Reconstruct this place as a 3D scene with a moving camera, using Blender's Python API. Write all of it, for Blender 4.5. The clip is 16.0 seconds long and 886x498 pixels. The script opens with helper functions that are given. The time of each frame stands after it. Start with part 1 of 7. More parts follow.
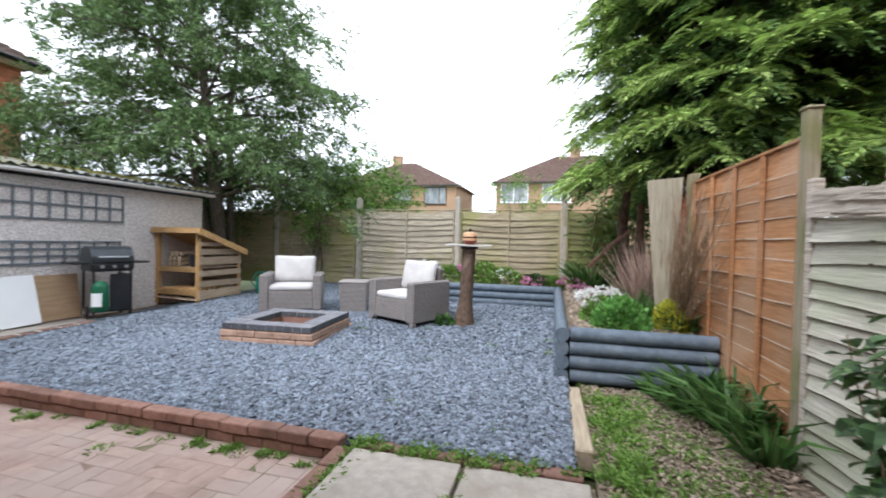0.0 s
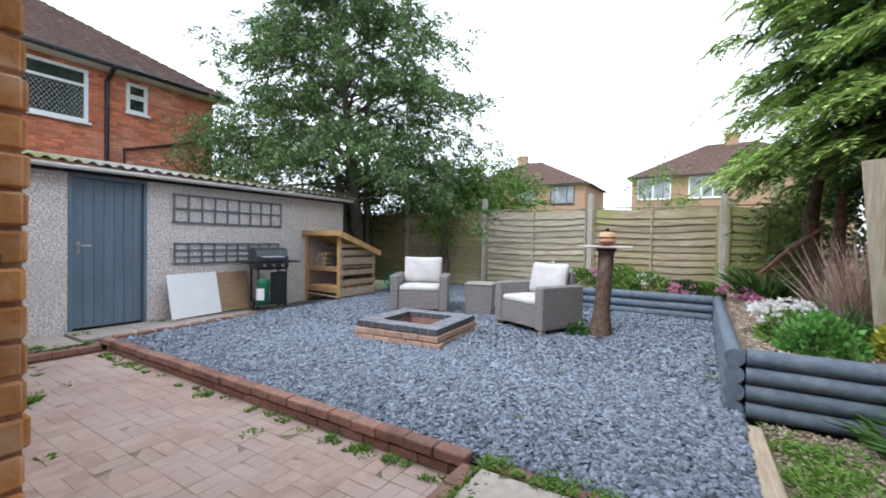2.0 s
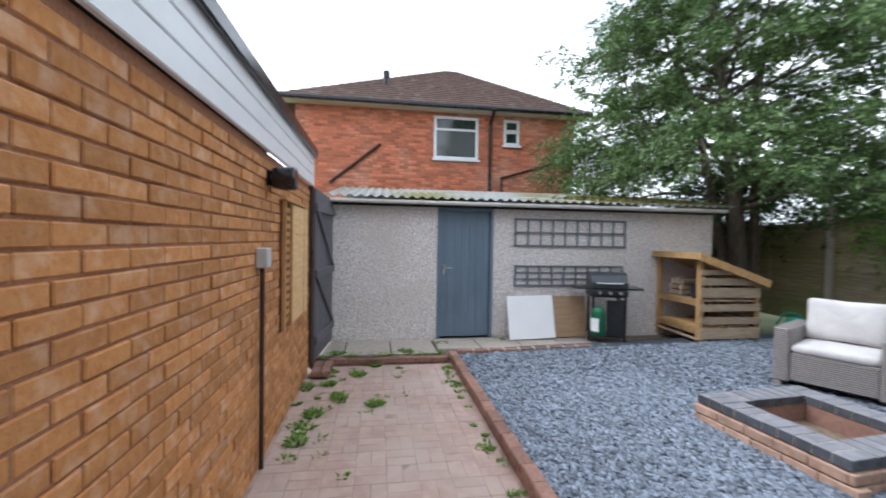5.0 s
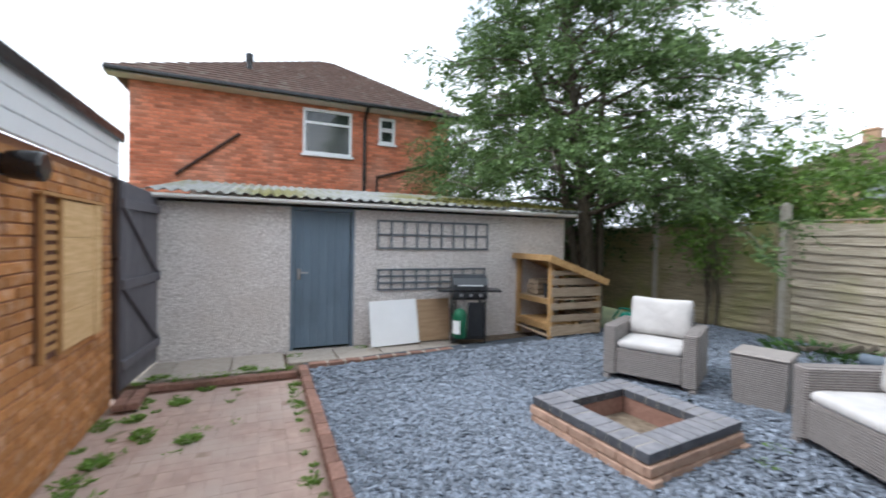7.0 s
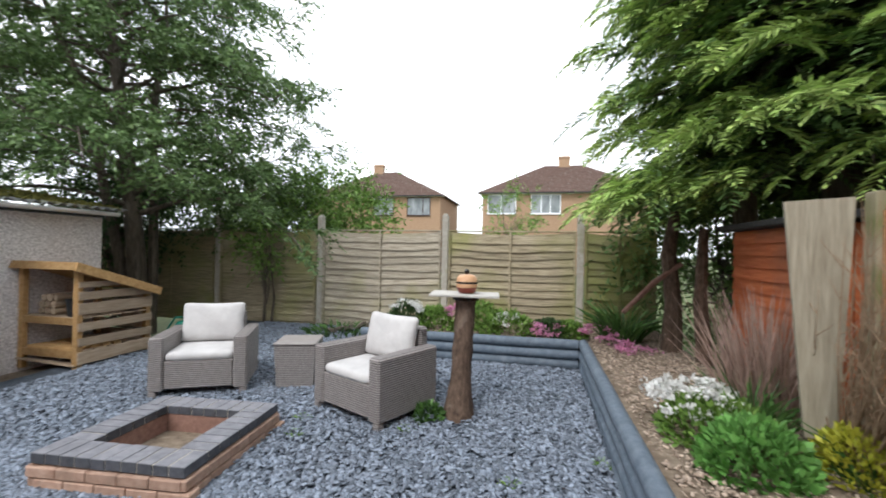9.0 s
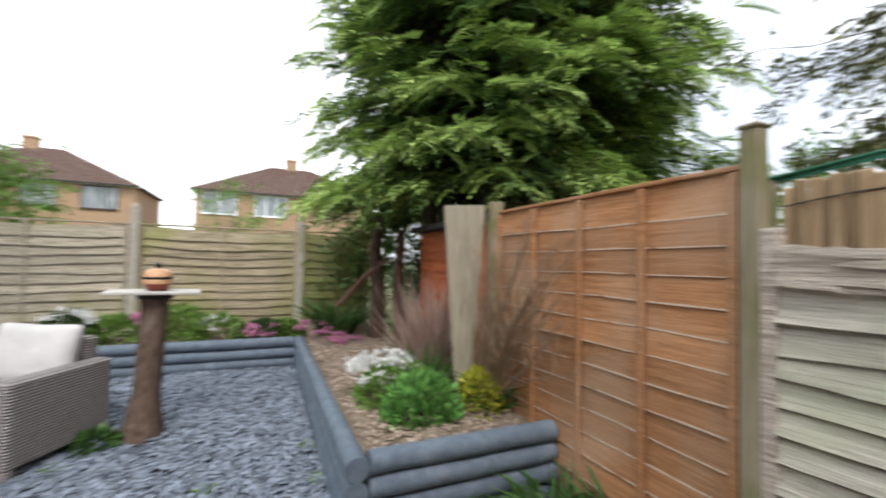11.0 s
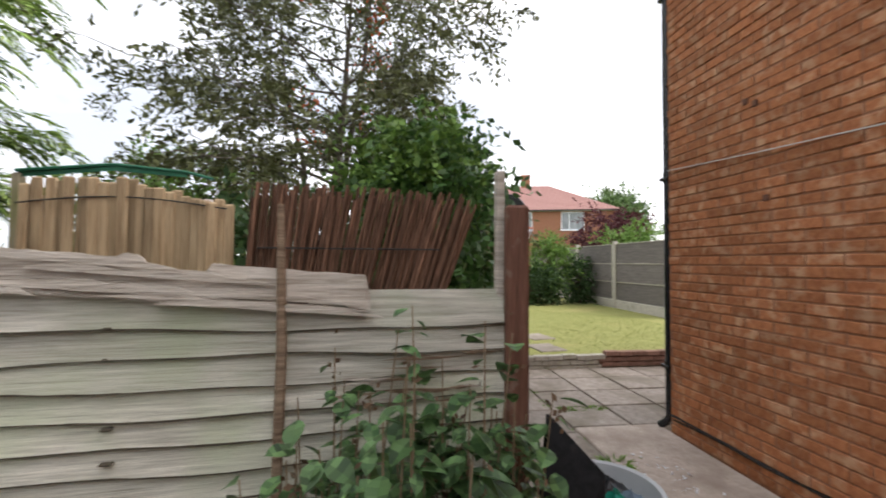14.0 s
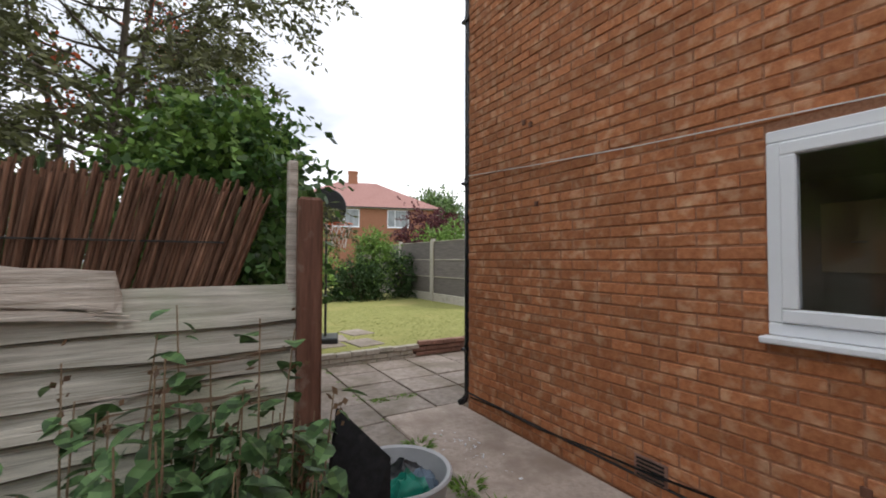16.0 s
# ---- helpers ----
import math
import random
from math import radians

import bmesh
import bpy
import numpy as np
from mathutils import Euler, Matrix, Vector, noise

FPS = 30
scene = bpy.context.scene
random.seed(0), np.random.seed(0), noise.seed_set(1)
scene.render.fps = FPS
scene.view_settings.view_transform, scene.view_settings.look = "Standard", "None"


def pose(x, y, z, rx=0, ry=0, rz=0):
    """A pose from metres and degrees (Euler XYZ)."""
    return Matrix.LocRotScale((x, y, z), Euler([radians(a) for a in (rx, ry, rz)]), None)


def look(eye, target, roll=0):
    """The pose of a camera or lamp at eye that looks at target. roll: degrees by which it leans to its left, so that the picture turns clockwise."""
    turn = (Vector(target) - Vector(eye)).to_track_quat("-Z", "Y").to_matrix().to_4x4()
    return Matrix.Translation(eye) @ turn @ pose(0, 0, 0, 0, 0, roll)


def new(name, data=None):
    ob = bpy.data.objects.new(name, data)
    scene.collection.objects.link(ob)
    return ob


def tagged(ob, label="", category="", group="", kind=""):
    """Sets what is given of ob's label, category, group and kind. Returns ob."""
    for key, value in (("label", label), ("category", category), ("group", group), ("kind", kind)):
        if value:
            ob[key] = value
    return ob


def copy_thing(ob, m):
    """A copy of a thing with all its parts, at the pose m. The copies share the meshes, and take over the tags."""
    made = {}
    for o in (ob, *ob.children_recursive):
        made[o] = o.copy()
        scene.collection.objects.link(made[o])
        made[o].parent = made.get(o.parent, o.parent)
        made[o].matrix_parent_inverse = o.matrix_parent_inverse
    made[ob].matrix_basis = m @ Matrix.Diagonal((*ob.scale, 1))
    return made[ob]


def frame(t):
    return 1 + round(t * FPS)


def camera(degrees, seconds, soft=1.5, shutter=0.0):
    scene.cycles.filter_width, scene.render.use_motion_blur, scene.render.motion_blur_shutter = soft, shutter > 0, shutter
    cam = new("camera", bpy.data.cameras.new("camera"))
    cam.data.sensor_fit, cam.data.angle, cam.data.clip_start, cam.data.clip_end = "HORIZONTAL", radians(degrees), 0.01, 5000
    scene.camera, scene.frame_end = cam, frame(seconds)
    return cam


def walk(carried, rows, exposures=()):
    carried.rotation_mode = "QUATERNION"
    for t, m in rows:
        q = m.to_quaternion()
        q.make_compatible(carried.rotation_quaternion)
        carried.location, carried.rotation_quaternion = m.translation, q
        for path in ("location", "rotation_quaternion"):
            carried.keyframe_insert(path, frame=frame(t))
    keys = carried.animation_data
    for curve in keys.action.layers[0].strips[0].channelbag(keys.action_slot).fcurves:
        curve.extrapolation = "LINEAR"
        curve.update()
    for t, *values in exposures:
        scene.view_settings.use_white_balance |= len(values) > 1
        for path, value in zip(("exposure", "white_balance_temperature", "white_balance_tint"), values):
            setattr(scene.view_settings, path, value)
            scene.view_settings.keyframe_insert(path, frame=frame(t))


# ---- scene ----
cam = camera(93.3, 16.0, soft=1.8, shutter=0.5)
PATH = [
    (0, (1.2, 2.307, 1.241), (0.691, 4.241, 1.206), 1.3),
    (0.5, (1.172, 2.31, 1.234), (0.473, 4.183, 1.196), 1.2),
    (1, (1.153, 2.319, 1.223), (0.292, 4.124, 1.184), 1.1),
    (1.5, (1.112, 2.395, 1.235), (0.122, 4.131, 1.191), 1.0),
    (2, (1.07, 2.531, 1.236), (0.021, 4.234, 1.196), 1.1),
    (2.5, (1.048, 2.694, 1.211), (-0.105, 4.327, 1.166), 0.9),
    (3, (1.04, 2.984, 1.416), (-0.237, 4.522, 1.369), 0.9),
    (3.5, (0.933, 3.135, 1.516), (-0.437, 4.591, 1.469), 1.2),
    (4, (0.761, 3.35, 1.527), (-0.867, 4.51, 1.474), 1.0),
    (4.5, (0.673, 3.503, 1.507), (-1.185, 4.242, 1.46), 0.7),
    (4.6, (0.675, 3.523, 1.507), (-1.22, 4.162, 1.46), 0.8),
    (6.8, (0.47, 4.072, 1.559), (-1.415, 4.737, 1.515), 0.8),
    (7, (0.494, 4.133, 1.566), (-1.341, 4.929, 1.526), 1.1),
    (7.5, (0.575, 4.296, 1.611), (-1.04, 5.476, 1.579), 1.2),
    (8, (0.649, 4.274, 1.64), (-0.495, 5.915, 1.621), 1.2),
    (10.3, (0.722, 4.148, 1.526), (0.742, 6.147, 1.565), 0.9),
    (11, (0.83, 4.089, 1.473), (1.623, 5.923, 1.542), 1.2),
    (11.5, (0.904, 4.023, 1.544), (2.237, 5.513, 1.579), -0.3),
    (12, (1.02, 3.87, 1.52), (2.676, 4.991, 1.575), 1.4),
    (12.5, (1.039, 3.788, 1.491), (2.906, 4.498, 1.589), 1.5),
    (13, (1.038, 3.758, 1.519), (3.009, 4.086, 1.591), 0.9),
    (13.5, (1.031, 3.702, 1.527), (3.031, 3.7, 1.587), 0.7),
    (14, (1.017, 3.656, 1.519), (3.0, 3.398, 1.586), 0.4),
    (14.5, (1.003, 3.616, 1.524), (2.943, 3.133, 1.584), 0.4),
    (15, (0.985, 3.579, 1.523), (2.872, 2.92, 1.583), 0.4),
    (15.5, (0.97, 3.54, 1.517), (2.751, 2.633, 1.571), 0.3),
    (16, (0.98, 3.524, 1.509), (2.7, 2.506, 1.564), 0.2),
]

# gap between the two looks at the garage: the view swings on to the left and back
GAP = [(5.7, (0.575, 3.78, 1.53), (-1.42, 3.86, 1.49), 0.8), (9.2, (0.7, 4.21, 1.585), (0.33, 6.175, 1.6), 1.0)]
walk(cam, [(t, look(eye, target, roll)) for t, eye, target, roll in sorted(PATH + GAP)],
     [(0, 1.58, 6130, 11), (1, 1.56, 6050, 11), (2, 1.44, 5980, 11), (4.5, 1.43, 6000, 11), (7.3, 1.42, 6160, 10), (8, 1.28, 6260, 10), (11, 1.33, 6500, 11), (12.5, 1.42, 6580, 12), (13.5, 1.32, 6620, 13), (14.5, 1.06, 6620, 14), (15.5, 0.93, 6580, 14), (16, 0.95, 6550, 14)])

# ---- world and light: bright overcast afternoon ----
world = bpy.data.worlds.new("overcast_sky")
scene.world = world
world.use_nodes = True
wn, wl = world.node_tree.nodes, world.node_tree.links
sky = wn.new("ShaderNodeTexSky")
sky.sky_type, sky.sun_disc = "NISHITA", False
sky.sun_elevation, sky.sun_rotation = radians(52), radians(200)
wcoord = wn.new("ShaderNodeTexCoord")
wmap = wn.new("ShaderNodeMapping")
wmap.inputs["Scale"].default_value = (1, 1, 2.6)
cloud = wn.new("ShaderNodeTexNoise")
cloud.inputs["Scale"].default_value, cloud.inputs["Detail"].default_value = 1.7, 6
cramp = wn.new("ShaderNodeValToRGB")
cramp.color_ramp.elements[0].position, cramp.color_ramp.elements[0].color = 0.36, (0.41, 0.45, 0.50, 1)
cramp.color_ramp.elements[1].position, cramp.color_ramp.elements[1].color = 0.62, (0.955, 0.98, 1.0, 1)
sky_scale = wn.new("ShaderNodeVectorMath")
sky_scale.operation = "SCALE"
sky_scale.inputs["Scale"].default_value = 0.1
wmix = wn.new("ShaderNodeMixRGB")
wmix.inputs["Fac"].default_value = 0.92
wl.new(wcoord.outputs["Generated"], wmap.inputs["Vector"])
wl.new(wmap.outputs["Vector"], cloud.inputs["Vector"])
wl.new(cloud.outputs["Fac"], cramp.inputs["Fac"])
wl.new(sky.outputs["Color"], sky_scale.inputs[0])
wl.new(sky_scale.outputs["Vector"], wmix.inputs["Color1"])
wl.new(cramp.outputs["Color"], wmix.inputs["Color2"])
wl.new(wmix.outputs["Color"], wn["Background"].inputs["Color"])
wn["Background"].inputs["Strength"].default_value = 1.05
sun = new("sun", bpy.data.lights.new("sun", "SUN"))
sun.data.energy, sun.data.angle, sun.data.color = 1.0, radians(25), (1.0, 0.98, 0.96)
sun.matrix_world = look((0, 0, 20), (3.0, 9.0, 8), 0)


# ---- materials ----
def mat(name, c1, c2, scale=12.0, rough=0.85, bump=0.25, stretch=(1, 1, 1), stain=None, stain_at=(0.55, 0.75), stain_scale=1.3,
        rnd="", amount=0.25, metal=0.0, spec=0.3, detail=6, bump_scale=None, crack=0.0):
    """Two-scale procedural surface in world metres: grain c1..c2, patches of stain, piece-by-piece variation."""
    m = bpy.data.materials.new(name)
    m.use_nodes = True
    n, l = m.node_tree.nodes, m.node_tree.links
    b = n["Principled BSDF"]
    b.inputs["Roughness"].default_value, b.inputs["Metallic"].default_value = rough, metal
    b.inputs["Specular IOR Level"].default_value = spec
    geo = n.new("ShaderNodeNewGeometry")
    mp = n.new("ShaderNodeMapping")
    mp.inputs["Scale"].default_value = stretch
    l.new(geo.outputs["Position"], mp.inputs["Vector"])
    vec = mp.outputs["Vector"]
    r = None
    if rnd:
        r = geo.outputs["Random Per Island"] if rnd == "isl" else n.new("ShaderNodeObjectInfo").outputs["Random"]
        add = n.new("ShaderNodeVectorMath")
        add.operation = "MULTIPLY_ADD"
        add.inputs[1].default_value = (37, 53, 71)
        l.new(r, add.inputs[0])
        l.new(vec, add.inputs[2])
        vec = add.outputs["Vector"]
    nz = n.new("ShaderNodeTexNoise")
    nz.inputs["Scale"].default_value, nz.inputs["Detail"].default_value, nz.inputs["Roughness"].default_value = scale, detail, 0.65
    l.new(vec, nz.inputs["Vector"])
    ramp = n.new("ShaderNodeValToRGB")
    ramp.color_ramp.elements[0].position, ramp.color_ramp.elements[1].position = 0.32, 0.68
    ramp.color_ramp.elements[0].color, ramp.color_ramp.elements[1].color = (*c1, 1), (*c2, 1)
    l.new(nz.outputs["Fac"], ramp.inputs["Fac"])
    col = ramp.outputs["Color"]
    if stain:
        ns = n.new("ShaderNodeTexNoise")
        ns.inputs["Scale"].default_value, ns.inputs["Detail"].default_value = stain_scale, 5
        l.new(geo.outputs["Position"], ns.inputs["Vector"])
        rs = n.new("ShaderNodeMapRange")
        rs.inputs["From Min"].default_value, rs.inputs["From Max"].default_value = stain_at
        l.new(ns.outputs["Fac"], rs.inputs["Value"])
        mx = n.new("ShaderNodeMixRGB")
        mx.inputs["Color2"].default_value = (*stain, 1)
        l.new(rs.outputs["Result"], mx.inputs["Fac"])
        l.new(col, mx.inputs["Color1"])
        col = mx.outputs["Color"]
    if crack:
        # dark splits and raised grain that run along the board
        mc = n.new("ShaderNodeMapping")
        mc.inputs["Scale"].default_value = tuple(5.0 if q >= 2 else 0.22 for q in stretch)
        l.new(vec, mc.inputs["Vector"])
        nc = n.new("ShaderNodeTexNoise")
        nc.inputs["Scale"].default_value, nc.inputs["Detail"].default_value, nc.inputs["Roughness"].default_value = 24, 5, 0.75
        l.new(mc.outputs["Vector"], nc.inputs["Vector"])
        rc = n.new("ShaderNodeMapRange")
        rc.inputs["From Min"].default_value, rc.inputs["From Max"].default_value = 0.34, 0.47
        rc.inputs["To Min"].default_value = 1 - crack
        l.new(nc.outputs["Fac"], rc.inputs["Value"])
        cs = n.new("ShaderNodeVectorMath")
        cs.operation = "SCALE"
        l.new(col, cs.inputs[0])
        l.new(rc.outputs["Result"], cs.inputs["Scale"])
        col = cs.outputs["Vector"]
    if r is not None:
        mr = n.new("ShaderNodeMapRange")
        mr.inputs["To Min"].default_value, mr.inputs["To Max"].default_value = 1 - amount, 1 + amount
        l.new(r, mr.inputs["Value"])
        sc = n.new("ShaderNodeVectorMath")
        sc.operation = "SCALE"
        l.new(col, sc.inputs[0])
        l.new(mr.outputs["Result"], sc.inputs["Scale"])
        col = sc.outputs["Vector"]
    l.new(col, b.inputs["Base Color"])
    if bump:
        bp = n.new("ShaderNodeBump")
        bp.inputs["Strength"].default_value, bp.inputs["Distance"].default_value = bump, 0.02
        h = nz.outputs["Fac"]
        if bump_scale:
            nb = n.new("ShaderNodeTexNoise")
            nb.inputs["Scale"].default_value, nb.inputs["Detail"].default_value = bump_scale, 3
            l.new(vec, nb.inputs["Vector"])
            h = nb.outputs["Fac"]
        l.new(h, bp.inputs["Height"])
        l.new(bp.outputs["Normal"], b.inputs["Normal"])
    return m


def leaf_mat(name, c1, c2, amount=0.4, rough=0.55, trans=0.25):
    m = mat(name, c1, c2, scale=1.2, rough=rough, bump=0, rnd="isl", amount=amount, detail=2)
    m.node_tree.nodes["Principled BSDF"].inputs["Transmission Weight"].default_value = 0
    n, l = m.node_tree.nodes, m.node_tree.links
    b, out = n["Principled BSDF"], n["Material Output"]
    tr, mx = n.new("ShaderNodeBsdfTranslucent"), n.new("ShaderNodeMixShader")
    mx.inputs["Fac"].default_value = trans
    l.new(b.inputs["Base Color"].links[0].from_socket, tr.inputs["Color"])
    l.new(b.outputs["BSDF"], mx.inputs[1])
    l.new(tr.outputs["BSDF"], mx.inputs[2])
    l.new(mx.outputs["Shader"], out.inputs["Surface"])
    return m


def glass_mat(name, tint=(0.9, 0.95, 0.95)):
    m = bpy.data.materials.new(name)
    m.use_nodes = True
    b = m.node_tree.nodes["Principled BSDF"]
    b.inputs["Base Color"].default_value = (*tint, 1)
    b.inputs["Roughness"].default_value, b.inputs["Transmission Weight"].default_value, b.inputs["IOR"].default_value = 0.02, 1.0, 1.45
    return m


BRICK = dict(scale=26, rough=0.9, bump=0.35, stain=(0.56, 0.33, 0.20), stain_at=(0.50, 0.70), stain_scale=11, amount=0.19)
m_brick = mat("warm_brown_brick", (0.34, 0.118, 0.052), (0.50, 0.205, 0.09), rnd="obj", **BRICK)
m_brick_j = mat("warm_brown_brick_wall", (0.34, 0.118, 0.052), (0.50, 0.205, 0.09), rnd="isl", **BRICK)
m_brick_o = mat("orange_brick", (0.42, 0.175, 0.06), (0.52, 0.25, 0.095), rnd="obj", **BRICK)
m_brick_oj = mat("orange_brick_wall", (0.42, 0.175, 0.06), (0.52, 0.25, 0.095), rnd="isl", **BRICK)
m_redbrick = mat("red_brick", (0.50, 0.155, 0.085), (0.66, 0.25, 0.145), rnd="isl", amount=0.30, scale=22, rough=0.92, bump=0.3,
                 stain=(0.70, 0.36, 0.255), stain_at=(0.46, 0.72), stain_scale=1.1)
m_farbrick = mat("pale_orange_brick", (0.30, 0.19, 0.12), (0.42, 0.28, 0.18), scale=9, rough=0.92, bump=0.2, stretch=(1, 1, 3))
m_dimbrick = mat("brown_red_brick", (0.27, 0.115, 0.065), (0.38, 0.185, 0.115), scale=9, rough=0.92, bump=0.2, stretch=(1, 1, 3))
m_mortar = mat("mortar", (0.26, 0.115, 0.065), (0.40, 0.205, 0.125), scale=60, rough=0.95, bump=0.3)
m_redmortar = mat("red_wall_mortar", (0.38, 0.19, 0.13), (0.50, 0.28, 0.20), scale=60, rough=0.95, bump=0.3)
m_dash = mat("pebbledash", (0.43, 0.385, 0.365), (0.95, 0.91, 0.89), scale=42, rough=0.95, bump=0.8, stain=(0.60, 0.54, 0.50), stain_at=(0.5, 0.85),
             stain_scale=0.9, detail=2)
m_asb = mat("weathered_corrugated_sheet", (0.15, 0.16, 0.16), (0.30, 0.31, 0.30), scale=14, rough=0.9, bump=0.3, stain=(0.14, 0.135, 0.045),
            stain_at=(0.48, 0.66), stain_scale=0.8)
m_grey_door = mat("blue_grey_painted_wood", (0.135, 0.185, 0.24), (0.165, 0.22, 0.28), scale=9, rough=0.5, bump=0.08, stretch=(1, 1, 0.15),
                  stain=(0.11, 0.15, 0.19), rnd="obj", amount=0.06)
m_trellis = mat("grey_painted_trellis", (0.125, 0.145, 0.165), (0.185, 0.205, 0.23), scale=30, rough=0.7, bump=0.2)
m_log = mat("slate_grey_painted_log", (0.085, 0.112, 0.145), (0.14, 0.175, 0.215), scale=16, rough=0.62, bump=0.35, stretch=(1, 1, 1),
            stain=(0.20, 0.235, 0.27), stain_at=(0.55, 0.85), stain_scale=5, rnd="obj", amount=0.12)
m_white = mat("white_upvc", (0.80, 0.82, 0.85), (0.85, 0.87, 0.90), scale=3, rough=0.35, bump=0.02)
m_white_old = mat("white_painted_gutter", (0.62, 0.60, 0.56), (0.76, 0.75, 0.72), scale=7, rough=0.5, bump=0.05, stretch=(1, 0.3, 1))
m_black = mat("black_upvc", (0.008, 0.008, 0.009), (0.018, 0.018, 0.02), scale=5, rough=0.22, bump=0.02, spec=0.5)
m_brownpipe = mat("dark_brown_pipe", (0.035, 0.018, 0.014), (0.055, 0.028, 0.02), scale=8, rough=0.4, bump=0.05)
m_concrete = mat("concrete", (0.40, 0.37, 0.32), (0.52, 0.49, 0.43), scale=18, rough=0.92, bump=0.25, stain=(0.29, 0.27, 0.21), stain_scale=2.3)
m_slab = mat("worn_concrete_slab", (0.36, 0.315, 0.27), (0.48, 0.43, 0.375), scale=16, rough=0.9, bump=0.2, stain=(0.30, 0.25, 0.20), stain_scale=2.0,
             rnd="obj", amount=0.1)
PAVE = dict(scale=7, rough=0.9, bump=0.25, stain=(0.47, 0.375, 0.33), stain_at=(0.40, 0.66), stain_scale=1.7, amount=0.045)
m_paver = mat("pink_brown_paver", (0.37, 0.26, 0.22), (0.50, 0.37, 0.315), rnd="obj", **PAVE)
m_paver_j = mat("pink_brown_paving", (0.37, 0.26, 0.22), (0.50, 0.37, 0.315), rnd="isl", **PAVE)
m_kerb = mat("red_brown_kerb_brick", (0.20, 0.11, 0.085), (0.31, 0.18, 0.14), scale=24, rough=0.9, bump=0.35, stain=(0.14, 0.085, 0.065),
             stain_scale=3, rnd="obj", amount=0.2)
m_soil = mat("dry_soil", (0.11, 0.08, 0.055), (0.27, 0.215, 0.16), scale=14, rough=0.98, bump=0.8, stain=(0.07, 0.05, 0.035), stain_scale=1.5)
m_ground = mat("rough_grass_ground", (0.06, 0.085, 0.03), (0.12, 0.14, 0.055), scale=3, rough=0.95, bump=0.5, stain=(0.13, 0.12, 0.06), stain_scale=0.2)
m_lawn = mat("dry_lawn", (0.215, 0.228, 0.065), (0.315, 0.31, 0.105), scale=9, rough=0.95, bump=0.6, stain=(0.38, 0.33, 0.13), stain_scale=0.7)
m_slate_bed = mat("slate_bed", (0.05, 0.06, 0.075), (0.10, 0.12, 0.145), scale=45, rough=0.9, bump=0.8)
m_slate = mat("slate_chippings", (0.13, 0.157, 0.197), (0.252, 0.287, 0.343), scale=24, rough=0.62, bump=0.15, rnd="isl", amount=0.52)
WOODF = dict(rough=0.88, bump=0.3, rnd="obj", amount=0.16)
m_fence = mat("weathered_lap_fence", (0.19, 0.155, 0.095), (0.47, 0.40, 0.28), scale=12, stretch=(0.3, 0.3, 5), stain=(0.25, 0.25, 0.085),
              stain_at=(0.46, 0.70), stain_scale=0.95, crack=0.5, **WOODF)
m_fencegrey = mat("silvered_lap_fence", (0.24, 0.205, 0.15), (0.54, 0.48, 0.38), scale=12, stretch=(0.3, 0.3, 5), stain=(0.30, 0.285, 0.14),
                  stain_at=(0.52, 0.74), stain_scale=1.1, crack=0.6, **WOODF)
# darker, greener version of the lap fence, used on two back panels
m_fencedark = mat("dark_green_lap_fence", (0.15, 0.13, 0.075), (0.35, 0.30, 0.185), scale=12, stretch=(0.3, 0.3, 5), stain=(0.20, 0.215, 0.065),
                  stain_at=(0.44, 0.66), stain_scale=1.1, crack=0.5, **WOODF)
m_orange = mat("orange_stained_fence", (0.31, 0.14, 0.06), (0.50, 0.255, 0.12), scale=12, stretch=(0.3, 0.3, 4), stain=(0.47, 0.30, 0.19),
               stain_at=(0.48, 0.72), stain_scale=1.6, crack=0.35, **WOODF)
m_oldfence = mat("pale_silvered_fence", (0.37, 0.345, 0.28), (0.76, 0.72, 0.62), scale=9, stretch=(0.35, 0.35, 7), stain=(0.48, 0.51, 0.36),
                 stain_at=(0.43, 0.68), stain_scale=2.2, crack=0.6, **WOODF)
m_wornedge = mat("worn_bare_edge", (0.52, 0.40, 0.29), (0.68, 0.56, 0.45), scale=16, rough=0.9, bump=0.1)
m_plank = mat("grey_weathered_plank", (0.23, 0.20, 0.145), (0.40, 0.36, 0.275), scale=10, stretch=(4, 4, 0.3), rough=0.92, bump=0.3)
# dark tone painted as shade under the old fence's laps; also colours its nail slots
m_lapshade_slot = mat("lap_shade_and_nail_slot", (0.055, 0.045, 0.032), (0.13, 0.11, 0.08), scale=14, rough=0.95, bump=0.2)
m_splinter = mat("bare_splintered_wood", (0.33, 0.275, 0.22), (0.68, 0.61, 0.53), scale=9, stretch=(0.4, 0.4, 6), rough=0.9, bump=0.6, crack=0.7)
m_torn = mat("torn_brown_wood", (0.15, 0.095, 0.06), (0.36, 0.26, 0.18), scale=10, stretch=(0.4, 0.4, 7), rough=0.92, bump=0.5, crack=0.6)
m_post = mat("green_grey_timber_post", (0.21, 0.18, 0.115), (0.36, 0.31, 0.22), scale=10, stretch=(4, 4, 0.3), stain=(0.16, 0.17, 0.06),
             stain_at=(0.48, 0.65), stain_scale=2, rough=0.9, bump=0.35)
m_brownpost = mat("dark_red_brown_post", (0.10, 0.042, 0.027), (0.21, 0.10, 0.066), scale=10, stretch=(4, 4, 0.4), stain=(0.24, 0.17, 0.13),
                  stain_at=(0.62, 0.72), stain_scale=9, rough=0.75, bump=0.35)
m_conpost = mat("concrete_post", (0.34, 0.31, 0.26), (0.47, 0.44, 0.38), scale=20, rough=0.93, bump=0.3, stain=(0.29, 0.29, 0.17), stain_scale=3)
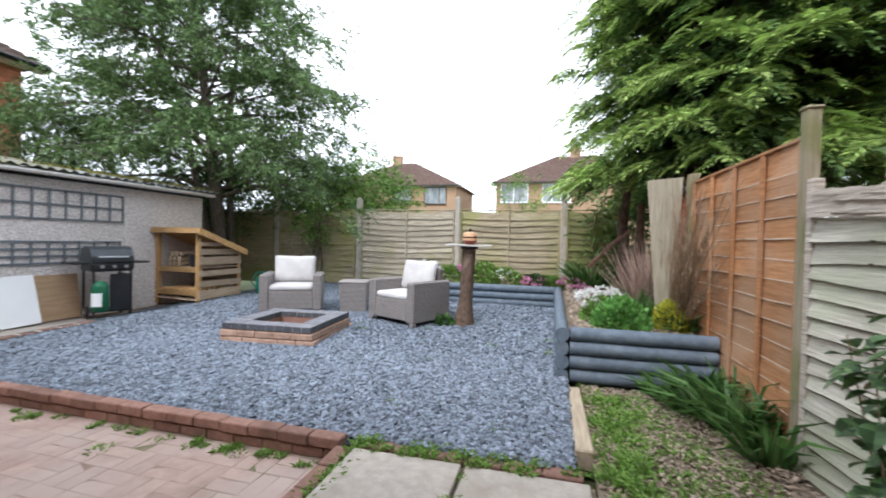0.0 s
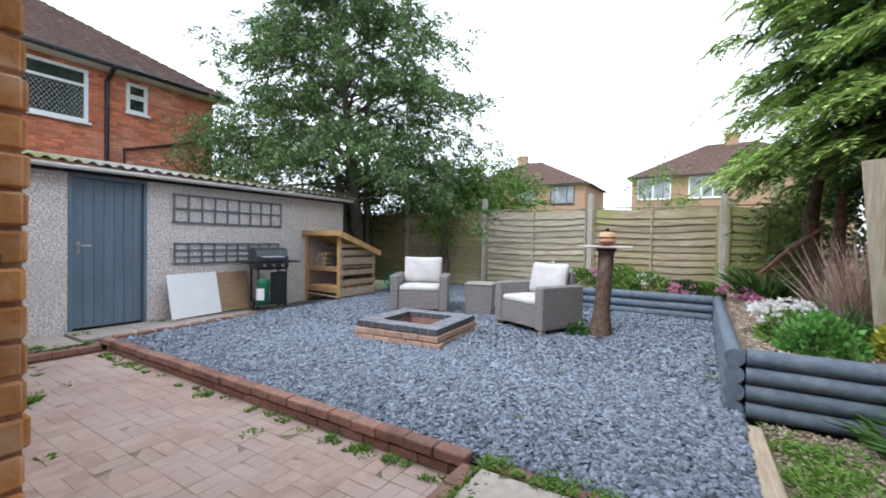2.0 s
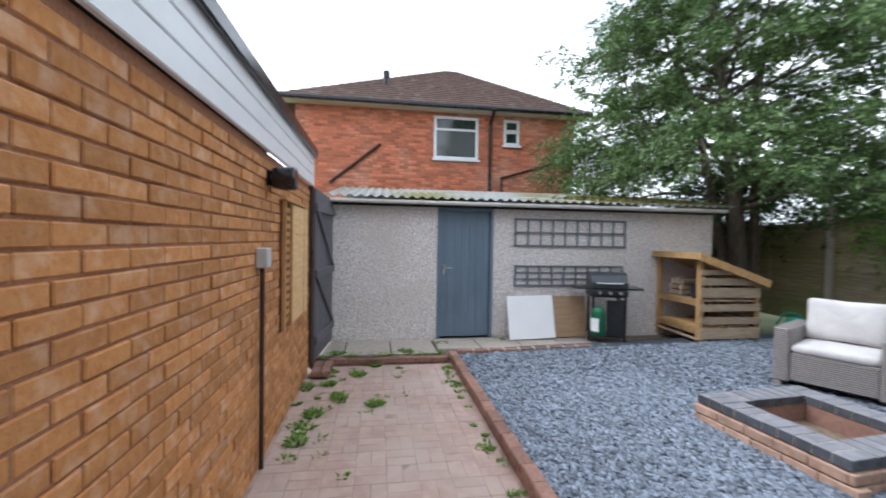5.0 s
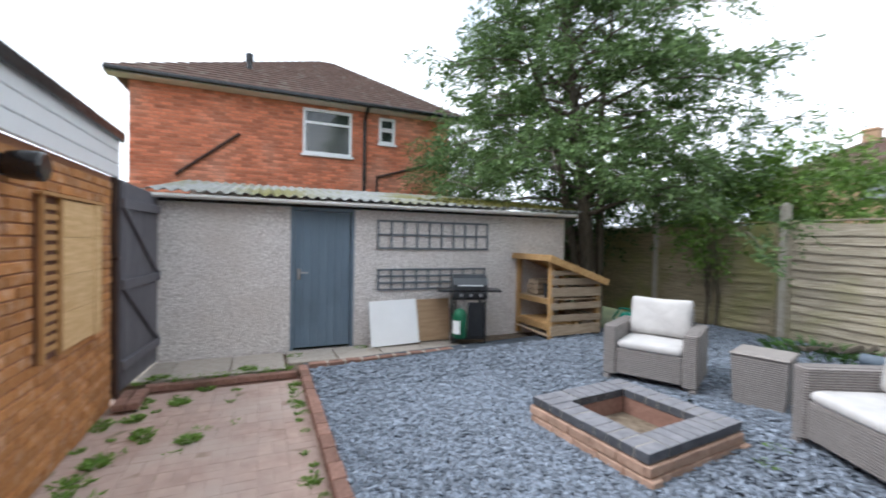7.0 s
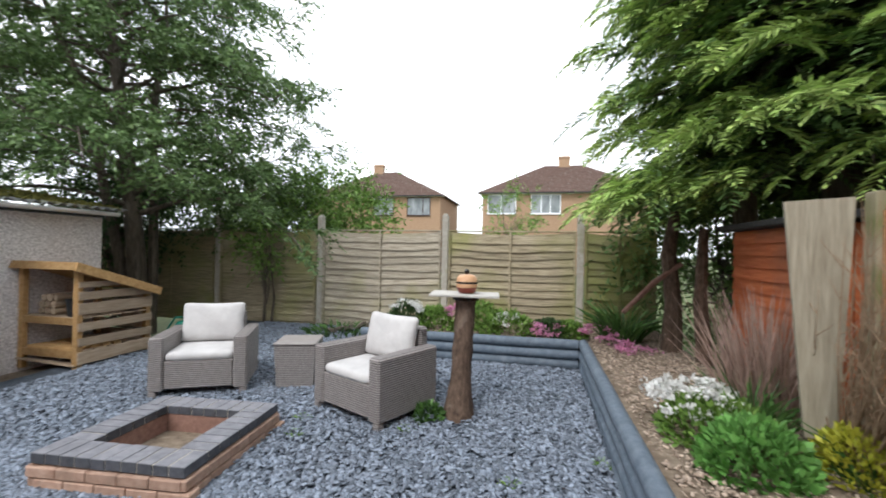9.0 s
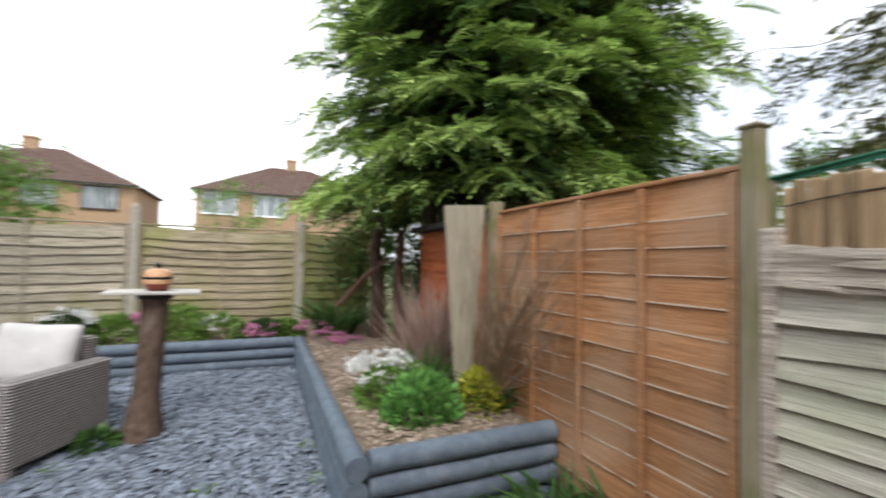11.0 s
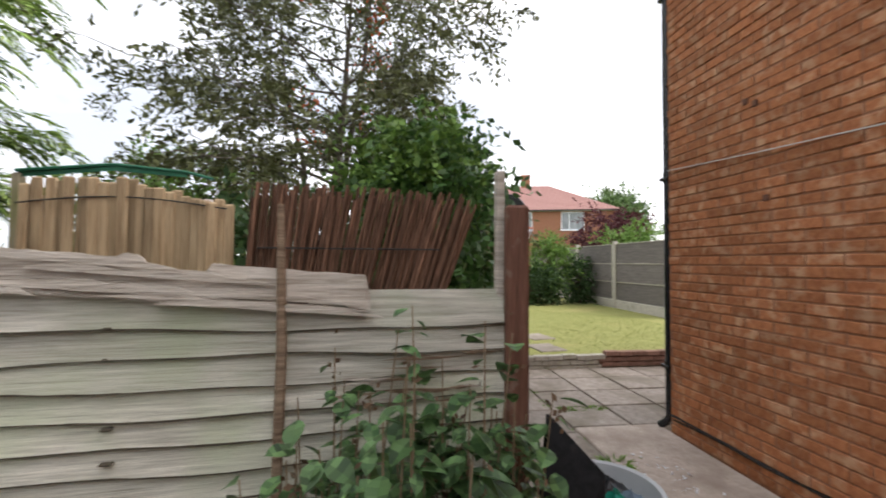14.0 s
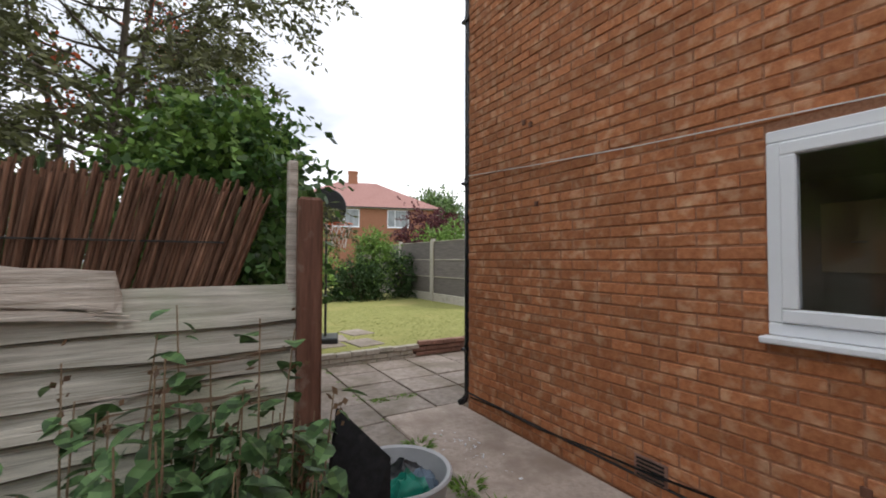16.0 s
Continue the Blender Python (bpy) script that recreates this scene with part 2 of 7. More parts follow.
m_gate = mat("dark_grey_painted_gate", (0.10, 0.096, 0.108), (0.16, 0.153, 0.17), scale=14, stretch=(3, 3, 0.3), rough=0.8, bump=0.25, rnd="obj", amount=0.15)
m_roof = mat("brown_roof_tile", (0.065, 0.038, 0.031), (0.175, 0.108, 0.084), scale=9, rough=0.9, bump=0.5, stain=(0.20, 0.175, 0.14), stain_at=(0.56, 0.72),
             stain_scale=4, rnd="isl", amount=0.2)
m_redroof = mat("pinkish_red_roof_tile", (0.36, 0.19, 0.165), (0.45, 0.26, 0.23), scale=8, rough=0.9, bump=0.3, rnd="isl", amount=0.12)
m_bark = mat("bark", (0.06, 0.05, 0.04), (0.17, 0.145, 0.115), scale=12, stretch=(2, 2, 0.4), rough=0.95, bump=0.8)
m_glass = glass_mat("window_glass")
m_greybox = mat("grey_plastic", (0.42, 0.43, 0.44), (0.50, 0.51, 0.52), scale=6, rough=0.45, bump=0.02)
m_darkglass = mat("dark_window_pane", (0.012, 0.016, 0.016), (0.06, 0.075, 0.08), scale=2.2, rough=0.03, bump=0, spec=0.8)
m_netglass = mat("pane_with_net_curtain", (0.16, 0.18, 0.19), (0.40, 0.42, 0.43), scale=1.6, stretch=(1, 1, 0.3), rough=0.06, bump=0, spec=0.6)
m_jointsand = mat("sandy_joint_fill", (0.25, 0.175, 0.14), (0.49, 0.37, 0.315), scale=4, rough=0.95, bump=0.3, stain=(0.10, 0.12, 0.04), stain_at=(0.55, 0.7), stain_scale=3)
m_interior = mat("dim_interior_paint", (0.30, 0.27, 0.23), (0.38, 0.34, 0.29), scale=2, rough=0.9, bump=0.02)
m_roofing = mat("dark_roofing_felt", (0.03, 0.03, 0.032), (0.07, 0.07, 0.07), scale=30, rough=0.9, bump=0.3)


# ---- mesh tools ----
class Mesh:
    """Gathers vertices and faces for one mesh."""

    def __init__(self):
        self.v, self.f = [], []

    def add(self, verts, faces, m=None):
        k = len(self.v)
        self.v += [tuple(m @ Vector(p)) for p in verts] if m is not None else [tuple(p) for p in verts]
        self.f += [tuple(i + k for i in f) for f in faces]
        return self

    def box(self, x0, x1, y0, y1, z0, z1, b=0.0, m=None):
        if b <= 0:
            v = [(x, y, z) for x in (x0, x1) for y in (y0, y1) for z in (z0, z1)]
            return self.add(v, [(0, 1, 3, 2), (4, 6, 7, 5), (0, 4, 5, 1), (2, 3, 7, 6), (0, 2, 6, 4), (1, 5, 7, 3)], m)
        b = min(b, (x1 - x0) * 0.45, (y1 - y0) * 0.45, (z1 - z0) * 0.45)
        X, Y, Z = (x0, x1), (y0, y1), (z0, z1)
        v, idx = [], {}
        for i in (0, 1):
            for j in (0, 1):
                for k in (0, 1):
                    p = (X[i], Y[j], Z[k])
                    q = (p[0] + (b if i == 0 else -b), p[1] + (b if j == 0 else -b), p[2] + (b if k == 0 else -b))
                    for a in range(3):
                        idx[i, j, k, a] = len(v)
                        v.append(tuple(p[c] if c == a else q[c] for c in range(3)))
        f = []
        for a in range(3):
            o = [c for c in range(3) if c != a]
            for s in (0, 1):
                loop = []
                for u, w in ((0, 0), (1, 0), (1, 1), (0, 1)):
                    c = [0, 0, 0]
                    c[a], c[o[0]], c[o[1]] = s, u, w
                    loop.append(idx[(*c, a)])
                f.append(tuple(loop if (s == 1) == (a != 1) else loop[::-1]))
        for a in range(3):
            o = [c for c in range(3) if c != a]
            for s in (0, 1):
                for t in (0, 1):
                    c0, c1 = [0, 0, 0], [0, 0, 0]
                    c0[a], c1[a] = 0, 1
                    c0[o[0]] = c1[o[0]] = s
                    c0[o[1]] = c1[o[1]] = t
                    f.append((idx[(*c0, o[0])], idx[(*c1, o[0])], idx[(*c1, o[1])], idx[(*c0, o[1])]))
        for i in (0, 1):
            for j in (0, 1):
                for k in (0, 1):
                    f.append((idx[i, j, k, 0], idx[i, j, k, 1], idx[i, j, k, 2]))
        return self.add(v, f, m)

    def tube(self, pts, radii, n=8, caps=True):
        """A tube through points with a radius at each."""
        pts = [Vector(p) for p in pts]
        if not hasattr(radii, "__len__"):
            radii = [radii] * len(pts)
        rings = []
        side = None
        for i, p in enumerate(pts):
            d = (pts[min(i + 1, len(pts) - 1)] - pts[max(i - 1, 0)]).normalized()
            if side is None or abs(side.dot(d)) > 0.95:
                side = d.orthogonal().normalized()
            side = (side - d * side.dot(d)).normalized()
            up = d.cross(side)
            rings.append([tuple(p + (side * math.cos(2 * math.pi * k / n) + up * math.sin(2 * math.pi * k / n)) * radii[i]) for k in range(n)])
        k0 = len(self.v)
        for r in rings:
            self.v += r
        for i in range(len(rings) - 1):
            for k in range(n):
                a, b2 = k0 + i * n + k, k0 + i * n + (k + 1) % n
                self.f.append((a, b2, b2 + n, a + n))
        if caps:
            self.f.append(tuple(k0 + k for k in range(n))[::-1])
            self.f.append(tuple(k0 + (len(rings) - 1) * n + k for k in range(n)))
        return self

    def lathe(self, prof, n=16, m=None):
        """Turned body from (radius, height) pairs."""
        v = [(r * math.cos(2 * math.pi * k / n), r * math.sin(2 * math.pi * k / n), z) for r, z in prof for k in range(n)]
        f = [(i * n + k, i * n + (k + 1) % n, (i + 1) * n + (k + 1) % n, (i + 1) * n + k) for i in range(len(prof) - 1) for k in range(n)]
        f += [tuple(range(n))[::-1], tuple((len(prof) - 1) * n + k for k in range(n))]
        return self.add(v, f, m)

    def data(self, name, smooth=False, weld=False):
        me = bpy.data.meshes.new(name)
        me.from_pydata(self.v, [], self.f)
        bm = bmesh.new()
        bm.from_mesh(me)
        if weld:
            bmesh.ops.remove_doubles(bm, verts=bm.verts, dist=1e-5)
        if len(bm.faces) < 20000:
            bmesh.ops.recalc_face_normals(bm, faces=bm.faces)
        bm.to_mesh(me)
        bm.free()
        if smooth:
            me.shade_smooth()
            me.set_sharp_from_angle(angle=radians(38))
        return me


def part(name, mesh, material, parent=None, label="", smooth=False, m=None, kind=""):
    """One mesh object under a thing, a part or the setting."""
    me = mesh.data(name, smooth) if isinstance(mesh, Mesh) else mesh
    if not me.materials:
        me.materials.append(material)
    ob = new(name, me)
    if parent is not None:
        ob.parent = parent
    if m is not None:
        ob.matrix_basis = m
    return tagged(ob, label, kind=kind)


def setting(name, mesh, material, label, category, smooth=False):
    mesh = mesh.data(name, smooth, True)
    return tagged(part(name, mesh, material, smooth=smooth), label, category, kind="structure")


def thing(name, m, label, category, group=""):
    ob = new(name)
    ob.empty_display_size = 0.1
    ob.matrix_basis = m
    return tagged(ob, label, category, group)


def quads(name, P, material, parent=None, kind=""):
    """One mesh of loose quads from an array (n, 4, 3)."""
    n = len(P)
    me = bpy.data.meshes.new(name)
    me.vertices.add(n * 4)
    me.vertices.foreach_set("co", np.asarray(P, dtype=np.float32).ravel())
    me.loops.add(n * 4)
    me.loops.foreach_set("vertex_index", np.arange(n * 4, dtype=np.int32))
    me.polygons.add(n)
    me.polygons.foreach_set("loop_start", np.arange(0, n * 4, 4, dtype=np.int32))
    me.update(calc_edges=True)
    return part(name, me, material, parent, kind=kind)


rng = np.random.default_rng(7)


def unit(a):
    return a / np.maximum(np.linalg.norm(a, axis=-1, keepdims=True), 1e-9)


def leaf_cloud(pos, direction, length, width, droop=0.0):
    """Kite-shaped leaves at pos that point along direction."""
    n = len(pos)
    d = unit(direction + np.array([0, 0, -droop]))
    s = unit(np.cross(d, unit(rng.normal(size=(n, 3)))))
    L = (length * rng.uniform(0.7, 1.3, n))[:, None]
    W = (width * rng.uniform(0.7, 1.3, n))[:, None]
    return np.stack([pos, pos + d * L * 0.5 + s * W * 0.5, pos + d * L, pos + d * L * 0.5 - s * W * 0.5], axis=1)


def twig_leaves(base, direction, length, m, leaf_len, leaf_w, droop=0.3, flat=0.0, jitter=0.35):
    """Leaves set left and right along drooping twigs, so that foliage hangs in sprays."""
    T = len(base)
    d = unit(direction)
    s = np.linspace(0.12, 1.0, m)
    L = (length * rng.uniform(0.6, 1.25, T))[:, None, None]
    pos = base[:, None] + d[:, None] * L * s[None, :, None]
    pos[..., 2] -= droop * L[..., 0] * s[None] ** 2
    up = np.array([0.0, 0.0, 1.0]) * flat + rng.normal(size=(T, 3)) * (1 - flat)
    side = unit(np.cross(d, up))[:, None] * np.where(np.arange(m) % 2 == 0, 1.0, -1.0)[None, :, None]
    ld = d[:, None] * 0.75 + side + rng.normal(size=(T, m, 3)) * jitter
    ld[..., 2] -= droop * 0.7
    ld[:, -1] = d + np.array([0, 0, -droop])
    return leaf_cloud(pos.reshape(-1, 3), ld.reshape(-1, 3), leaf_len, leaf_w)


def ground_z(x, y):
    return 0.02 + 0.026 * max(y - 4.6, 0)


# ---- ground and paving ----
setting("ground", Mesh().box(-250, 250, -250, 250, -0.6, -0.16), m_ground, "rough grassy ground around the gardens", "ground")
setting("patio_bed", Mesh().box(-4.68, 0.02, 2.7, 4.6, -0.2, -0.1018), m_jointsand, "sandy bed under the worn brick paving", "patio")
gm = Mesh()
for i in range(12):
    x0, x1 = -5.0 + i * 0.53, -5.0 + (i + 1) * 0.53
    for j in range(14):
        y0, y1 = 4.62 + j * 0.49, 4.62 + (j + 1) * 0.49
        gm.add([(x0, y0, ground_z(x0, y0) - 0.03), (x1, y0, ground_z(x1, y0) - 0.03), (x1, y1, ground_z(x1, y1) - 0.03), (x0, y1, ground_z(x0, y1) - 0.03)], [(0, 1, 2, 3)])
setting("gravel_bed", gm, m_slate_bed, "dark slate bed of the seating area", "ground")


def chips(name, n, region, zf, size, material, label):
    """Loose flat stone chips scattered over a region, one heap."""
    xy = region(n)
    n = len(xy)
    z = np.array([zf(a, b) for a, b in xy]) + rng.uniform(-0.022, 0.008, n)
    half = np.stack([rng.uniform(0.5, 1.3, n) * size, rng.uniform(0.3, 0.8, n) * size, rng.uniform(0.1, 0.24, n) * size], axis=1)
    corner = np.array([(i, j, k) for i in (-1, 1) for j in (-1, 1) for k in (-1, 1)], dtype=float)
    P = corner[None] * half[:, None] * rng.uniform(0.6, 1.1, (n, 8, 3))
    a, t1, t2 = rng.uniform(0, 6.283, n), rng.normal(0, 0.3, n), rng.normal(0, 0.3, n)
    P = np.stack([P[..., 0], P[..., 1] * np.cos(t1)[:, None] - P[..., 2] * np.sin(t1)[:, None], P[..., 1] * np.sin(t1)[:, None] + P[..., 2] * np.cos(t1)[:, None]], -1)
    P = np.stack([P[..., 0] * np.cos(t2)[:, None] + P[..., 2] * np.sin(t2)[:, None], P[..., 1], -P[..., 0] * np.sin(t2)[:, None] + P[..., 2] * np.cos(t2)[:, None]], -1)
    P = np.stack([P[..., 0] * np.cos(a)[:, None] - P[..., 1] * np.sin(a)[:, None], P[..., 0] * np.sin(a)[:, None] + P[..., 1] * np.cos(a)[:, None], P[..., 2]], -1)
    P += np.concatenate([xy, z[:, None]], axis=1)[:, None]
    faces = np.array([(0, 1, 3, 2), (4, 6, 7, 5), (0, 4, 5, 1), (2, 3, 7, 6), (1, 5, 7, 3)])
    idx = (np.arange(n)[:, None, None] * 8 + faces[None]).reshape(-1)
    me = bpy.data.meshes.new(name)
    me.vertices.add(n * 8)
    me.vertices.foreach_set("co", P.astype(np.float32).ravel())
    me.loops.add(len(idx))
    me.loops.foreach_set("vertex_index", idx.astype(np.int32))
    me.polygons.add(n * 5)
    me.polygons.foreach_set("loop_start", np.arange(0, n * 20, 4, dtype=np.int32))
    me.update(calc_edges=True)
    me.materials.append(material)
    return tagged(new(name, me), label, "gravel", kind="stuff")


def gravel_region(n):
    xy = np.stack([rng.uniform(-4.62, 1.24, n), rng.uniform(4.66, 9.72, n)], 1)
    extra = np.stack([rng.uniform(-4.3, -1.5, n // 6), rng.uniform(9.7, 11.3, n // 6)], 1)
    # denser where the path runs close
    near = np.stack([rng.uniform(-3.6, 1.2, n // 2), rng.uniform(4.66, 6.6, n // 2)], 1)
    edge = np.stack([rng.uniform(1.2, 1.345, n // 40), rng.uniform(4.68, 6.16, n // 40)], 1)
    xy = np.concatenate([xy, extra, near, edge])
    # none inside the fire pit
    return xy[(np.abs(xy[:, 0] + 1.92) > 0.45) | (np.abs(xy[:, 1] - 6.83) > 0.45)]


chips("slate_gravel", 64000, gravel_region, ground_z, 0.025, m_slate, "loose blue-grey slate chippings")


def pave(parent, x0, x1, y0, y1, L, W, z, material, joined, gap=0.003, limit=300, near=None, name="paver", skew=0.0016):
    """Basket-weave block paving, pairs of blocks that turn from square to square, the nearest as pieces of their own."""
    shared = Mesh().box(-L / 2 + gap / 2, L / 2 - gap / 2, -W / 2 + gap / 2, W / 2 - gap / 2, -0.05, 0, 0.003).data(name)
    rest, todo = Mesh(), []
    for i in range(int((x1 - x0) / L + 0.999)):
        for j in range(int((y1 - y0) / L + 0.5)):
            cx, cy = x0 + (i + 0.5) * L, y0 + (j + 0.5) * L
            for q in (-W / 2, W / 2):
                todo.append((cx, cy + q, 0) if (i + j) % 2 else (cx + q, cy, 90))
    todo.sort(key=lambda p: (p[0] - near[0]) ** 2 + (p[1] - near[1]) ** 2)
    for i, (x, y, a) in enumerate(todo):
        m = pose(x, y, z + random.uniform(-skew, skew), random.uniform(-0.5, 0.5), random.uniform(-0.5, 0.5), a + random.uniform(-0.8, 0.8))
        if i < limit:
            part(name, shared, material, parent, m=m)
        else:
            rest.box(-L / 2 + gap / 2, L / 2 - gap / 2, -W / 2 + gap / 2, W / 2 - gap / 2, -0.05, 0, 0.003, m)
    if rest.v:
        part("paving_rest", rest, joined, parent, kind="stuff")


# ---- brickwork ----
BL, BH, BJ = 0.215, 0.065, 0.01


def wall_body(name, axis, at, u0, u1, z0, z1, thick, holes, material, label):
    """A wall with openings through it: axis 'x' runs along x with its face at y = at, body on the far side (thick signed)."""
    us = sorted({u0, u1, *[h[0] for h in holes], *[h[1] for h in holes]})
    zs = sorted({z0, z1, *[h[2] for h in holes], *[h[3] for h in holes]})
    w = Mesh()
    a, b = sorted((at, at + thick))
    for i in range(len(us) - 1):
        for j in range(len(zs) - 1):
            uc, zc = (us[i] + us[i + 1]) / 2, (zs[j] + zs[j + 1]) / 2
            if any(h[0] < uc < h[1] and h[2] < zc < h[3] for h in holes):
                continue
            if axis == "x":
                w.box(us[i], us[i + 1], a, b, zs[j], zs[j + 1])
            else:
                w.box(a, b, us[i], us[i + 1], zs[j], zs[j + 1])
    return setting(name, w, material, label, "wall")


def bricks(parent, axis, at, sign, u0, u1, z0, z1, holes, piece, joined, limit=0, near=(0, 0), proud=0.009, vary=0.005):
    """Stretcher bond standing proud of the wall's face."""
    todo, c, z = [], 0, z0
    while z + BH <= z1 + 0.001:
        u = u0 - (0.1125 if c % 2 else 0)
        while u < u1:
            spans = [(max(u, u0), min(u + BL, u1))]
            for h in holes:
                if h[2] < z + BH and h[3] > z:
                    spans = [s for a, b in spans for s in ((a, min(b, h[0])), (max(a, h[1]), b)) if s[1] - s[0] > 0.02]
            for a, b in spans:
                if b - a > 0.02:
                    todo.append((a, b, z))
            u += BL + BJ
        z += BH + BJ
        c += 1
    todo.sort(key=lambda s: ((s[0] + s[1]) / 2 - near[0]) ** 2 + (s[2] - near[1]) ** 2)
    rest, shared = Mesh(), None

    def geo(me, a, b, zz, m=None, d=0.0):
        lo, hi = sorted((-0.03 * sign, (proud + d) * sign))
        if axis == "x":
            return me.box(a, b, lo, hi, zz, zz + BH, 0.005, m)
        return me.box(lo, hi, a, b, zz, zz + BH, 0.005, m)

    shared = geo(Mesh(), -BL / 2, BL / 2, -BH / 2).data("brick")
    k = 0
    for a, b, z in todo:
        full = b - a > BL - 0.002
        d = random.uniform(-vary, vary)
        if full and k < limit:
            k += 1
            u = (a + b) / 2
            w_ = (random.uniform(-0.7, 0.7), random.uniform(-0.5, 0.5), random.uniform(-0.6, 0.6))
            m = pose(u, at + d, z + BH / 2, *w_) if axis == "x" else pose(at + d, u, z + BH / 2, *w_)
            part("brick", shared, piece, parent, m=m)
        else:
            m = pose(0, at, 0) if axis == "x" else pose(at, 0, 0)
            geo(rest, a, b, z, m, d)
    if rest.v:
        part("brickwork", rest, joined, parent, kind="stuff")


# ---- the house: tall rear wall and its flat-roofed extension ----
HX, HY = 4.55, 1.1      # house corner with the black downpipe, rear wall face
HX2 = HX
EX, EY, EW = -0.08, 2.8, -4.45  # extension corner, face, far end
WIN = (0.52, 1.935, 1.155, 2.145)
house_wall = wall_body("wall_house_rear", "x", HY, EX - 0.4, HX, -0.15, 5.4, -0.3, [WIN], m_mortar, "tall brown brick rear wall of the house")
# the opening in this unseen side is added to let daylight into the kitchen
side_wall = wall_body("wall_house_side", "y", HX, -7.5, HY - 0.3, -0.15, 5.4, -0.3, [(-1.7, -0.2, 0.95, 2.2)], m_mortar, "brown brick side wall of the house")
ext_wall = wall_body("wall_extension", "x", EY, EW, EX, -0.15, 2.12, -0.25, [], m_mortar, "orange brick wall of the flat-roofed extension")
ext_side = wall_body("wall_extension_side", "y", EX, HY, EY - 0.25, -0.15, 2.12, -0.25, [], m_mortar, "orange brick side of the extension")
ext_far = wall_body("wall_extension_far_side", "y", EW, -6.0, EY - 0.25, -0.15, 2.12, 0.25, [], m_mortar, "brick far side of the extension")
setting("roof_extension", Mesh().box(EW - 0.12, EX + 0.05, HY, EY + 0.06, 2.5, 2.56).box(EW - 0.12, EX + 0.02, -6, HY - 0.3, 2.5, 2.56), m_roofing,
        "dark felt flat roof of the extension", "roof")
fascia = thing("fascia", pose(0, 0, 0), "white plastic cladding fascia under the flat roof", "fascia")
for k in range(3):
    part("fascia_board", Mesh().box(EW - 0.12, EX + 0.045, EY + 0.012, EY + 0.045, 2.12 + k * 0.127, 2.12 + k * 0.127 + 0.121, 0.006), m_white, fascia)
part("fascia_end_board", Mesh().box(EX + 0.012, EX + 0.045, HY + 0.02, EY + 0.01, 2.12, 2.5, 0.006), m_white, fascia)
part("roof_trim", Mesh().box(EW - 0.15, EX + 0.07, EY + 0.046, EY + 0.085, 2.47, 2.57, 0.01), m_black, fascia, "black roof edge trim")

wall_body("wall_house_front", "x", -7.5, EX - 0.4, HX - 0.3, -0.15, 5.4, 0.3, [], m_mortar, "front wall of the house")
wall_body("wall_house_party", "y", EX - 0.4, -7.2, HY - 0.3, -0.15, 5.4, 0.3, [], m_mortar, "party wall of the house")
hr = Mesh().add([(EX - 0.6, -7.9, 5.35), (HX + 0.35, -7.9, 5.35), (HX + 0.35, HY + 0.3, 5.35), (EX - 0.6, HY + 0.3, 5.35), (2.2, -5.4, 7.4), (2.2, -1.4, 7.4)],
                [(0, 1, 4), (1, 2, 5, 4), (2, 3, 5), (3, 0, 4, 5), (3, 2, 1, 0)])
setting("roof_house", hr, m_roof, "brown tiled hipped roof of the house", "roof")

# ---- garage ----
GX, GY0, GY1 = -5.6, 2.95, 9.17
DOOR = (4.50, 5.37, -0.02, 2.0)
garage_wall = wall_body("wall_garage", "y", GX, GY0, GY1, -0.2, 2.06, -0.14, [DOOR], m_dash, "grey-brown pebbledash concrete garage wall")
wall_body("wall_garage_end", "x", GY1, -8.3, GX - 0.14, -0.2, 2.1, -0.14, [], m_dash, "pebbledash end wall of the garage")
wall_body("wall_garage_front", "x", GY0, -8.3, GX - 0.14, -0.2, 2.1, 0.14, [], m_dash, "pebbledash front wall of the garage")
wall_body("wall_garage_back", "y", -8.3, GY0, GY1, -0.2, 2.45, 0.14, [], m_dash, "far wall of the garage")
rm = Mesh()
n_y, nx = 340, 2
y_a, y_b = GY0 - 0.12, GY1 + 0.2
vs = []
for i in range(n_y + 1):
    y = y_a + (y_b - y_a) * i / n_y
    for j in range(nx + 1):
        x = -5.36 - j * 1.5
        z = 2.115 + j * 0.23 + 0.019 * math.cos(2 * math.pi * (y / 0.146))
        vs += [(x, y, z), (x, y, z - 0.008)]
w2 = (nx + 1) * 2
fs = []
for i in range(n_y):
    for j in range(nx):
        a = i * w2 + j * 2
        fs += [(a, a + 2, a + w2 + 2, a + w2), (a + 1, a + w2 + 1, a + w2 + 3, a + 3)]
    a = i * w2
    fs.append((a, a + w2, a + w2 + 1, a + 1))
rm.add(vs, fs)
setting("roof_garage", rm, m_asb, "weathered grey corrugated roof sheets with yellow moss", "roof", smooth=True)
m_moss = mat("yellow_green_moss", (0.10, 0.105, 0.025), (0.22, 0.20, 0.05), scale=9, rough=0.95, bump=0.3, rnd="isl", amount=0.35)


def moss_region(n):
    y = 9.3 - 4.2 * rng.uniform(0, 1, n) ** 1.5
    x = -5.40 - 1.9 * rng.uniform(0, 1, n)
    keep = np.array([noise.noise((a * 1.3, b * 1.1, 5)) + 0.35 * (b - 7.2) > -0.05 for a, b in zip(x, y)])
    return np.stack([x, y], 1)[keep]


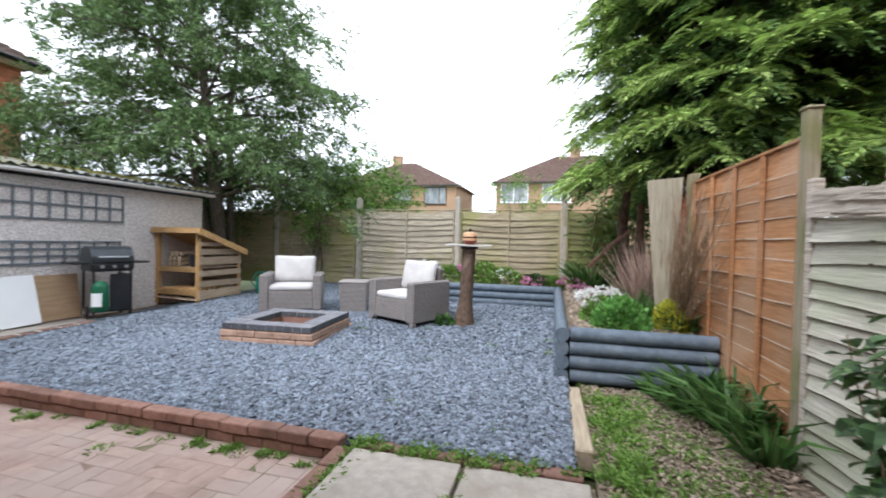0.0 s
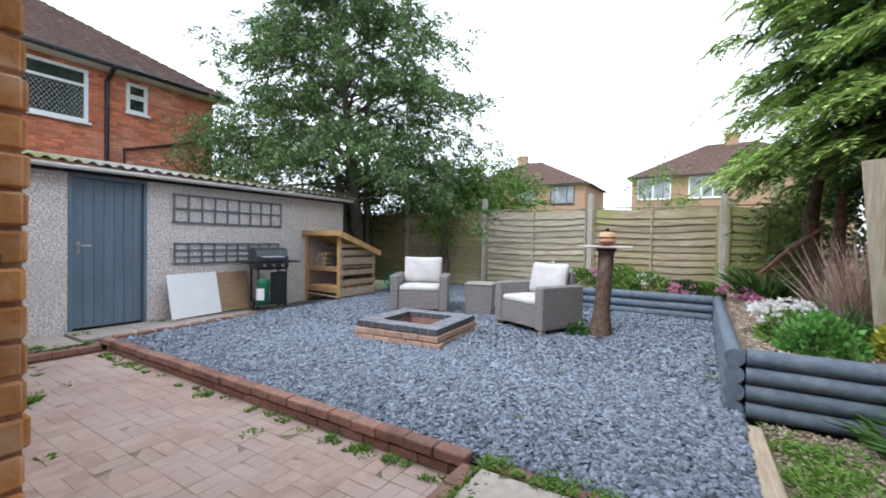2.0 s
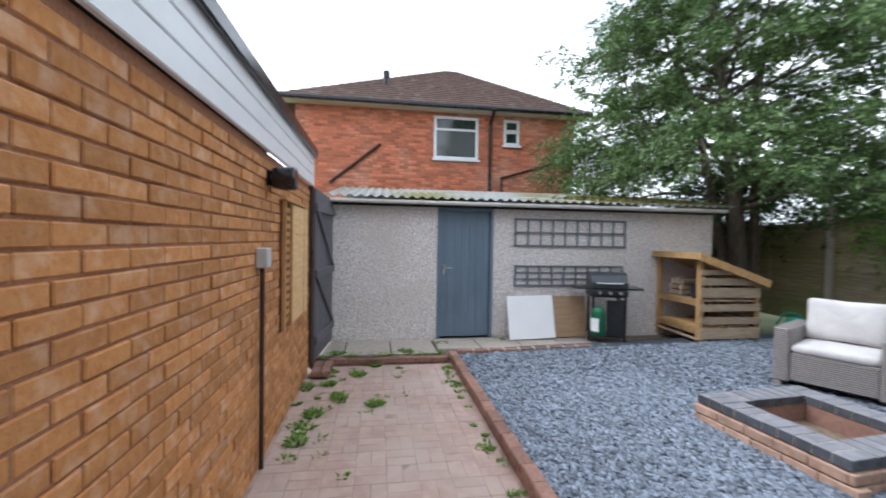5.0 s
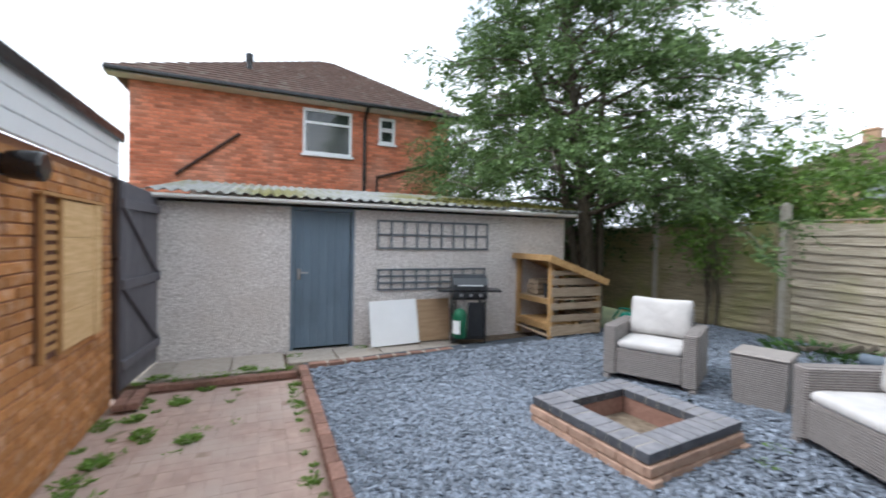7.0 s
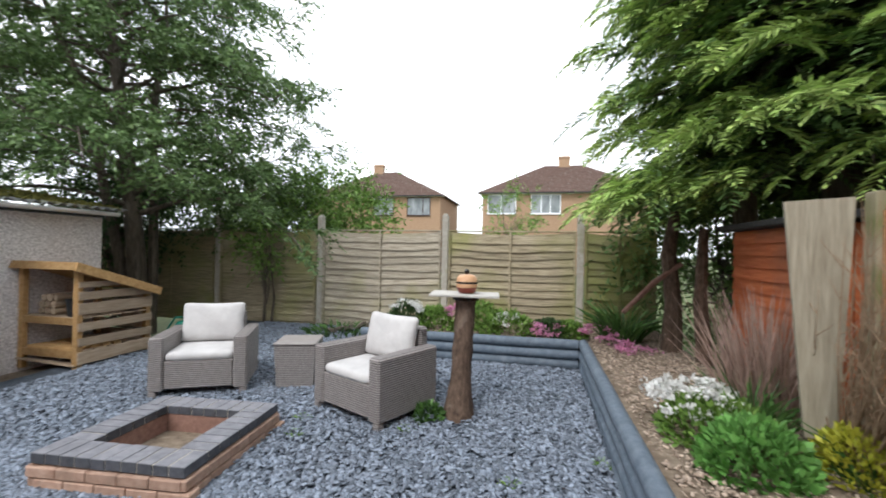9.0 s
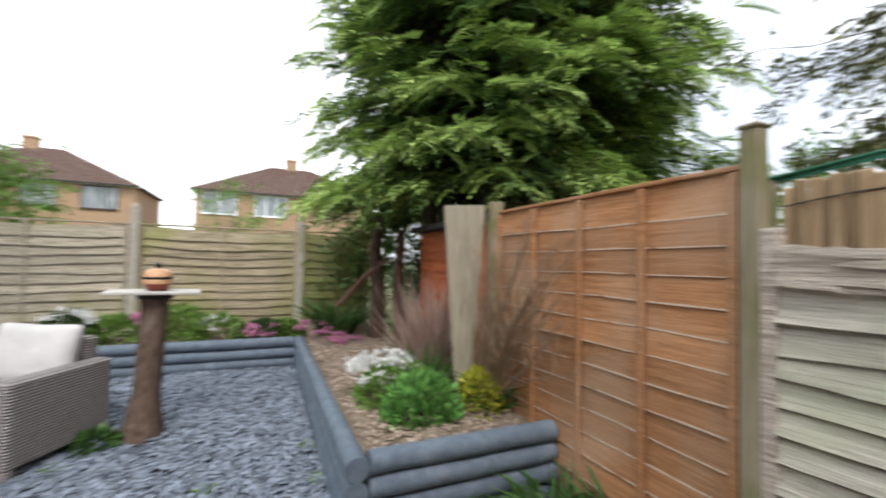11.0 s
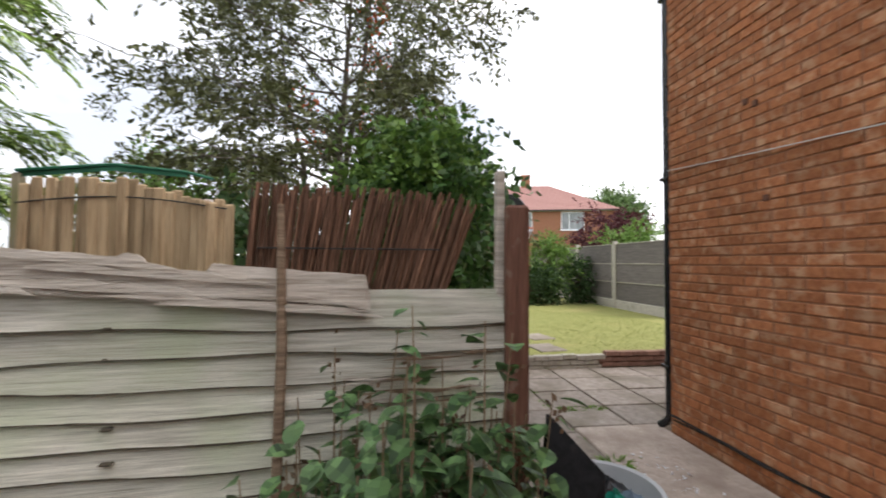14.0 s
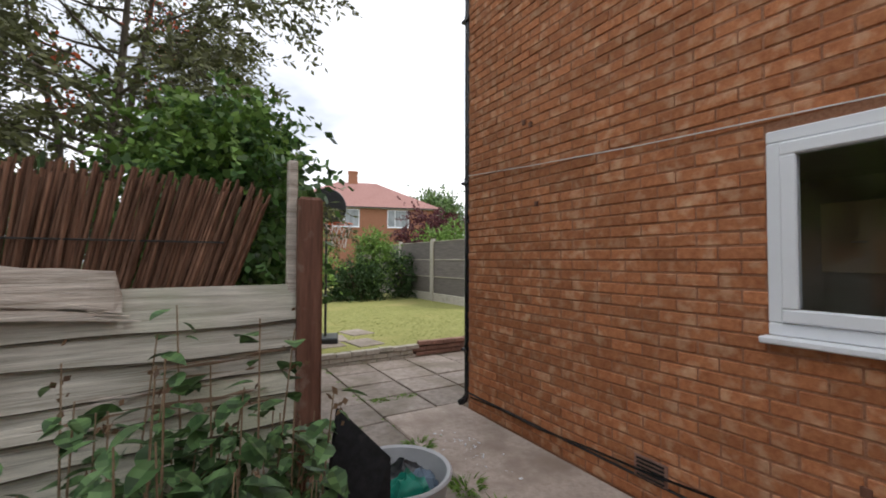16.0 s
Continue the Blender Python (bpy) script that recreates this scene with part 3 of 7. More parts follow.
chips("roof_moss", 6500, moss_region, lambda x, y: 2.128 + (-5.36 - x) / 1.5 * 0.23 + 0.019 * math.cos(2 * math.pi * (y / 0.146)), 0.028, m_moss, "yellow-green moss on the corrugated roof")
gut = thing("gutter", pose(0, 0, 0), "dirty white plastic gutter along the garage eaves", "gutter")
part("gutter_channel", Mesh().box(-5.46, -5.37, GY0 - 0.1, 9.28, 2.02, 2.075, 0.02), m_white_old, gut)
part("gutter_board", Mesh().box(-5.595, -5.57, GY0 - 0.05, 9.2, 1.99, 2.09, 0.004), m_black, gut, "dark board behind the gutter")


def garage_door():
    d = thing("door_1", pose(GX, 4.935, 0.0), "closed blue-grey painted boarded garage door", "door")
    for k in range(7):
        part("door_board", Mesh().box(-0.05, -0.03, -0.385 + k * 0.11, -0.385 + k * 0.11 + 0.1085, 0.03, 1.94, 0.004), m_grey_door, d)
    for y0, y1, z0, z1 in ((-0.435, -0.39, -0.02, 2.0), (0.39, 0.435, -0.02, 2.0), (-0.39, 0.39, 1.945, 2.0)):
        part("door_frame", Mesh().box(-0.09, 0.012, y0, y1, z0, z1, 0.005), m_grey_door, d)
    h = part("handle_plate", Mesh().box(-0.03, -0.022, -0.345, -0.305, 0.98, 1.14, 0.004), m_steel, d, "brushed steel handle plate")
    part("lever", Mesh().tube([(-0.025, -0.325, 1.085), (0.03, -0.325, 1.085), (0.032, -0.30, 1.085), (0.03, -0.21, 1.083)], 0.009), m_steel, h, smooth=True)
    d["kind"] = "structure"


m_steel = mat("brushed_steel", (0.55, 0.55, 0.56), (0.65, 0.65, 0.66), scale=30, rough=0.35, bump=0.03, metal=1.0)
garage_door()


# ---- fences ----
def lap_panel(name, p0, p1, z0, z1, count, material, label, side=1, wav=0.012, battens=3, bmat=None, sag=0.0, group="", thick=0.011, lip=None, lip_h=(0.006, 0.010), cap=True, depth=0.03):
    """Overlapping wavy-edged boards on upright battens between two points of the plan. side: which face shows the overlap."""
    p0, p1 = Vector((*p0, 0)), Vector((*p1, 0))
    L = (p1 - p0).length
    ang = math.degrees(math.atan2(p1.y - p0.y, p1.x - p0.x))
    t = thing(name, pose(p0.x, p0.y, z0, 0, 0, ang), label, "fence panel", group)
    H, segs = z1 - z0, 12
    step = H / count
    for k in range(count):
        b, ph, ph2 = Mesh(), random.uniform(0, 6), random.uniform(0, 6)
        v = []
        tilt = random.uniform(-0.006, 0.006)
        for i in range(segs + 1):
            x = 0.01 + (L - 0.02) * i / segs
            lo = k * step - 0.03 + wav * (math.sin(ph + x * 3.1) + 0.5 * math.sin(ph2 + x * 8.3)) + tilt * (x - L / 2)
            hi = (k + 1) * step + 0.012 - sag * math.sin(math.pi * x / L) * (k + 1) / count
            lo -= sag * math.sin(math.pi * x / L) * k / count
            lo = max(lo, 0.0)
            out = side * (depth + 0.005 * math.sin(ph2 + x * 2.3))
            v += [(x, out, lo), (x, out - side * thick, lo), (x, side * 0.006, hi), (x, side * 0.006 - side * thick, hi)]
        f = []
        for i in range(segs):
            a = i * 4
            f += [(a, a + 4, a + 6, a + 2), (a + 1, a + 3, a + 7, a + 5), (a, a + 1, a + 5, a + 4), (a + 2, a + 6, a + 7, a + 3)]
        b.add(v, f + [(0, 2, 3, 1), (segs * 4, segs * 4 + 1, segs * 4 + 3, segs * 4 + 2)])
        part("board", b, material, t)
        # strips along the lower edge: bare wood, rails, or on the old panel painted lap shade
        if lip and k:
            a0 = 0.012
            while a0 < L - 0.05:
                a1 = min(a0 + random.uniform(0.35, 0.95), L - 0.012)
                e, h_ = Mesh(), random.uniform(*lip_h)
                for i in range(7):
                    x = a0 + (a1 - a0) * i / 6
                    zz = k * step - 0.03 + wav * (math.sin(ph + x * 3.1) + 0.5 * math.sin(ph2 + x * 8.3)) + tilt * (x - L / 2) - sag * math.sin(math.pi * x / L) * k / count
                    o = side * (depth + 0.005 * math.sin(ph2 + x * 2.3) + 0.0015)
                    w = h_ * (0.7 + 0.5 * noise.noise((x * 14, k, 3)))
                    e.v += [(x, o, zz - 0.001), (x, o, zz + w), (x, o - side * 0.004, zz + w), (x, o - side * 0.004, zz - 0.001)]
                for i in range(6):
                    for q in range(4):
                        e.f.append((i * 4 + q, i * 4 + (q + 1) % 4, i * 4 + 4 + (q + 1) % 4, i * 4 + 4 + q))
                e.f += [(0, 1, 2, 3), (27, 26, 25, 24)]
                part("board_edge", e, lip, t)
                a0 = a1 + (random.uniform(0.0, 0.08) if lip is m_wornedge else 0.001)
    for i in range(battens):
        x = 0.03 + (L - 0.06) * i / max(battens - 1, 1)
        lo, hi = sorted((side * (depth + 0.004), side * (depth + 0.026)))
        part("batten", Mesh().box(x - 0.02, x + 0.02, lo, hi, 0.0, H + 0.005, 0.004), bmat or material, t)
    if cap:
        part("capping", Mesh().box(0, L, -0.03, 0.03, H + 0.012, H + 0.035, 0.005), bmat or material, t)
    return t


BY = 11.43
post_x = [-10.0, -7.7, -5.5, -3.27, -0.87, 1.40]
concrete_post = thing("concrete_post", pose(post_x[0], BY, 0), "tall mossy concrete fence post", "fence post", "posts of the back fence")
part("shaft", Mesh().box(-0.055, 0.055, -0.06, 0.05, -0.1, 2.22, 0.012).box(-0.035, 0.035, -0.04, 0.03, 2.2, 2.25, 0.012), m_conpost, concrete_post)
for x in post_x[1:]:
    copy_thing(concrete_post, pose(x, BY + random.uniform(-0.01, 0.01), random.uniform(-0.02, 0.01), 0, random.uniform(-0.8, 0.8), 0))
for a, b in zip(post_x, post_x[1:] + [2.62]):
    lap_panel("lap_panel", (a + 0.06, BY), (b - 0.06, BY), 0.12, 1.93, 14, {-7.7: m_fencedark, -3.27: m_fencegrey, 1.40: m_fencedark}.get(a, m_fence), "weathered waney lap fence panel with green algae", side=-1,
              sag=random.choice((0.0, 0.02, 0.05)), wav=0.011, depth=0.045, group="panels of the back fence", battens=3)
FX = 2.6
lap_panel("lap_panel", (FX, 5.14), (2.56, 6.95), 0.02, 1.86, 14, m_orange, "orange-brown stained lap fence panel", side=1, wav=0.004, battens=5, lip=m_wornedge, depth=0.014)
lap_panel("lap_panel", (2.745, 3.12), (2.575, 5.02), 0.02, 1.40, 14, m_oldfence, "pale weathered lap fence panel with a broken top", side=1, wav=0.009, battens=1, cap=False, depth=0.034, lip=m_lapshade_slot, lip_h=(0.004, 0.008))

# ---- sleeper wall of painted logs ----
log_r = 0.064


def log_wall(p0, p1, count, label):
    a, b = Vector((*p0, 0)), Vector((*p1, 0))
    L = (b - a).length
    t = thing("log_edging", pose(a.x, a.y, 0, 0, 0, math.degrees(math.atan2(b.y - a.y, b.x - a.x))), label, "log edging", "grey log edging of the raised bed")
    for k in range(count):
        z = 0.5 - log_r - k * 0.125
        pts = [(L * i / 8, random.uniform(-0.004, 0.004), z + random.uniform(-0.003, 0.003)) for i in range(9)]
        part("log", Mesh().tube(pts, [log_r * random.uniform(0.97, 1.02) for _ in pts], 18), m_log, t, smooth=True)
    return t


log_wall((1.30 + 0.07, 6.25), (2.55, 6.27), 4, "stack of slate-grey painted round logs")
log_wall((1.30, 6.19), (1.30, 9.84), 4, "long stack of slate-grey painted round logs")
log_wall((-1.7, 9.78), (1.235, 9.78), 4, "low stack of slate-grey painted logs before the flower bed")
bm_ = Mesh()
for x0, x1, y0, y1 in ((1.36, 2.54, 6.31, 11.35), (-1.7, 1.36, 9.84, 11.35)):
    nx_, ny_ = 10, 14
    vv = [(x0 + (x1 - x0) * i / nx_, y0 + (y1 - y0) * j / ny_, 0.41 + 0.05 * noise.noise((i * 0.9, j * 0.8, x0))) for i in range(nx_ + 1) for j in range(ny_ + 1)]
    bm_.add(vv, [(i * (ny_ + 1) + j, (i + 1) * (ny_ + 1) + j, (i + 1) * (ny_ + 1) + j + 1, i * (ny_ + 1) + j + 1) for i in range(nx_) for j in range(ny_)])
setting("bed_soil", bm_, m_soil, "dry soil of the raised flower bed", "ground", smooth=True)


# ---- houses around ----
def hip_house(name, m, w, d, eave, ridge_z, ridge_w, wall_mat, roof_mat, label, windows, chimney=None, over=0.35, pane_mat=None, ends=None, ridge_at=0.0, frame_mat=None):
    """A house with a hipped roof: its front faces -y, w wide and d deep, base at the origin's middle of the front."""
    h = thing(name, m, label, "house")
    xa, xb = ends or (-w / 2, w / 2)
    frame_mat = frame_mat or m_white
    holes = [(x0, x1, z0, z1) for x0, x1, z0, z1, *_ in windows]
    us = sorted({xa, xb, *[a for q in holes for a in q[:2]]})
    zs = sorted({-0.2, eave, *[a for q in holes for a in q[2:]]})
    wm = Mesh()
    for i in range(len(us) - 1):
        for j in range(len(zs) - 1):
            uc, zc = (us[i] + us[i + 1]) / 2, (zs[j] + zs[j + 1]) / 2
            if not any(q[0] < uc < q[1] and q[2] < zc < q[3] for q in holes):
                wm.box(us[i], us[i + 1], 0, 0.28, zs[j], zs[j + 1])
    wm.box(xa, xa + 0.28, 0.28, d, -0.2, eave).box(xb - 0.28, xb, 0.28, d, -0.2, eave).box(xa, xb, d, d + 0.28, -0.2, eave)
    wall = part("wall", wm.data("wall", weld=True), wall_mat, h)
    # roof slopes in courses of tiles
    rf = Mesh()
    e0, e1, y0, y1 = xa - over, xb + over, -over, d + over
    r0, r1, ym = ridge_at - ridge_w / 2, ridge_at + ridge_w / 2, d / 2
    n = 22
    for q in range(n):
        t0, t1 = q / n, (q + 1) / n
        def ring(t, lift=0.0):
            z = eave + (ridge_z - eave) * t + lift
            return [(e0 + (r0 - e0) * t, y0 + (ym - y0) * t, z), (e1 + (r1 - e1) * t, y0 + (ym - y0) * t, z),
                    (e1 + (r1 - e1) * t, y1 + (ym - y1) * t, z), (e0 + (r0 - e0) * t, y1 + (ym - y1) * t, z)]
        a, b = ring(t0, 0.03), ring(t1)
        lo = ring(t0)
        rf.add(a + b + lo, [(0, 1, 5, 4), (1, 2, 6, 5), (2, 3, 7, 6), (3, 0, 4, 7), (8, 9, 1, 0), (9, 10, 2, 1), (10, 11, 3, 2), (11, 8, 0, 3)])
    rf.add(ring(0), [(0, 3, 2, 1)])
    roof = part("roof", rf.data("roof", weld=True), roof_mat, h)
    part("eaves_gutter", Mesh().box(e0, e1, y0 - 0.07, y0 + 0.03, eave - 0.1, eave - 0.01, 0.02), m_black, h, "black gutter")
    part("soffit", Mesh().box(e0, e1, y0 + 0.03, 0, eave - 0.12, eave - 0.04), m_white_old, h)
    if chimney:
        cx, cy, cz = chimney
        ch = part("chimney", Mesh().box(cx - 0.45, cx + 0.45, cy - 0.3, cy + 0.3, ridge_z - 1.2, cz, 0.02).box(cx - 0.5, cx + 0.5, cy - 0.35, cy + 0.35, cz - 0.18, cz - 0.05, 0.02), wall_mat, roof)
    for x0, x1, z0, z1, *cuts in windows:
        win = part("window", Mesh().box(x0, x1, -0.03, 0.05, z0, z0 + 0.07).box(x0, x1, -0.03, 0.05, z1 - 0.07, z1).box(x0, x0 + 0.07, -0.03, 0.05, z0 + 0.07, z1 - 0.07)
                   .box(x1 - 0.07, x1, -0.03, 0.05, z0 + 0.07, z1 - 0.07).box(x0 - 0.04, x1 + 0.04, -0.09, -0.031, z0 - 0.05, z0), frame_mat, h, "window frame with a sill")
        part("pane", Mesh().box(x0 + 0.07, x1 - 0.07, 0.0, 0.02, z0 + 0.07, z1 - 0.07), pane_mat or m_netglass, win)
        for c in cuts:
            part("bar", Mesh().box(x0 + c - 0.035, x0 + c + 0.035, -0.028, -0.002, z0 + 0.07, z1 - 0.07), frame_mat, win)
    return h


house_a = hip_house("semi_detached_house", pose(-13.2, 38.2, 0), 12.0, 7.5, 6.25, 9.0, 1.8, m_farbrick, m_roof, "pale orange brick house with a brown hipped roof",
                    [(0.05, 1.9, 4.55, 6.1, 1.2), (3.1, 5.15, 4.55, 6.1, 1.4)], (-0.9, 3.7, 9.7), frame_mat=m_brownpipe, pane_mat=m_netglass)
house_b = hip_house("semi_detached_house", pose(2.85, 38.2, 0), 13.0, 7.5, 6.4, 9.25, 3.1, m_farbrick, m_roof, "pale orange brick house with a brown hipped roof",
                    [(-6.1, -3.8, 4.7, 6.25, 1.1), (-2.65, -0.35, 4.7, 6.25, 0.8, 1.5)], (0.05, 3.7, 10.0))
# red-roofed house beyond the lawn
hip_house("semi_detached_house", pose(37.1, -9.0, 0, 0, 0, 253), 14.5, 8, 6.3, 9.2, 3.6, m_dimbrick, m_redroof, "red brick house with a pinkish red hipped roof",
          [(-2.2, 0.1, 4.5, 6.1, 1.0), (2.6, 4.6, 4.5, 6.1, 0.7)], (-0.4, 4.0, 10.3))

# brick faces of the near houses
NH = hip_house("neighbour_house", pose(-10.23, 7.0, 0, 0, 0, 90), 10.9, 8.6, 4.95, 7.65, 0.3, m_redmortar, m_roof, "red brick neighbouring house with a brown tiled hipped roof",
               [(-1.98, -0.8, 3.62, 4.73), (-0.1, 0.33, 4.05, 4.73)], (-0.55, 6.0, 7.35), pane_mat=m_darkglass, ends=(-5.45, 1.9), ridge_at=-0.85)
nwall = [c for c in NH.children if c.name.startswith("wall")][0]
bricks(nwall, "x", 0.0, -1, -5.45, 1.9, 1.9, 4.86, [(-1.98, -0.8, 3.6, 4.75), (-0.1, 0.33, 4.03, 4.75)], m_redbrick, m_redbrick, proud=0.008)
part("transom", Mesh().box(-1.91, -0.87, -0.028, -0.004, 4.36, 4.42, 0.004), m_white, NH, "white window transom")
part("casement", Mesh().box(-0.04, 0.27, -0.06, -0.03, 4.36, 4.42, 0.004).box(-0.04, 0.27, -0.10, -0.06, 4.42, 4.45, 0.004), m_white, NH, "white open top casement")
lat = Mesh()
for k in range(-6, 14):
    x = -1.91 + k * 0.08
    a, b = max(x, -1.91), min(x + 0.48, -0.87)
    lat.tube([(a, -0.012, 3.69 + (a - x) * 1.35), (b, -0.012, 3.69 + (b - x) * 1.35)], 0.004, 4)
    lat.tube([(a, -0.008, 4.345 - (a - x) * 1.35), (b, -0.008, 4.345 - (b - x) * 1.35)], 0.004, 4)
part("lead_lattice", lat, m_greybox, NH, "diamond lead lattice")
part("downpipe", Mesh().tube([(-0.48, -0.45, 4.88), (-0.48, -0.40, 4.8), (-0.48, -0.06, 4.6), (-0.48, -0.06, 2.0)], 0.045, 10), m_black, NH, "black downpipe", smooth=True)
part("waste_pipe", Mesh().tube([(1.5, -0.06, 3.68), (-0.15, -0.06, 3.17), (-0.15, -0.06, 2.0)], 0.035, 8), m_brownpipe, NH, "dark waste pipe", smooth=True)
part("waste_pipe", Mesh().tube([(-3.35, -0.05, 3.92), (-4.6, -0.05, 2.9)], 0.035, 8), m_brownpipe, NH, "dark waste pipe", smooth=True)
part("flue", Mesh().tube([(-3.2, 1.3, 5.3), (-3.2, 1.3, 6.1)], 0.07, 10).tube([(-3.2, 1.3, 6.1), (-3.2, 1.3, 6.28)], 0.1, 10), m_black, NH, "black metal flue", smooth=True)

# ---- patio, kerbs, slabs ----
patio = bpy.data.objects["patio_bed"]
kerb = thing("brick_kerb", pose(0, 0, 0), "red-brown brick retaining kerb between paving and gravel", "kerb")
kb = Mesh().box(-0.106, 0.106, -0.05, 0.05, -0.066, 0, 0.007).data("brick")
for k in range(22):
    x = -4.66 + k * 0.2165
    part("brick", kb, m_kerb, kerb, m=pose(x, 4.605 + random.uniform(-0.006, 0.006), 0.04 + random.uniform(-0.005, 0.004), random.uniform(-2, 2), 0, random.uniform(-1, 1)))
    part("brick", kb, m_kerb, kerb, m=pose(x + 0.1, 4.62, -0.034, 0, 0, random.uniform(-0.6, 0.6)))
for k in range(7):
    y = 4.43 - k * 0.2165
    part("brick", kb, m_kerb, kerb, m=pose(-4.74, y, -0.02 + random.uniform(-0.01, 0.01), 0, 0, 90 + random.uniform(-1.5, 1.5)))
    part("brick", kb, m_kerb, kerb, m=pose(-4.74, y + 0.05, -0.094, 0, 0, 90))
for k in range(8):
    part("brick", kb, m_kerb, kerb, m=pose(0.03, 4.44 - k * 0.2165, 0.012 + random.uniform(-0.004, 0.004), 0, 0, 90 + random.uniform(-1, 1)))
    part("brick", kb, m_kerb, kerb, m=pose(0.035, 4.4 - k * 0.2165, -0.064, 0, 0, 90))
for k in range(6):
    part("brick", kb, m_kerb, kerb, m=pose(0.2 + k * 0.2165, 4.625, 0.018 + random.uniform(-0.012, 0.003), random.uniform(-3, 3), 0, random.uniform(-2, 2)))
for k in range(2):
    part("brick", kb, m_kerb, kerb, m=pose(-4.5, 2.93 + k * 0.11, 0.0, 0, 0, 0))
    part("brick", kb, m_kerb, kerb, m=pose(-4.28, 2.93 + k * 0.11, 0.0, 0, 0, 1))

setting("slab_bed", Mesh().box(0.09, 6.85, 0.2, 2.55, -0.15, -0.015).box(0.09, 1.44, 2.55, 4.57, -0.15, -0.015).box(2.66, 6.85, 2.55, 3.3, -0.15, -0.018), m_soil,
        "sandy bed between paving slabs", "ground")
slabs = bpy.data.objects["slab_bed"]


m_path = mat("damp_brown_paving_slab", (0.24, 0.20, 0.17), (0.40, 0.345, 0.295), scale=14, rough=0.9, bump=0.25, stain=(0.20, 0.17, 0.13), stain_at=(0.46, 0.68), stain_scale=2.0,
             rnd="obj", amount=0.12)


def slab(x0, x1, y0, y1, z=0.02):
    part("slab", Mesh().box(-(x1 - x0) / 2, (x1 - x0) / 2, -(y1 - y0) / 2, (y1 - y0) / 2, -0.04, 0, 0.006), m_slab if x0 < 2 else m_path, slabs,
         m=pose((x0 + x1) / 2, (y0 + y1) / 2, z + random.uniform(-0.004, 0.004), random.uniform(-0.4, 0.4), random.uniform(-0.4, 0.4), random.uniform(-0.4, 0.4)))


for i in range(2):
    for j in range(4):
        slab(0.10 + i * 0.67, 0.745 + i * 0.67, 3.88 - j * 0.68, 4.54 - j * 0.68)
for i in range(7):
    for j in range(2):
        slab(2.9 + i * 0.58, 3.46 + i * 0.58, 2.56 - j * 0.6, 3.14 - j * 0.6, 0.012)
m_apron = mat("worn_brown_concrete", (0.41, 0.335, 0.28), (0.57, 0.485, 0.415), scale=22, rough=0.92, bump=0.4, stain=(0.33, 0.26, 0.21), stain_at=(0.45, 0.7), stain_scale=2.6)
part("concrete_apron", Mesh().box(1.46, 4.72, 1.12, 1.95, -0.03, 0.022, 0.012), m_apron, slabs, "poured concrete strip along the wall")
for i in range(4):
    for j in range(5):
        slab(4.76 + i * 0.53, 5.265 + i * 0.53, 1.37 - j * 0.6, 1.945 - j * 0.6, 0.012)
setting("garage_path", Mesh().box(-5.6, -4.82, 2.5, 4.6, -0.2, -0.03).box(-5.6, -4.95, 4.6, 9.2, -0.2, -0.01), m_soil, "earth strip along the garage", "path")
gpath = bpy.data.objects["garage_path"]
for k in range(3):
    part("slab", Mesh().box(-0.37, 0.37, -0.3, 0.3, -0.04, 0, 0.006), m_slab, gpath, m=pose(-5.2, 2.88 + k * 0.615, 0.0, 0, 0, random.uniform(-1, 1)))
for k in range(4):
    part("slab", Mesh().box(-0.29, 0.29, -0.3, 0.3, -0.04, 0, 0.006), m_slab, gpath, m=pose(-5.27, 4.75 + k * 0.615, 0.014, 0, 0, random.uniform(-1, 1)))
kb2 = Mesh().box(-0.106, 0.106, -0.05, 0.05, -0.066, 0, 0.007).data("brick")
edge = thing("edging_bricks", pose(0, 0, 0), "pale worn edging bricks beside the slate gravel", "edging")
for k in range(13):
    part("mortar_joint", Mesh().box(-0.05, 0.05, -0.014, 0.014, -0.05, 0.004, 0.004), m_concrete, edge, m=pose(-4.784 - k * 0.012, 4.888 + k * 0.2165, 0.045))
    part("brick", kb2, m_kerb, edge, m=pose(-4.78 - k * 0.012, 4.78 + k * 0.2165, 0.045 + random.uniform(-0.01, 0.006), 0, random.uniform(-3, 3), 90 + random.uniform(-2, 2)))
for k in range(8):
    part("brick", kb, m_kerb, edge, m=pose(-4.86 + k * 0.07, 7.62 + k * 0.2, 0.06 + 0.004 * k + random.uniform(-0.01, 0.006), 0, random.uniform(-3, 3), 70 + random.uniform(-3, 3)))
timber = thing("timber_edging", pose(1.40, 5.42, 0, 0, 0, 1), "pale sawn timber edging on the ground", "edging")
part("beam", Mesh().box(-0.055, 0.055, -0.56, 0.56, -0.08, 0.045, 0.01), mat("pale_sawn_timber", (0.34, 0.27, 0.19), (0.52, 0.43, 0.315), scale=14, stretch=(3, 0.3, 3), rough=0.9, bump=0.3, crack=0.4), timber)
sm = Mesh()
nx_, ny_ = 14, 40
vv = [(1.45 + 1.16 * i / nx_, 1.82 + 4.36 * j / ny_, -0.01 + 0.035 * noise.noise((i * 0.7, j * 0.6, 2))) for i in range(nx_ + 1) for j in range(ny_ + 1)]
sm.add(vv, [(i * (ny_ + 1) + j, (i + 1) * (ny_ + 1) + j, (i + 1) * (ny_ + 1) + j + 1, i * (ny_ + 1) + j + 1) for i in range(nx_) for j in range(ny_)])
setting("border_soil", sm, m_soil, "soil border with wood chips along the fence", "ground", smooth=True)
m_chip = mat("wood_chip", (0.25, 0.18, 0.135), (0.52, 0.425, 0.34), scale=9, rough=0.95, bump=0.2, rnd="isl", amount=0.35)
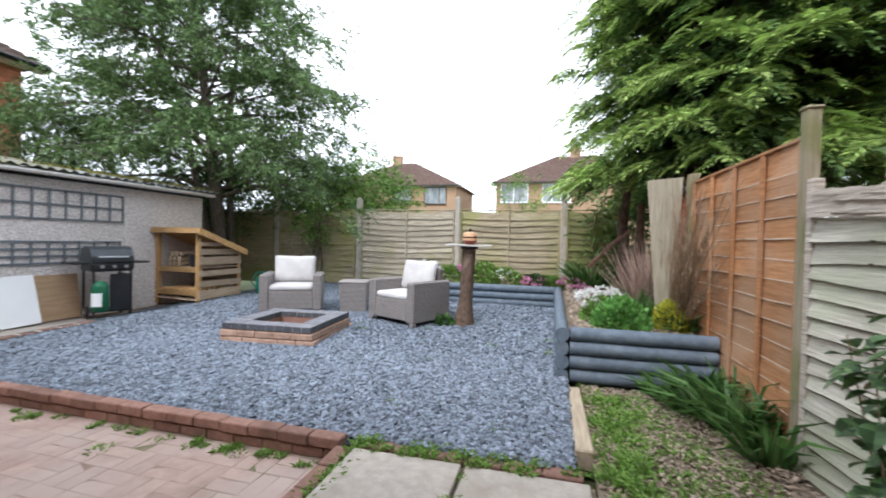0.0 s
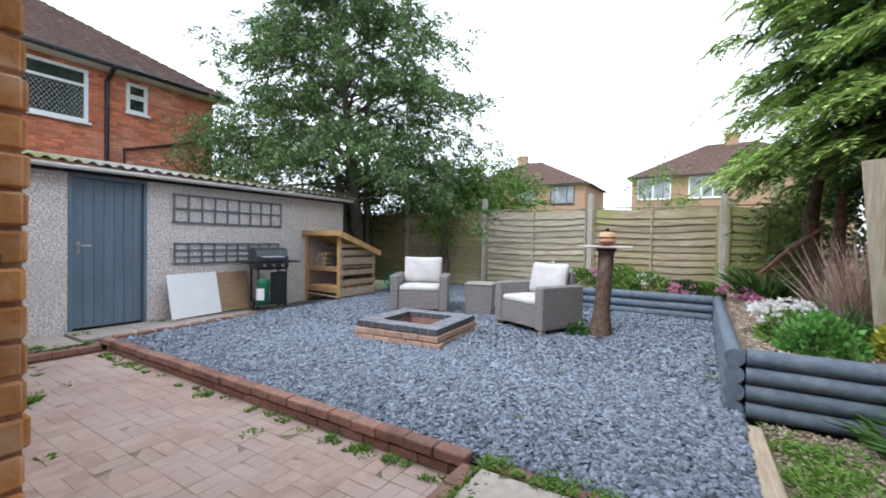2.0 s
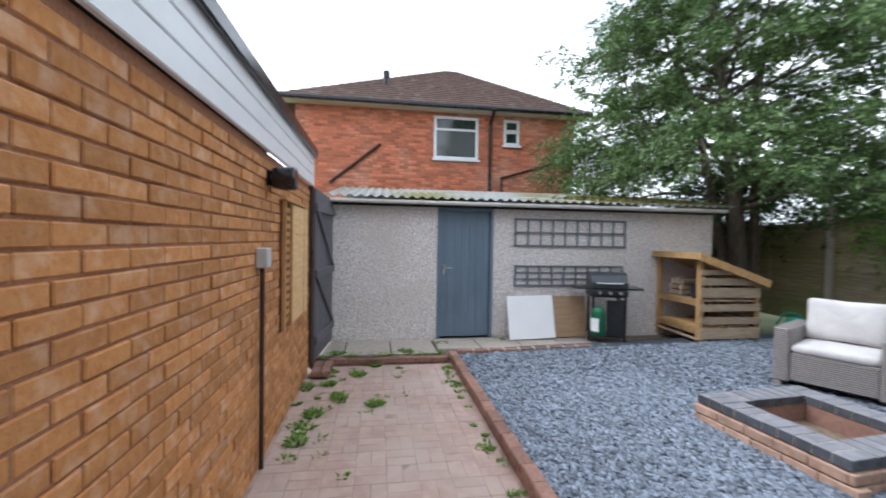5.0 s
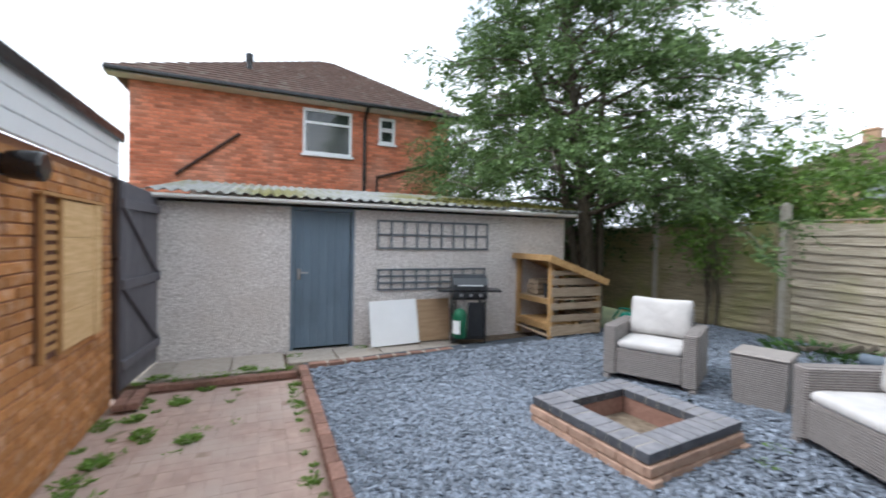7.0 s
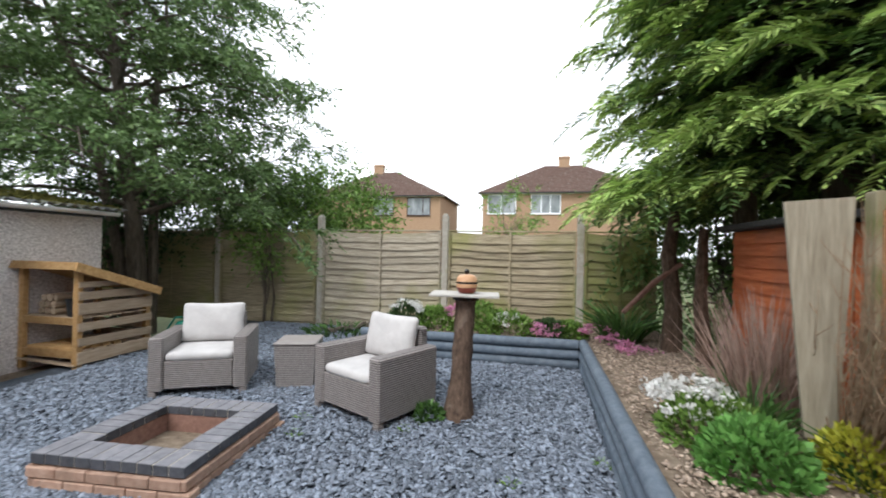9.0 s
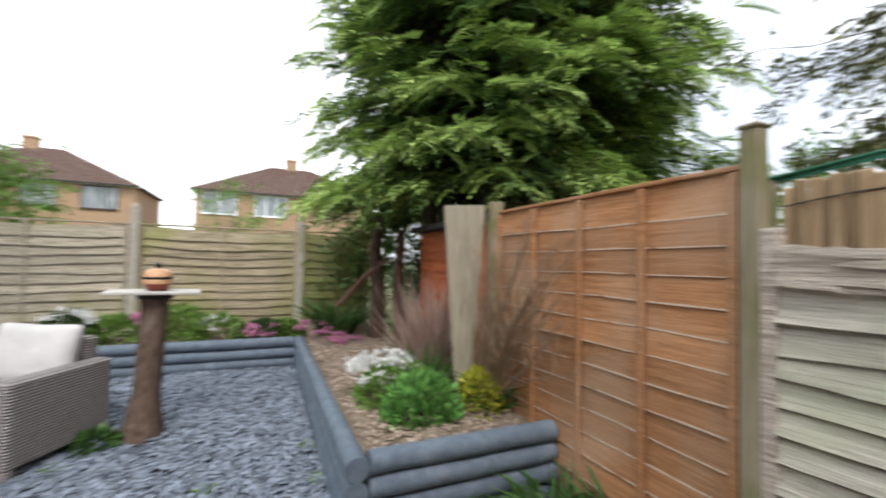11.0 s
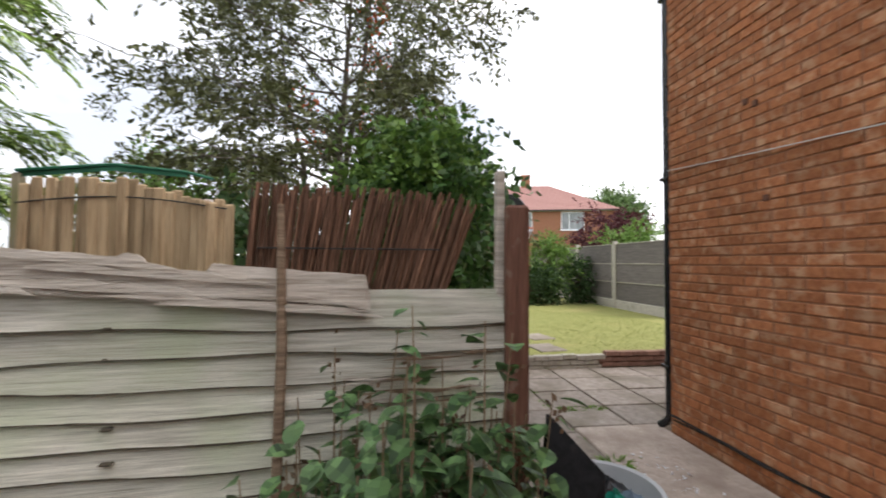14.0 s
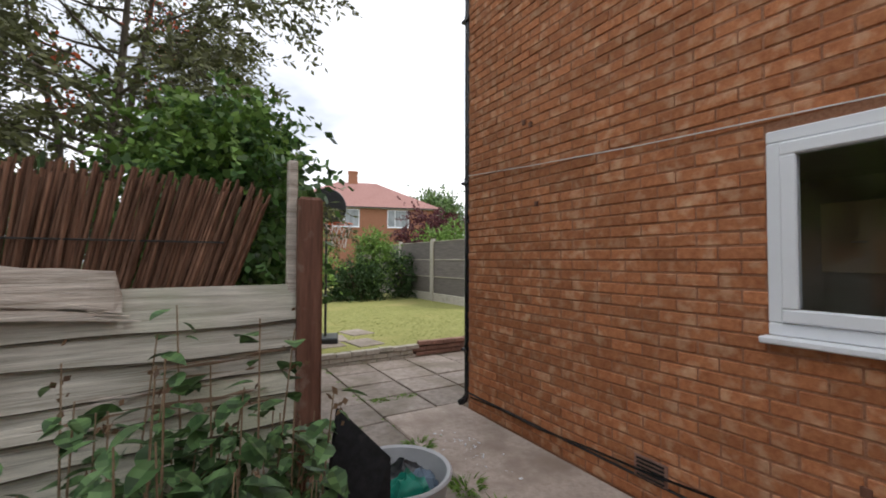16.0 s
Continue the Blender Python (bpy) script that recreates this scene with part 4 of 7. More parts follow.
chips("wood_chips", 9000, lambda n: np.stack([rng.uniform(1.47, 2.55, n), rng.uniform(2.2, 6.15, n)], 1), lambda x, y: 0.012, 0.015, m_chip, "dry wood chips and litter on soil")
chips("bed_litter", 5000, lambda n: np.stack([rng.uniform(1.42, 2.5, n), rng.uniform(6.36, 11.2, n)], 1), lambda x, y: 0.43, 0.016, m_chip, "dry litter on the raised bed soil")

chips("paint_flakes", 70, lambda n: np.stack([rng.normal(3.75, 0.22, n), rng.normal(1.62, 0.1, n)], 1), lambda x, y: 0.026, 0.012, m_white, "white paint flakes on the concrete")

# lawn of the corner garden
lm = Mesh().box(6.9, 30, -3.4, 14, -0.1, 0.2).box(6.9, 10.9, -20, -3.4, -0.1, 0.2)
setting("lawn", lm, m_lawn, "dry yellow-green mown lawn", "lawn")
kb3 = kb.copy()
kb3.materials.clear()
lawn_edge = thing("lawn_kerb", pose(0, 0, 0), "low dark brick edge of the raised lawn", "kerb")
for k in range(24):
    part("brick", kb if k < 13 else kb3, m_kerb if k < 13 else m_conpost, lawn_edge, m=pose(6.84, -2.2 + k * 0.2165, (0.24 if k < 13 else 0.205) + random.uniform(-0.01, 0.01), 0, 0, 90 + random.uniform(-2, 2)))
    part("brick", kb if k < 13 else kb3, m_kerb if k < 13 else m_conpost, lawn_edge, m=pose(6.85, -2.1 + k * 0.2165, 0.165 if k < 13 else 0.13, 0, 0, 90))
    part("brick", kb if k < 13 else kb3, m_kerb if k < 13 else m_conpost, lawn_edge, m=pose(6.855, -2.15 + k * 0.2165, 0.09 if k < 13 else 0.055, 0, 0, 90))
for x, y, a in ((7.35, 1.2, 8), (7.9, 1.55, -6), (8.3, 1.0, 12), (7.5, 1.75, 3)):
    part("slab", Mesh().box(-0.28, 0.28, -0.22, 0.22, -0.03, 0.03, 0.01), m_path, lawn_edge, m=pose(x, y, 0.186, 0, 0, a))

# ---- fence posts and screens on the right ----
p = thing("timber_post", pose(2.575, 5.095, 0), "tall green-stained timber fence post", "fence post")
part("shaft", Mesh().box(-0.036, 0.036, -0.036, 0.036, -0.1, 2.02, 0.006), m_post, p)
part("cap", Mesh().box(-0.044, 0.044, -0.044, 0.044, 2.02, 2.04, 0.008), m_post, p)
p = thing("timber_post", pose(2.575, 5.03, 0), "shorter grey timber fence post", "fence post")
part("shaft", Mesh().box(-0.03, 0.03, -0.03, 0.03, -0.1, 1.63, 0.006), m_splinter, p)
p = thing("timber_post", pose(2.535, 6.98, 0), "grey timber fence post", "fence post")
part("shaft", Mesh().box(-0.045, 0.045, -0.045, 0.045, -0.1, 1.97, 0.006), m_post, p)
p = thing("wide_plank", pose(2.345, 7.07, 0.55, 0, 0, -10), "wide pale weathered plank standing against the fence", "plank")
part("board", Mesh().add([(-0.10, -0.015, 0), (0.05, -0.015, 0), (0.12, -0.015, 1.40), (-0.21, -0.015, 1.38), (-0.10, 0.015, 0), (0.05, 0.015, 0), (0.12, 0.015, 1.40), (-0.21, 0.015, 1.38)],
                         [(0, 1, 2, 3), (7, 6, 5, 4), (0, 4, 5, 1), (1, 5, 6, 2), (2, 6, 7, 3), (3, 7, 4, 0)]), m_plank, p)
# mid rail of the old panel, end posts
p = thing("timber_batten", pose(2.60, 4.04, 0, 0, 0, 0), "thin split upright batten on the old fence", "batten")
part("batten", Mesh().tube([(0, 0.0, 0), (-0.005, 0.005, 0.6), (0.0, -0.005, 1.2), (0.004, 0.008, 1.73)], [0.02, 0.018, 0.019, 0.012], 6), m_torn, p)
p = thing("broken_board", pose(2.565, 5.0, 1.40, 0, 0, -85), "splintered grey board broken along its edge", "board")
v, n_ = [], 64
for i in range(n_ + 1):
    x = 1.28 * i / n_
    top = 0.165 - 0.075 * x + 0.008 * noise.noise((x * 9, 1, 0)) - (0.03 if 0.5 < x < 0.72 else 0) + (0.015 if 0.42 < x < 0.5 else 0)
    # splinters: straight runs of grain that break off towards the end
    bot = 0.025 - 0.085 * x + 0.006 * noise.noise((x * 23, 5, 0)) + 0.004 * noise.noise((x * 61, 2, 0)) + 0.05 * max(x - 0.8, 0)
    if 0.80 < x < 0.84 or 1.12 < x < 1.2:
        bot += 0.018
    if i == n_:
        top = bot + 0.05
    v += [(x, -0.035 - 0.012 * noise.noise((x * 3, 9, 0)), bot), (x, -0.02, bot), (x, -0.02 - 0.01 * noise.noise((x * 5, 2, 0)), top), (x, -0.005, top)]
f = []
for i in range(n_):
    a = i * 4
    f += [(a, a + 4, a + 6, a + 2), (a + 1, a + 3, a + 7, a + 5), (a, a + 1, a + 5, a + 4), (a + 2, a + 6, a + 7, a + 3)]
part("board", Mesh().add(v, f + [(0, 2, 3, 1), (n_ * 4, n_ * 4 + 1, n_ * 4 + 3, n_ * 4 + 2)]), m_splinter, p)
for x0, x1, z0, h, d0 in ((0.0, 0.62, 0.135, 0.035, 0.046), (0.16, 0.95, 0.105, 0.03, 0.050), (0.05, 0.78, 0.045, 0.04, 0.048), (0.55, 1.33, 0.015, 0.03, 0.052), (0.62, 1.24, 0.052, 0.022, 0.049),
                          (0.35, 1.30, 0.03, 0.02, 0.044), (0.0, 0.2, 0.02, 0.03, 0.046)):
    sp = Mesh()
    for i in range(15):
        q = i / 14
        x = x0 + (x1 - x0) * q
        taper = min(1.0, 6 * q + 0.15, 4 * (1 - q) + 0.06)
        zc = z0 - 0.078 * x + 0.004 * noise.noise((x * 17, z0 * 40, 0))
        hh = h * taper * (0.8 + 0.5 * noise.noise((x * 31, z0 * 60, 3)))
        o = -d0 - 0.008 * noise.noise((x * 4, z0 * 30, 7))
        sp.v += [(x, o, zc), (x, o + 0.012, zc), (x, o + 0.012, zc + hh), (x, o, zc + hh)]
    sp.f = [(i * 4 + q, i * 4 + (q + 1) % 4, i * 4 + 4 + (q + 1) % 4, i * 4 + 4 + q) for i in range(14) for q in range(4)] + [(3, 2, 1, 0), (56, 57, 58, 59)]
    part("splinter", sp, m_splinter, p)
tear = thing("torn_board", pose(2.745, 3.12, 0, 0, 0, 95.11), "torn and splintered strips on the old fence boards", "board")
for k in range(20):
    a0 = random.uniform(0.08, 0.62)
    a1, zc = a0 + random.uniform(0.10, 0.34), random.choice((0.99, 1.03, 1.07, 1.11, 1.15)) + random.uniform(-0.015, 0.015)
    h, o = random.uniform(0.006, 0.018), 0.038 + random.uniform(0.0, 0.012)
    tz = random.uniform(-0.015, 0.015)
    part("splinter", Mesh().add([(a0, o, zc), ((a0 + a1) / 2, o + 0.006, zc - h / 2 + tz / 2), (a1, o + 0.012, zc + tz), ((a0 + a1) / 2, o + 0.006, zc + h / 2 + tz / 2), ((a0 + a1) / 2, o - 0.006, zc + tz / 2)],
                                [(0, 1, 2, 3), (0, 4, 1), (1, 4, 2), (2, 4, 3), (3, 4, 0)]), m_torn if k % 3 else m_splinter, tear)
for z in (1.285, 1.18, 0.945, 0.83, 0.71):
    part("nail_slot", Mesh().box(1.47 + random.uniform(-0.02, 0.02), 1.50, 0.018, 0.0425, z, z + 0.007, 0.002), m_lapshade_slot, tear)
p = thing("timber_post", pose(2.745, 3.19, 0), "weathered grey end post of the fence", "fence post")
part("shaft", Mesh().box(-0.02, 0.02, -0.019, 0.019, -0.1, 1.91, 0.005), m_splinter, p)
p = thing("timber_post", pose(2.695, 3.12, 0), "dark red-brown painted post with flaking paint", "fence post")
part("shaft", Mesh().box(-0.026, 0.024, -0.038, 0.058, -0.1, 1.76, 0.012), m_brownpost, p)

m_tan = mat("split_bamboo", (0.25, 0.165, 0.09), (0.47, 0.345, 0.205), scale=10, stretch=(4, 4, 0.35), rough=0.75, bump=0.3, rnd="obj", amount=0.3, crack=0.5)
m_reed = mat("dark_brown_reed", (0.085, 0.042, 0.026), (0.235, 0.125, 0.078), scale=10, stretch=(4, 4, 0.4), rough=0.85, bump=0.3, rnd="obj", amount=0.45)
m_wire = mat("dark_wire", (0.03, 0.03, 0.03), (0.05, 0.045, 0.04), scale=20, rough=0.5, bump=0)
m_green_mesh = mat("green_plastic", (0.015, 0.10, 0.055), (0.03, 0.15, 0.085), scale=10, rough=0.5, bump=0.05)
scr = thing("bamboo_screen", pose(3.0, 5.22, 1.1), "tan split bamboo screening behind the fence", "screen")
for k in range(24):
    y = -0.018 - k * 0.0362
    top = 0.76 + 0.05 * math.sin(math.pi * (k + 1) / 24) + random.uniform(-0.02, 0.012) - k * 0.0035
    part("slat", Mesh().box(-0.008, 0.008, -0.024, 0.024, 0, top, 0.007), m_tan, scr, m=pose(random.uniform(-0.012, 0.008), y, 0, random.uniform(-0.7, 0.7), random.uniform(-1, 1), random.uniform(-14, 14)))
part("wire", Mesh().tube([(-0.022, -0.01 - k * 0.06, 0.66 + 0.035 * math.sin(k * 0.24)) for k in range(15)], 0.0035, 5), m_wire, scr)
for y in (-0.1, -0.75):
    part("stake", Mesh().box(0.02, 0.05, y - 0.02, y + 0.02, -1.25, 0.7, 0.004), m_splinter, scr)
net = thing("green_netting_pole", pose(3.15, 5.35, 1.93), "green plastic garden netting edge over the screens", "netting")
part("pole", Mesh().tube([(0, 0, 0.0), (0.02, -0.4, 0.045), (0.03, -0.72, 0.02), (0.03, -0.84, -0.01)], 0.008, 6), m_green_mesh, net)
part("net", Mesh().add([(0.01, 0, 0.0), (0.02, -0.4, 0.04), (0.03, -0.72, 0.015), (0.03, -0.72, -0.005), (0.02, -0.4, 0.015), (0.01, 0, -0.03)], [(0, 1, 4, 5), (1, 2, 3, 4)]), m_green_mesh, net)
part("stake", Mesh().box(0.0, 0.04, -0.02, 0.02, -2.08, -0.01, 0.004), m_post, net)
scr = thing("reed_screen", pose(2.95, 4.32, 1.06), "dark brown reed screening leaning over the fence", "screen")
for k in range(260):
    y = -0.01 - k * 0.00307
    L = 0.79 + random.uniform(-0.05, 0.035)
    w = random.uniform(0.005, 0.010)
    part("reed", Mesh().tube([(0, 0, 0), (random.uniform(-0.006, 0.006), -0.004, L * 0.5), (random.uniform(-0.012, 0.012), 0, L)], [w, w * 0.95, w * 0.75], 5),
         m_reed, scr, m=pose(0.012 * (k % 4) + random.uniform(-0.005, 0.005), y, 0, 4 + k * 0.057 + random.uniform(-2.2, 2.2), random.uniform(-1.5, 1.5), 0))
for y in (-0.15, -0.65):
    part("stake", Mesh().box(0.05, 0.08, y - 0.02, y + 0.02, -1.2, 0.5, 0.004), m_splinter, scr)
for z in (0.12, 0.52):
    part("wire", Mesh().tube([(-0.02, -0.02 - k * 0.08 - z * 0.15, z) for k in range(11)], 0.004, 5), m_wire, scr)
lap_panel("lap_panel", (7.6, 1.95), (7.6, 4.6), 0.2, 1.78, 9, m_fence, "dark weathered lap fence panel beside the lawn", side=1, wav=0.01, battens=3)

# shed behind the fence
m_shed = mat("faded_red_shed_boards", (0.36, 0.085, 0.03), (0.50, 0.15, 0.055), scale=12, stretch=(0.3, 0.3, 3), stain=(0.20, 0.10, 0.07), stain_at=(0.5, 0.72), rough=0.85, bump=0.25, rnd="obj", amount=0.2)
shed = thing("garden_shed", pose(2.72, 7.4, 0), "faded red boarded garden shed with a dark felt roof", "shed")
for k in range(16):
    part("board", Mesh().add([(-0.02, 0.1, k * 0.115), (-0.02, 1.75, k * 0.115), (0.0, 1.75, k * 0.115 + 0.125), (0.0, 0.1, k * 0.115 + 0.125), (0.02, 0.1, k * 0.115), (0.02, 1.75, k * 0.115), (0.02, 1.75, k * 0.115 + 0.125), (0.02, 0.1, k * 0.115 + 0.125)],
                             [(0, 1, 2, 3), (7, 6, 5, 4), (0, 4, 5, 1), (3, 2, 6, 7), (0, 3, 7, 4), (1, 5, 6, 2)]), m_shed, shed)
part("shed_body", Mesh().box(0.03, 1.0, 0.1, 1.75, 0, 1.84), m_shed, shed)
part("roof", Mesh().box(-0.12, 1.1, 0.0, 1.87, 1.86, 1.92, 0.01), m_roofing, shed, "black felt roof")

# ---- garage front: trellis, boards ----
def trellis(z0, z1, y0, y1, rows, cols, label):
    t = thing("trellis", pose(GX + 0.012, y0, z0), label, "trellis", "trellis panels on the garage")
    L, H = y1 - y0, z1 - z0
    for k in range(rows):
        z = 0.015 + (H - 0.03) * k / (rows - 1)
        part("rail", Mesh().box(0.0, 0.014, 0, L, z - 0.015, z + 0.015, 0.003), m_trellis, t)
    for k in range(cols):
        y = 0.015 + (L - 0.03) * k / (cols - 1)
        part("upright", Mesh().box(0.0145, 0.028, y - 0.015, y + 0.015, 0, H, 0.003), m_trellis, t)


trellis(1.42, 1.86, 5.70, 7.57, 3, 10, "grey painted wooden trellis panel on the garage wall")
trellis(0.80, 1.13, 5.71, 7.53, 4, 10, "lower grey painted trellis panel on the garage wall")
m_whiteboard = mat("white_melamine", (0.88, 0.89, 0.90), (0.92, 0.93, 0.94), scale=3, rough=0.4, bump=0.02)
m_ply = mat("pale_plywood", (0.38, 0.25, 0.15), (0.50, 0.35, 0.22), scale=9, stretch=(1, 0.3, 3), rough=0.8, bump=0.1, stain=(0.30, 0.19, 0.11))
b = thing("white_board", pose(-5.33, 5.94, 0.035, 0, -13, 0), "white melamine board leaning on the garage wall", "board")
part("panel", Mesh().box(-0.009, 0.009, -0.365, 0.365, 0, 0.65, 0.003), m_whiteboard, b, m=pose(0, 0, 0, 1.5, 0, 0))
b = thing("plywood_board", pose(-5.42, 6.52, 0.035, 0, -9, 0), "brown plywood sheet leaning on the garage wall", "board")
part("panel", Mesh().box(-0.006, 0.006, -0.33, 0.33, 0, 0.63, 0.003), m_ply, b)

# ---- gate, extension details ----
gate = thing("gate_1", pose(-4.5, 2.87, 0.02, 0, 0, 175), "closed dark grey boarded side gate with braces", "gate")
for k in range(9):
    part("board", Mesh().box(k * 0.122, k * 0.122 + 0.118, 0.0, 0.02, 0.0, 2.08 - 0.006 * k, 0.004), m_gate, gate)
for z in (0.2, 1.0, 1.8):
    part("rail", Mesh().box(0.0, 1.09, -0.035, -0.001, z, z + 0.1, 0.004), m_gate, gate)
for z in (0.3, 1.1):
    part("brace", Mesh().add([(1.0, -0.033, z), (1.09, -0.033, z), (0.12, -0.033, z + 0.7), (0.02, -0.033, z + 0.7), (1.0, -0.002, z), (1.09, -0.002, z), (0.12, -0.002, z + 0.7), (0.02, -0.002, z + 0.7)],
                             [(0, 1, 2, 3), (7, 6, 5, 4), (0, 4, 5, 1), (1, 5, 6, 2), (2, 6, 7, 3), (3, 7, 4, 0)]), m_gate, gate)
gate["kind"] = "structure"
m_pine = mat("pale_pine_boards", (0.58, 0.36, 0.16), (0.74, 0.51, 0.27), scale=9, stretch=(0.4, 1, 4), rough=0.7, bump=0.15, rnd="obj", amount=0.08)
m_pine_d = mat("orange_pine_trim", (0.40, 0.21, 0.08), (0.52, 0.30, 0.13), scale=12, stretch=(3, 3, 0.5), rough=0.7, bump=0.15)
bx = thing("wooden_window_cover", pose(-2.95, EY + 0.015, 0.72), "small window half covered with pale pine boards beside slatted blinds", "shutter")
part("backing", Mesh().box(-1.06, 0, 0.0, 0.012, 0, 1.09), m_brownpost, bx)
for k in range(15):
    part("blind_slat", Mesh().box(-0.27, -0.04, 0.014, 0.024, 0.05 + k * 0.068, 0.088 + k * 0.068, 0.002), m_pine_d, bx)
for x in (-0.035, -0.30):
    part("frame_upright", Mesh().box(x, x + 0.03, 0.013, 0.045, 0, 1.09, 0.003), m_pine_d, bx)
for k in range(4):
    part("board", Mesh().box(-0.90, -0.30, 0.02, 0.04, 0.012 + k * 0.268, 0.278 + k * 0.268, 0.003), m_pine, bx)
part("trim", Mesh().box(-1.07, -0.905, 0.013, 0.046, 0.0, 1.09, 0.003), m_pine, bx)
part("top_rail", Mesh().box(-1.09, 0.02, 0.0, 0.055, 1.091, 1.115, 0.003), m_pine_d, bx)
jb = thing("junction_box", pose(-2.33, EY + 0.008, 1.3), "grey plastic electrical box with a brown conduit", "electrical box")
part("box", Mesh().box(-0.06, 0.06, 0, 0.075, 0, 0.135, 0.008), m_greybox, jb)
part("conduit", Mesh().tube([(0, 0.03, 0.0), (0, 0.03, -1.38)], 0.016, 8), m_brownpipe, jb, smooth=True)
lp = thing("wall_light", pose(-2.58, EY + 0.008, 1.94), "black round outdoor wall light under the fascia", "wall light")
part("backplate", Mesh().box(-0.05, 0.05, 0, 0.02, -0.06, 0.06, 0.006), m_black, lp)
part("head", Mesh().lathe([(0.05, 0.0), (0.075, 0.02), (0.085, 0.08), (0.085, 0.17), (0.07, 0.185)], 18, pose(0, 0.02, 0, -90, 0, 0)), m_black, lp, smooth=True)


def downpipe(x, y, z0, z1, material, label, joints, side=(0, 0), shoe=(0, 0.1)):
    d = thing("downpipe", pose(x, y, 0), label, "downpipe")
    part("pipe", Mesh().tube([(0, 0, z1), (0, 0, z0 + 0.1), (shoe[0] * 0.4, shoe[1] * 0.4, z0 + 0.04), (shoe[0], shoe[1], z0)], 0.034, 16), material, d, smooth=True)
    for z in joints:
        part("collar", Mesh().tube([(0, 0, z), (0, 0, z + 0.09)], 0.04, 16), material, d, smooth=True)
        part("bracket", Mesh().box(-0.055, 0.055, -0.05, 0.05, z + 0.02, z + 0.05, 0.004), material, d)


downpipe(EX + 0.048, 2.70, -0.05, 2.12, m_black, "glossy black plastic downpipe at the extension corner", (1.15,))
downpipe(EW - 0.045, EY + 0.02, -0.08, 2.12, m_brownpipe, "dark brown downpipe beside the gate", (1.3,))
downpipe(HX2 + 0.05, HY - 0.02, 0.03, 5.4, m_black, "black plastic downpipe at the house corner", (0.55, 2.28, 4.0), shoe=(0.06, 0.06))

# window of the tall wall, with the kitchen behind it
x0, x1, z0, z1 = WIN
win = thing("window_1", pose(0, HY, 0), "white plastic kitchen window with an open-hinged casement", "window")
for a, b_, c, d_ in ((x0, x1, z0, z0 + 0.06), (x0, x1, z1 - 0.06, z1), (x0, x0 + 0.06, z0 + 0.06, z1 - 0.06), (x1 - 0.06, x1, z0 + 0.06, z1 - 0.06), (1.23, 1.30, z0 + 0.06, z1 - 0.06)):
    part("window_frame", Mesh().box(a, b_, -0.07, 0.012, c, d_, 0.006), m_white, win)
for a, b_ in ((x0 + 0.06, 1.23), (1.30, x1 - 0.06)):
    sash = part("sash", Mesh().box(a, b_, -0.03, 0.03, z0 + 0.065, z0 + 0.13, 0.008).box(a, b_, -0.03, 0.03, z1 - 0.13, z1 - 0.065, 0.008)
                .box(a, a + 0.065, -0.03, 0.03, z0 + 0.13, z1 - 0.13, 0.008).box(b_ - 0.065, b_, -0.03, 0.03, z0 + 0.13, z1 - 0.13, 0.008), m_white, win)
    pane = part("pane", Mesh().box(a + 0.065, b_ - 0.065, -0.006, 0.006, z0 + 0.13, z1 - 0.13), m_glass, sash)
    pane.visible_shadow = False
part("window_sill", Mesh().box(x0 - 0.02, x1 + 0.015, -0.02, 0.085, z0 - 0.035, z0 - 0.002, 0.006), m_white, win)
win["kind"] = "structure"
setting("kitchen_room", Mesh().box(-0.2, 4.24, -2.6, -2.5, -0.1, 2.5).box(-0.2, -0.1, -2.5, HY - 0.31, -0.1, 2.5)
        .box(-0.1, 4.24, -2.5, HY - 0.31, -0.1, 0.0).box(-0.1, 4.24, -2.5, HY - 0.31, 2.42, 2.5), m_interior, "dim kitchen walls behind the window", "room")
m_cream = mat("cream_cabinet", (0.50, 0.40, 0.26), (0.58, 0.47, 0.32), scale=4, stretch=(1, 1, 0.3), rough=0.5, bump=0.04)
for k in range(3):
    cb = thing("kitchen_cabinet", pose(1.2 + k * 0.62, -2.15, 1.4), "cream wooden kitchen wall cabinet", "cabinet", "kitchen wall cabinets")
    part("body", Mesh().box(-0.3, 0.3, -0.34, 0, 0, 0.72, 0.004), m_cream, cb)
    dr = part("door", Mesh().box(-0.29, 0.29, 0.002, 0.022, 0.01, 0.71, 0.004), m_cream, cb)
    part("handle", Mesh().box(-0.06, 0.06, 0.022, 0.04, 0.3, 0.315, 0.003), m_steel, dr)
wt = thing("kitchen_worktop", pose(1.6, -2.2, 0.0), "dark kitchen units with a black worktop", "worktop")
part("top", Mesh().box(-1.4, 1.4, -0.29, 0.33, 0.88, 0.92, 0.006), m_black, wt)
part("units", Mesh().box(-1.4, 1.4, -0.29, 0.28, 0.0, 0.88), m_brownpost, wt)
wall_items = thing("wall_cable", pose(0, HY, 0), "thin pale cable clipped across the brick wall", "cable")
part("cable", Mesh().tube([(HX2 - 0.02, 0.02, 2.38), (3.6, 0.022, 2.305), (2.6, 0.022, 2.24), (1.4, 0.022, 2.185), (0.2, 0.022, 2.15)], 0.0045, 6), m_white_old, wall_items, smooth=True)
for x, z in ((3.62, 2.66), (3.55, 1.98), (3.70, 2.70), (1.6, 0.55)):
    hole = thing("wall_plug", pose(x, HY + 0.012, z), "small dark plugged hole in the brickwork", "wall plug", "plugged holes in the wall")
    part("plug", Mesh().box(-0.02, 0.02, -0.01, 0.004, -0.022, 0.022, 0.003), m_brownpost, hole)
dpc = thing("loose_cable", pose(0, HY, 0), "black cable sagging along the foot of the brick wall", "cable")
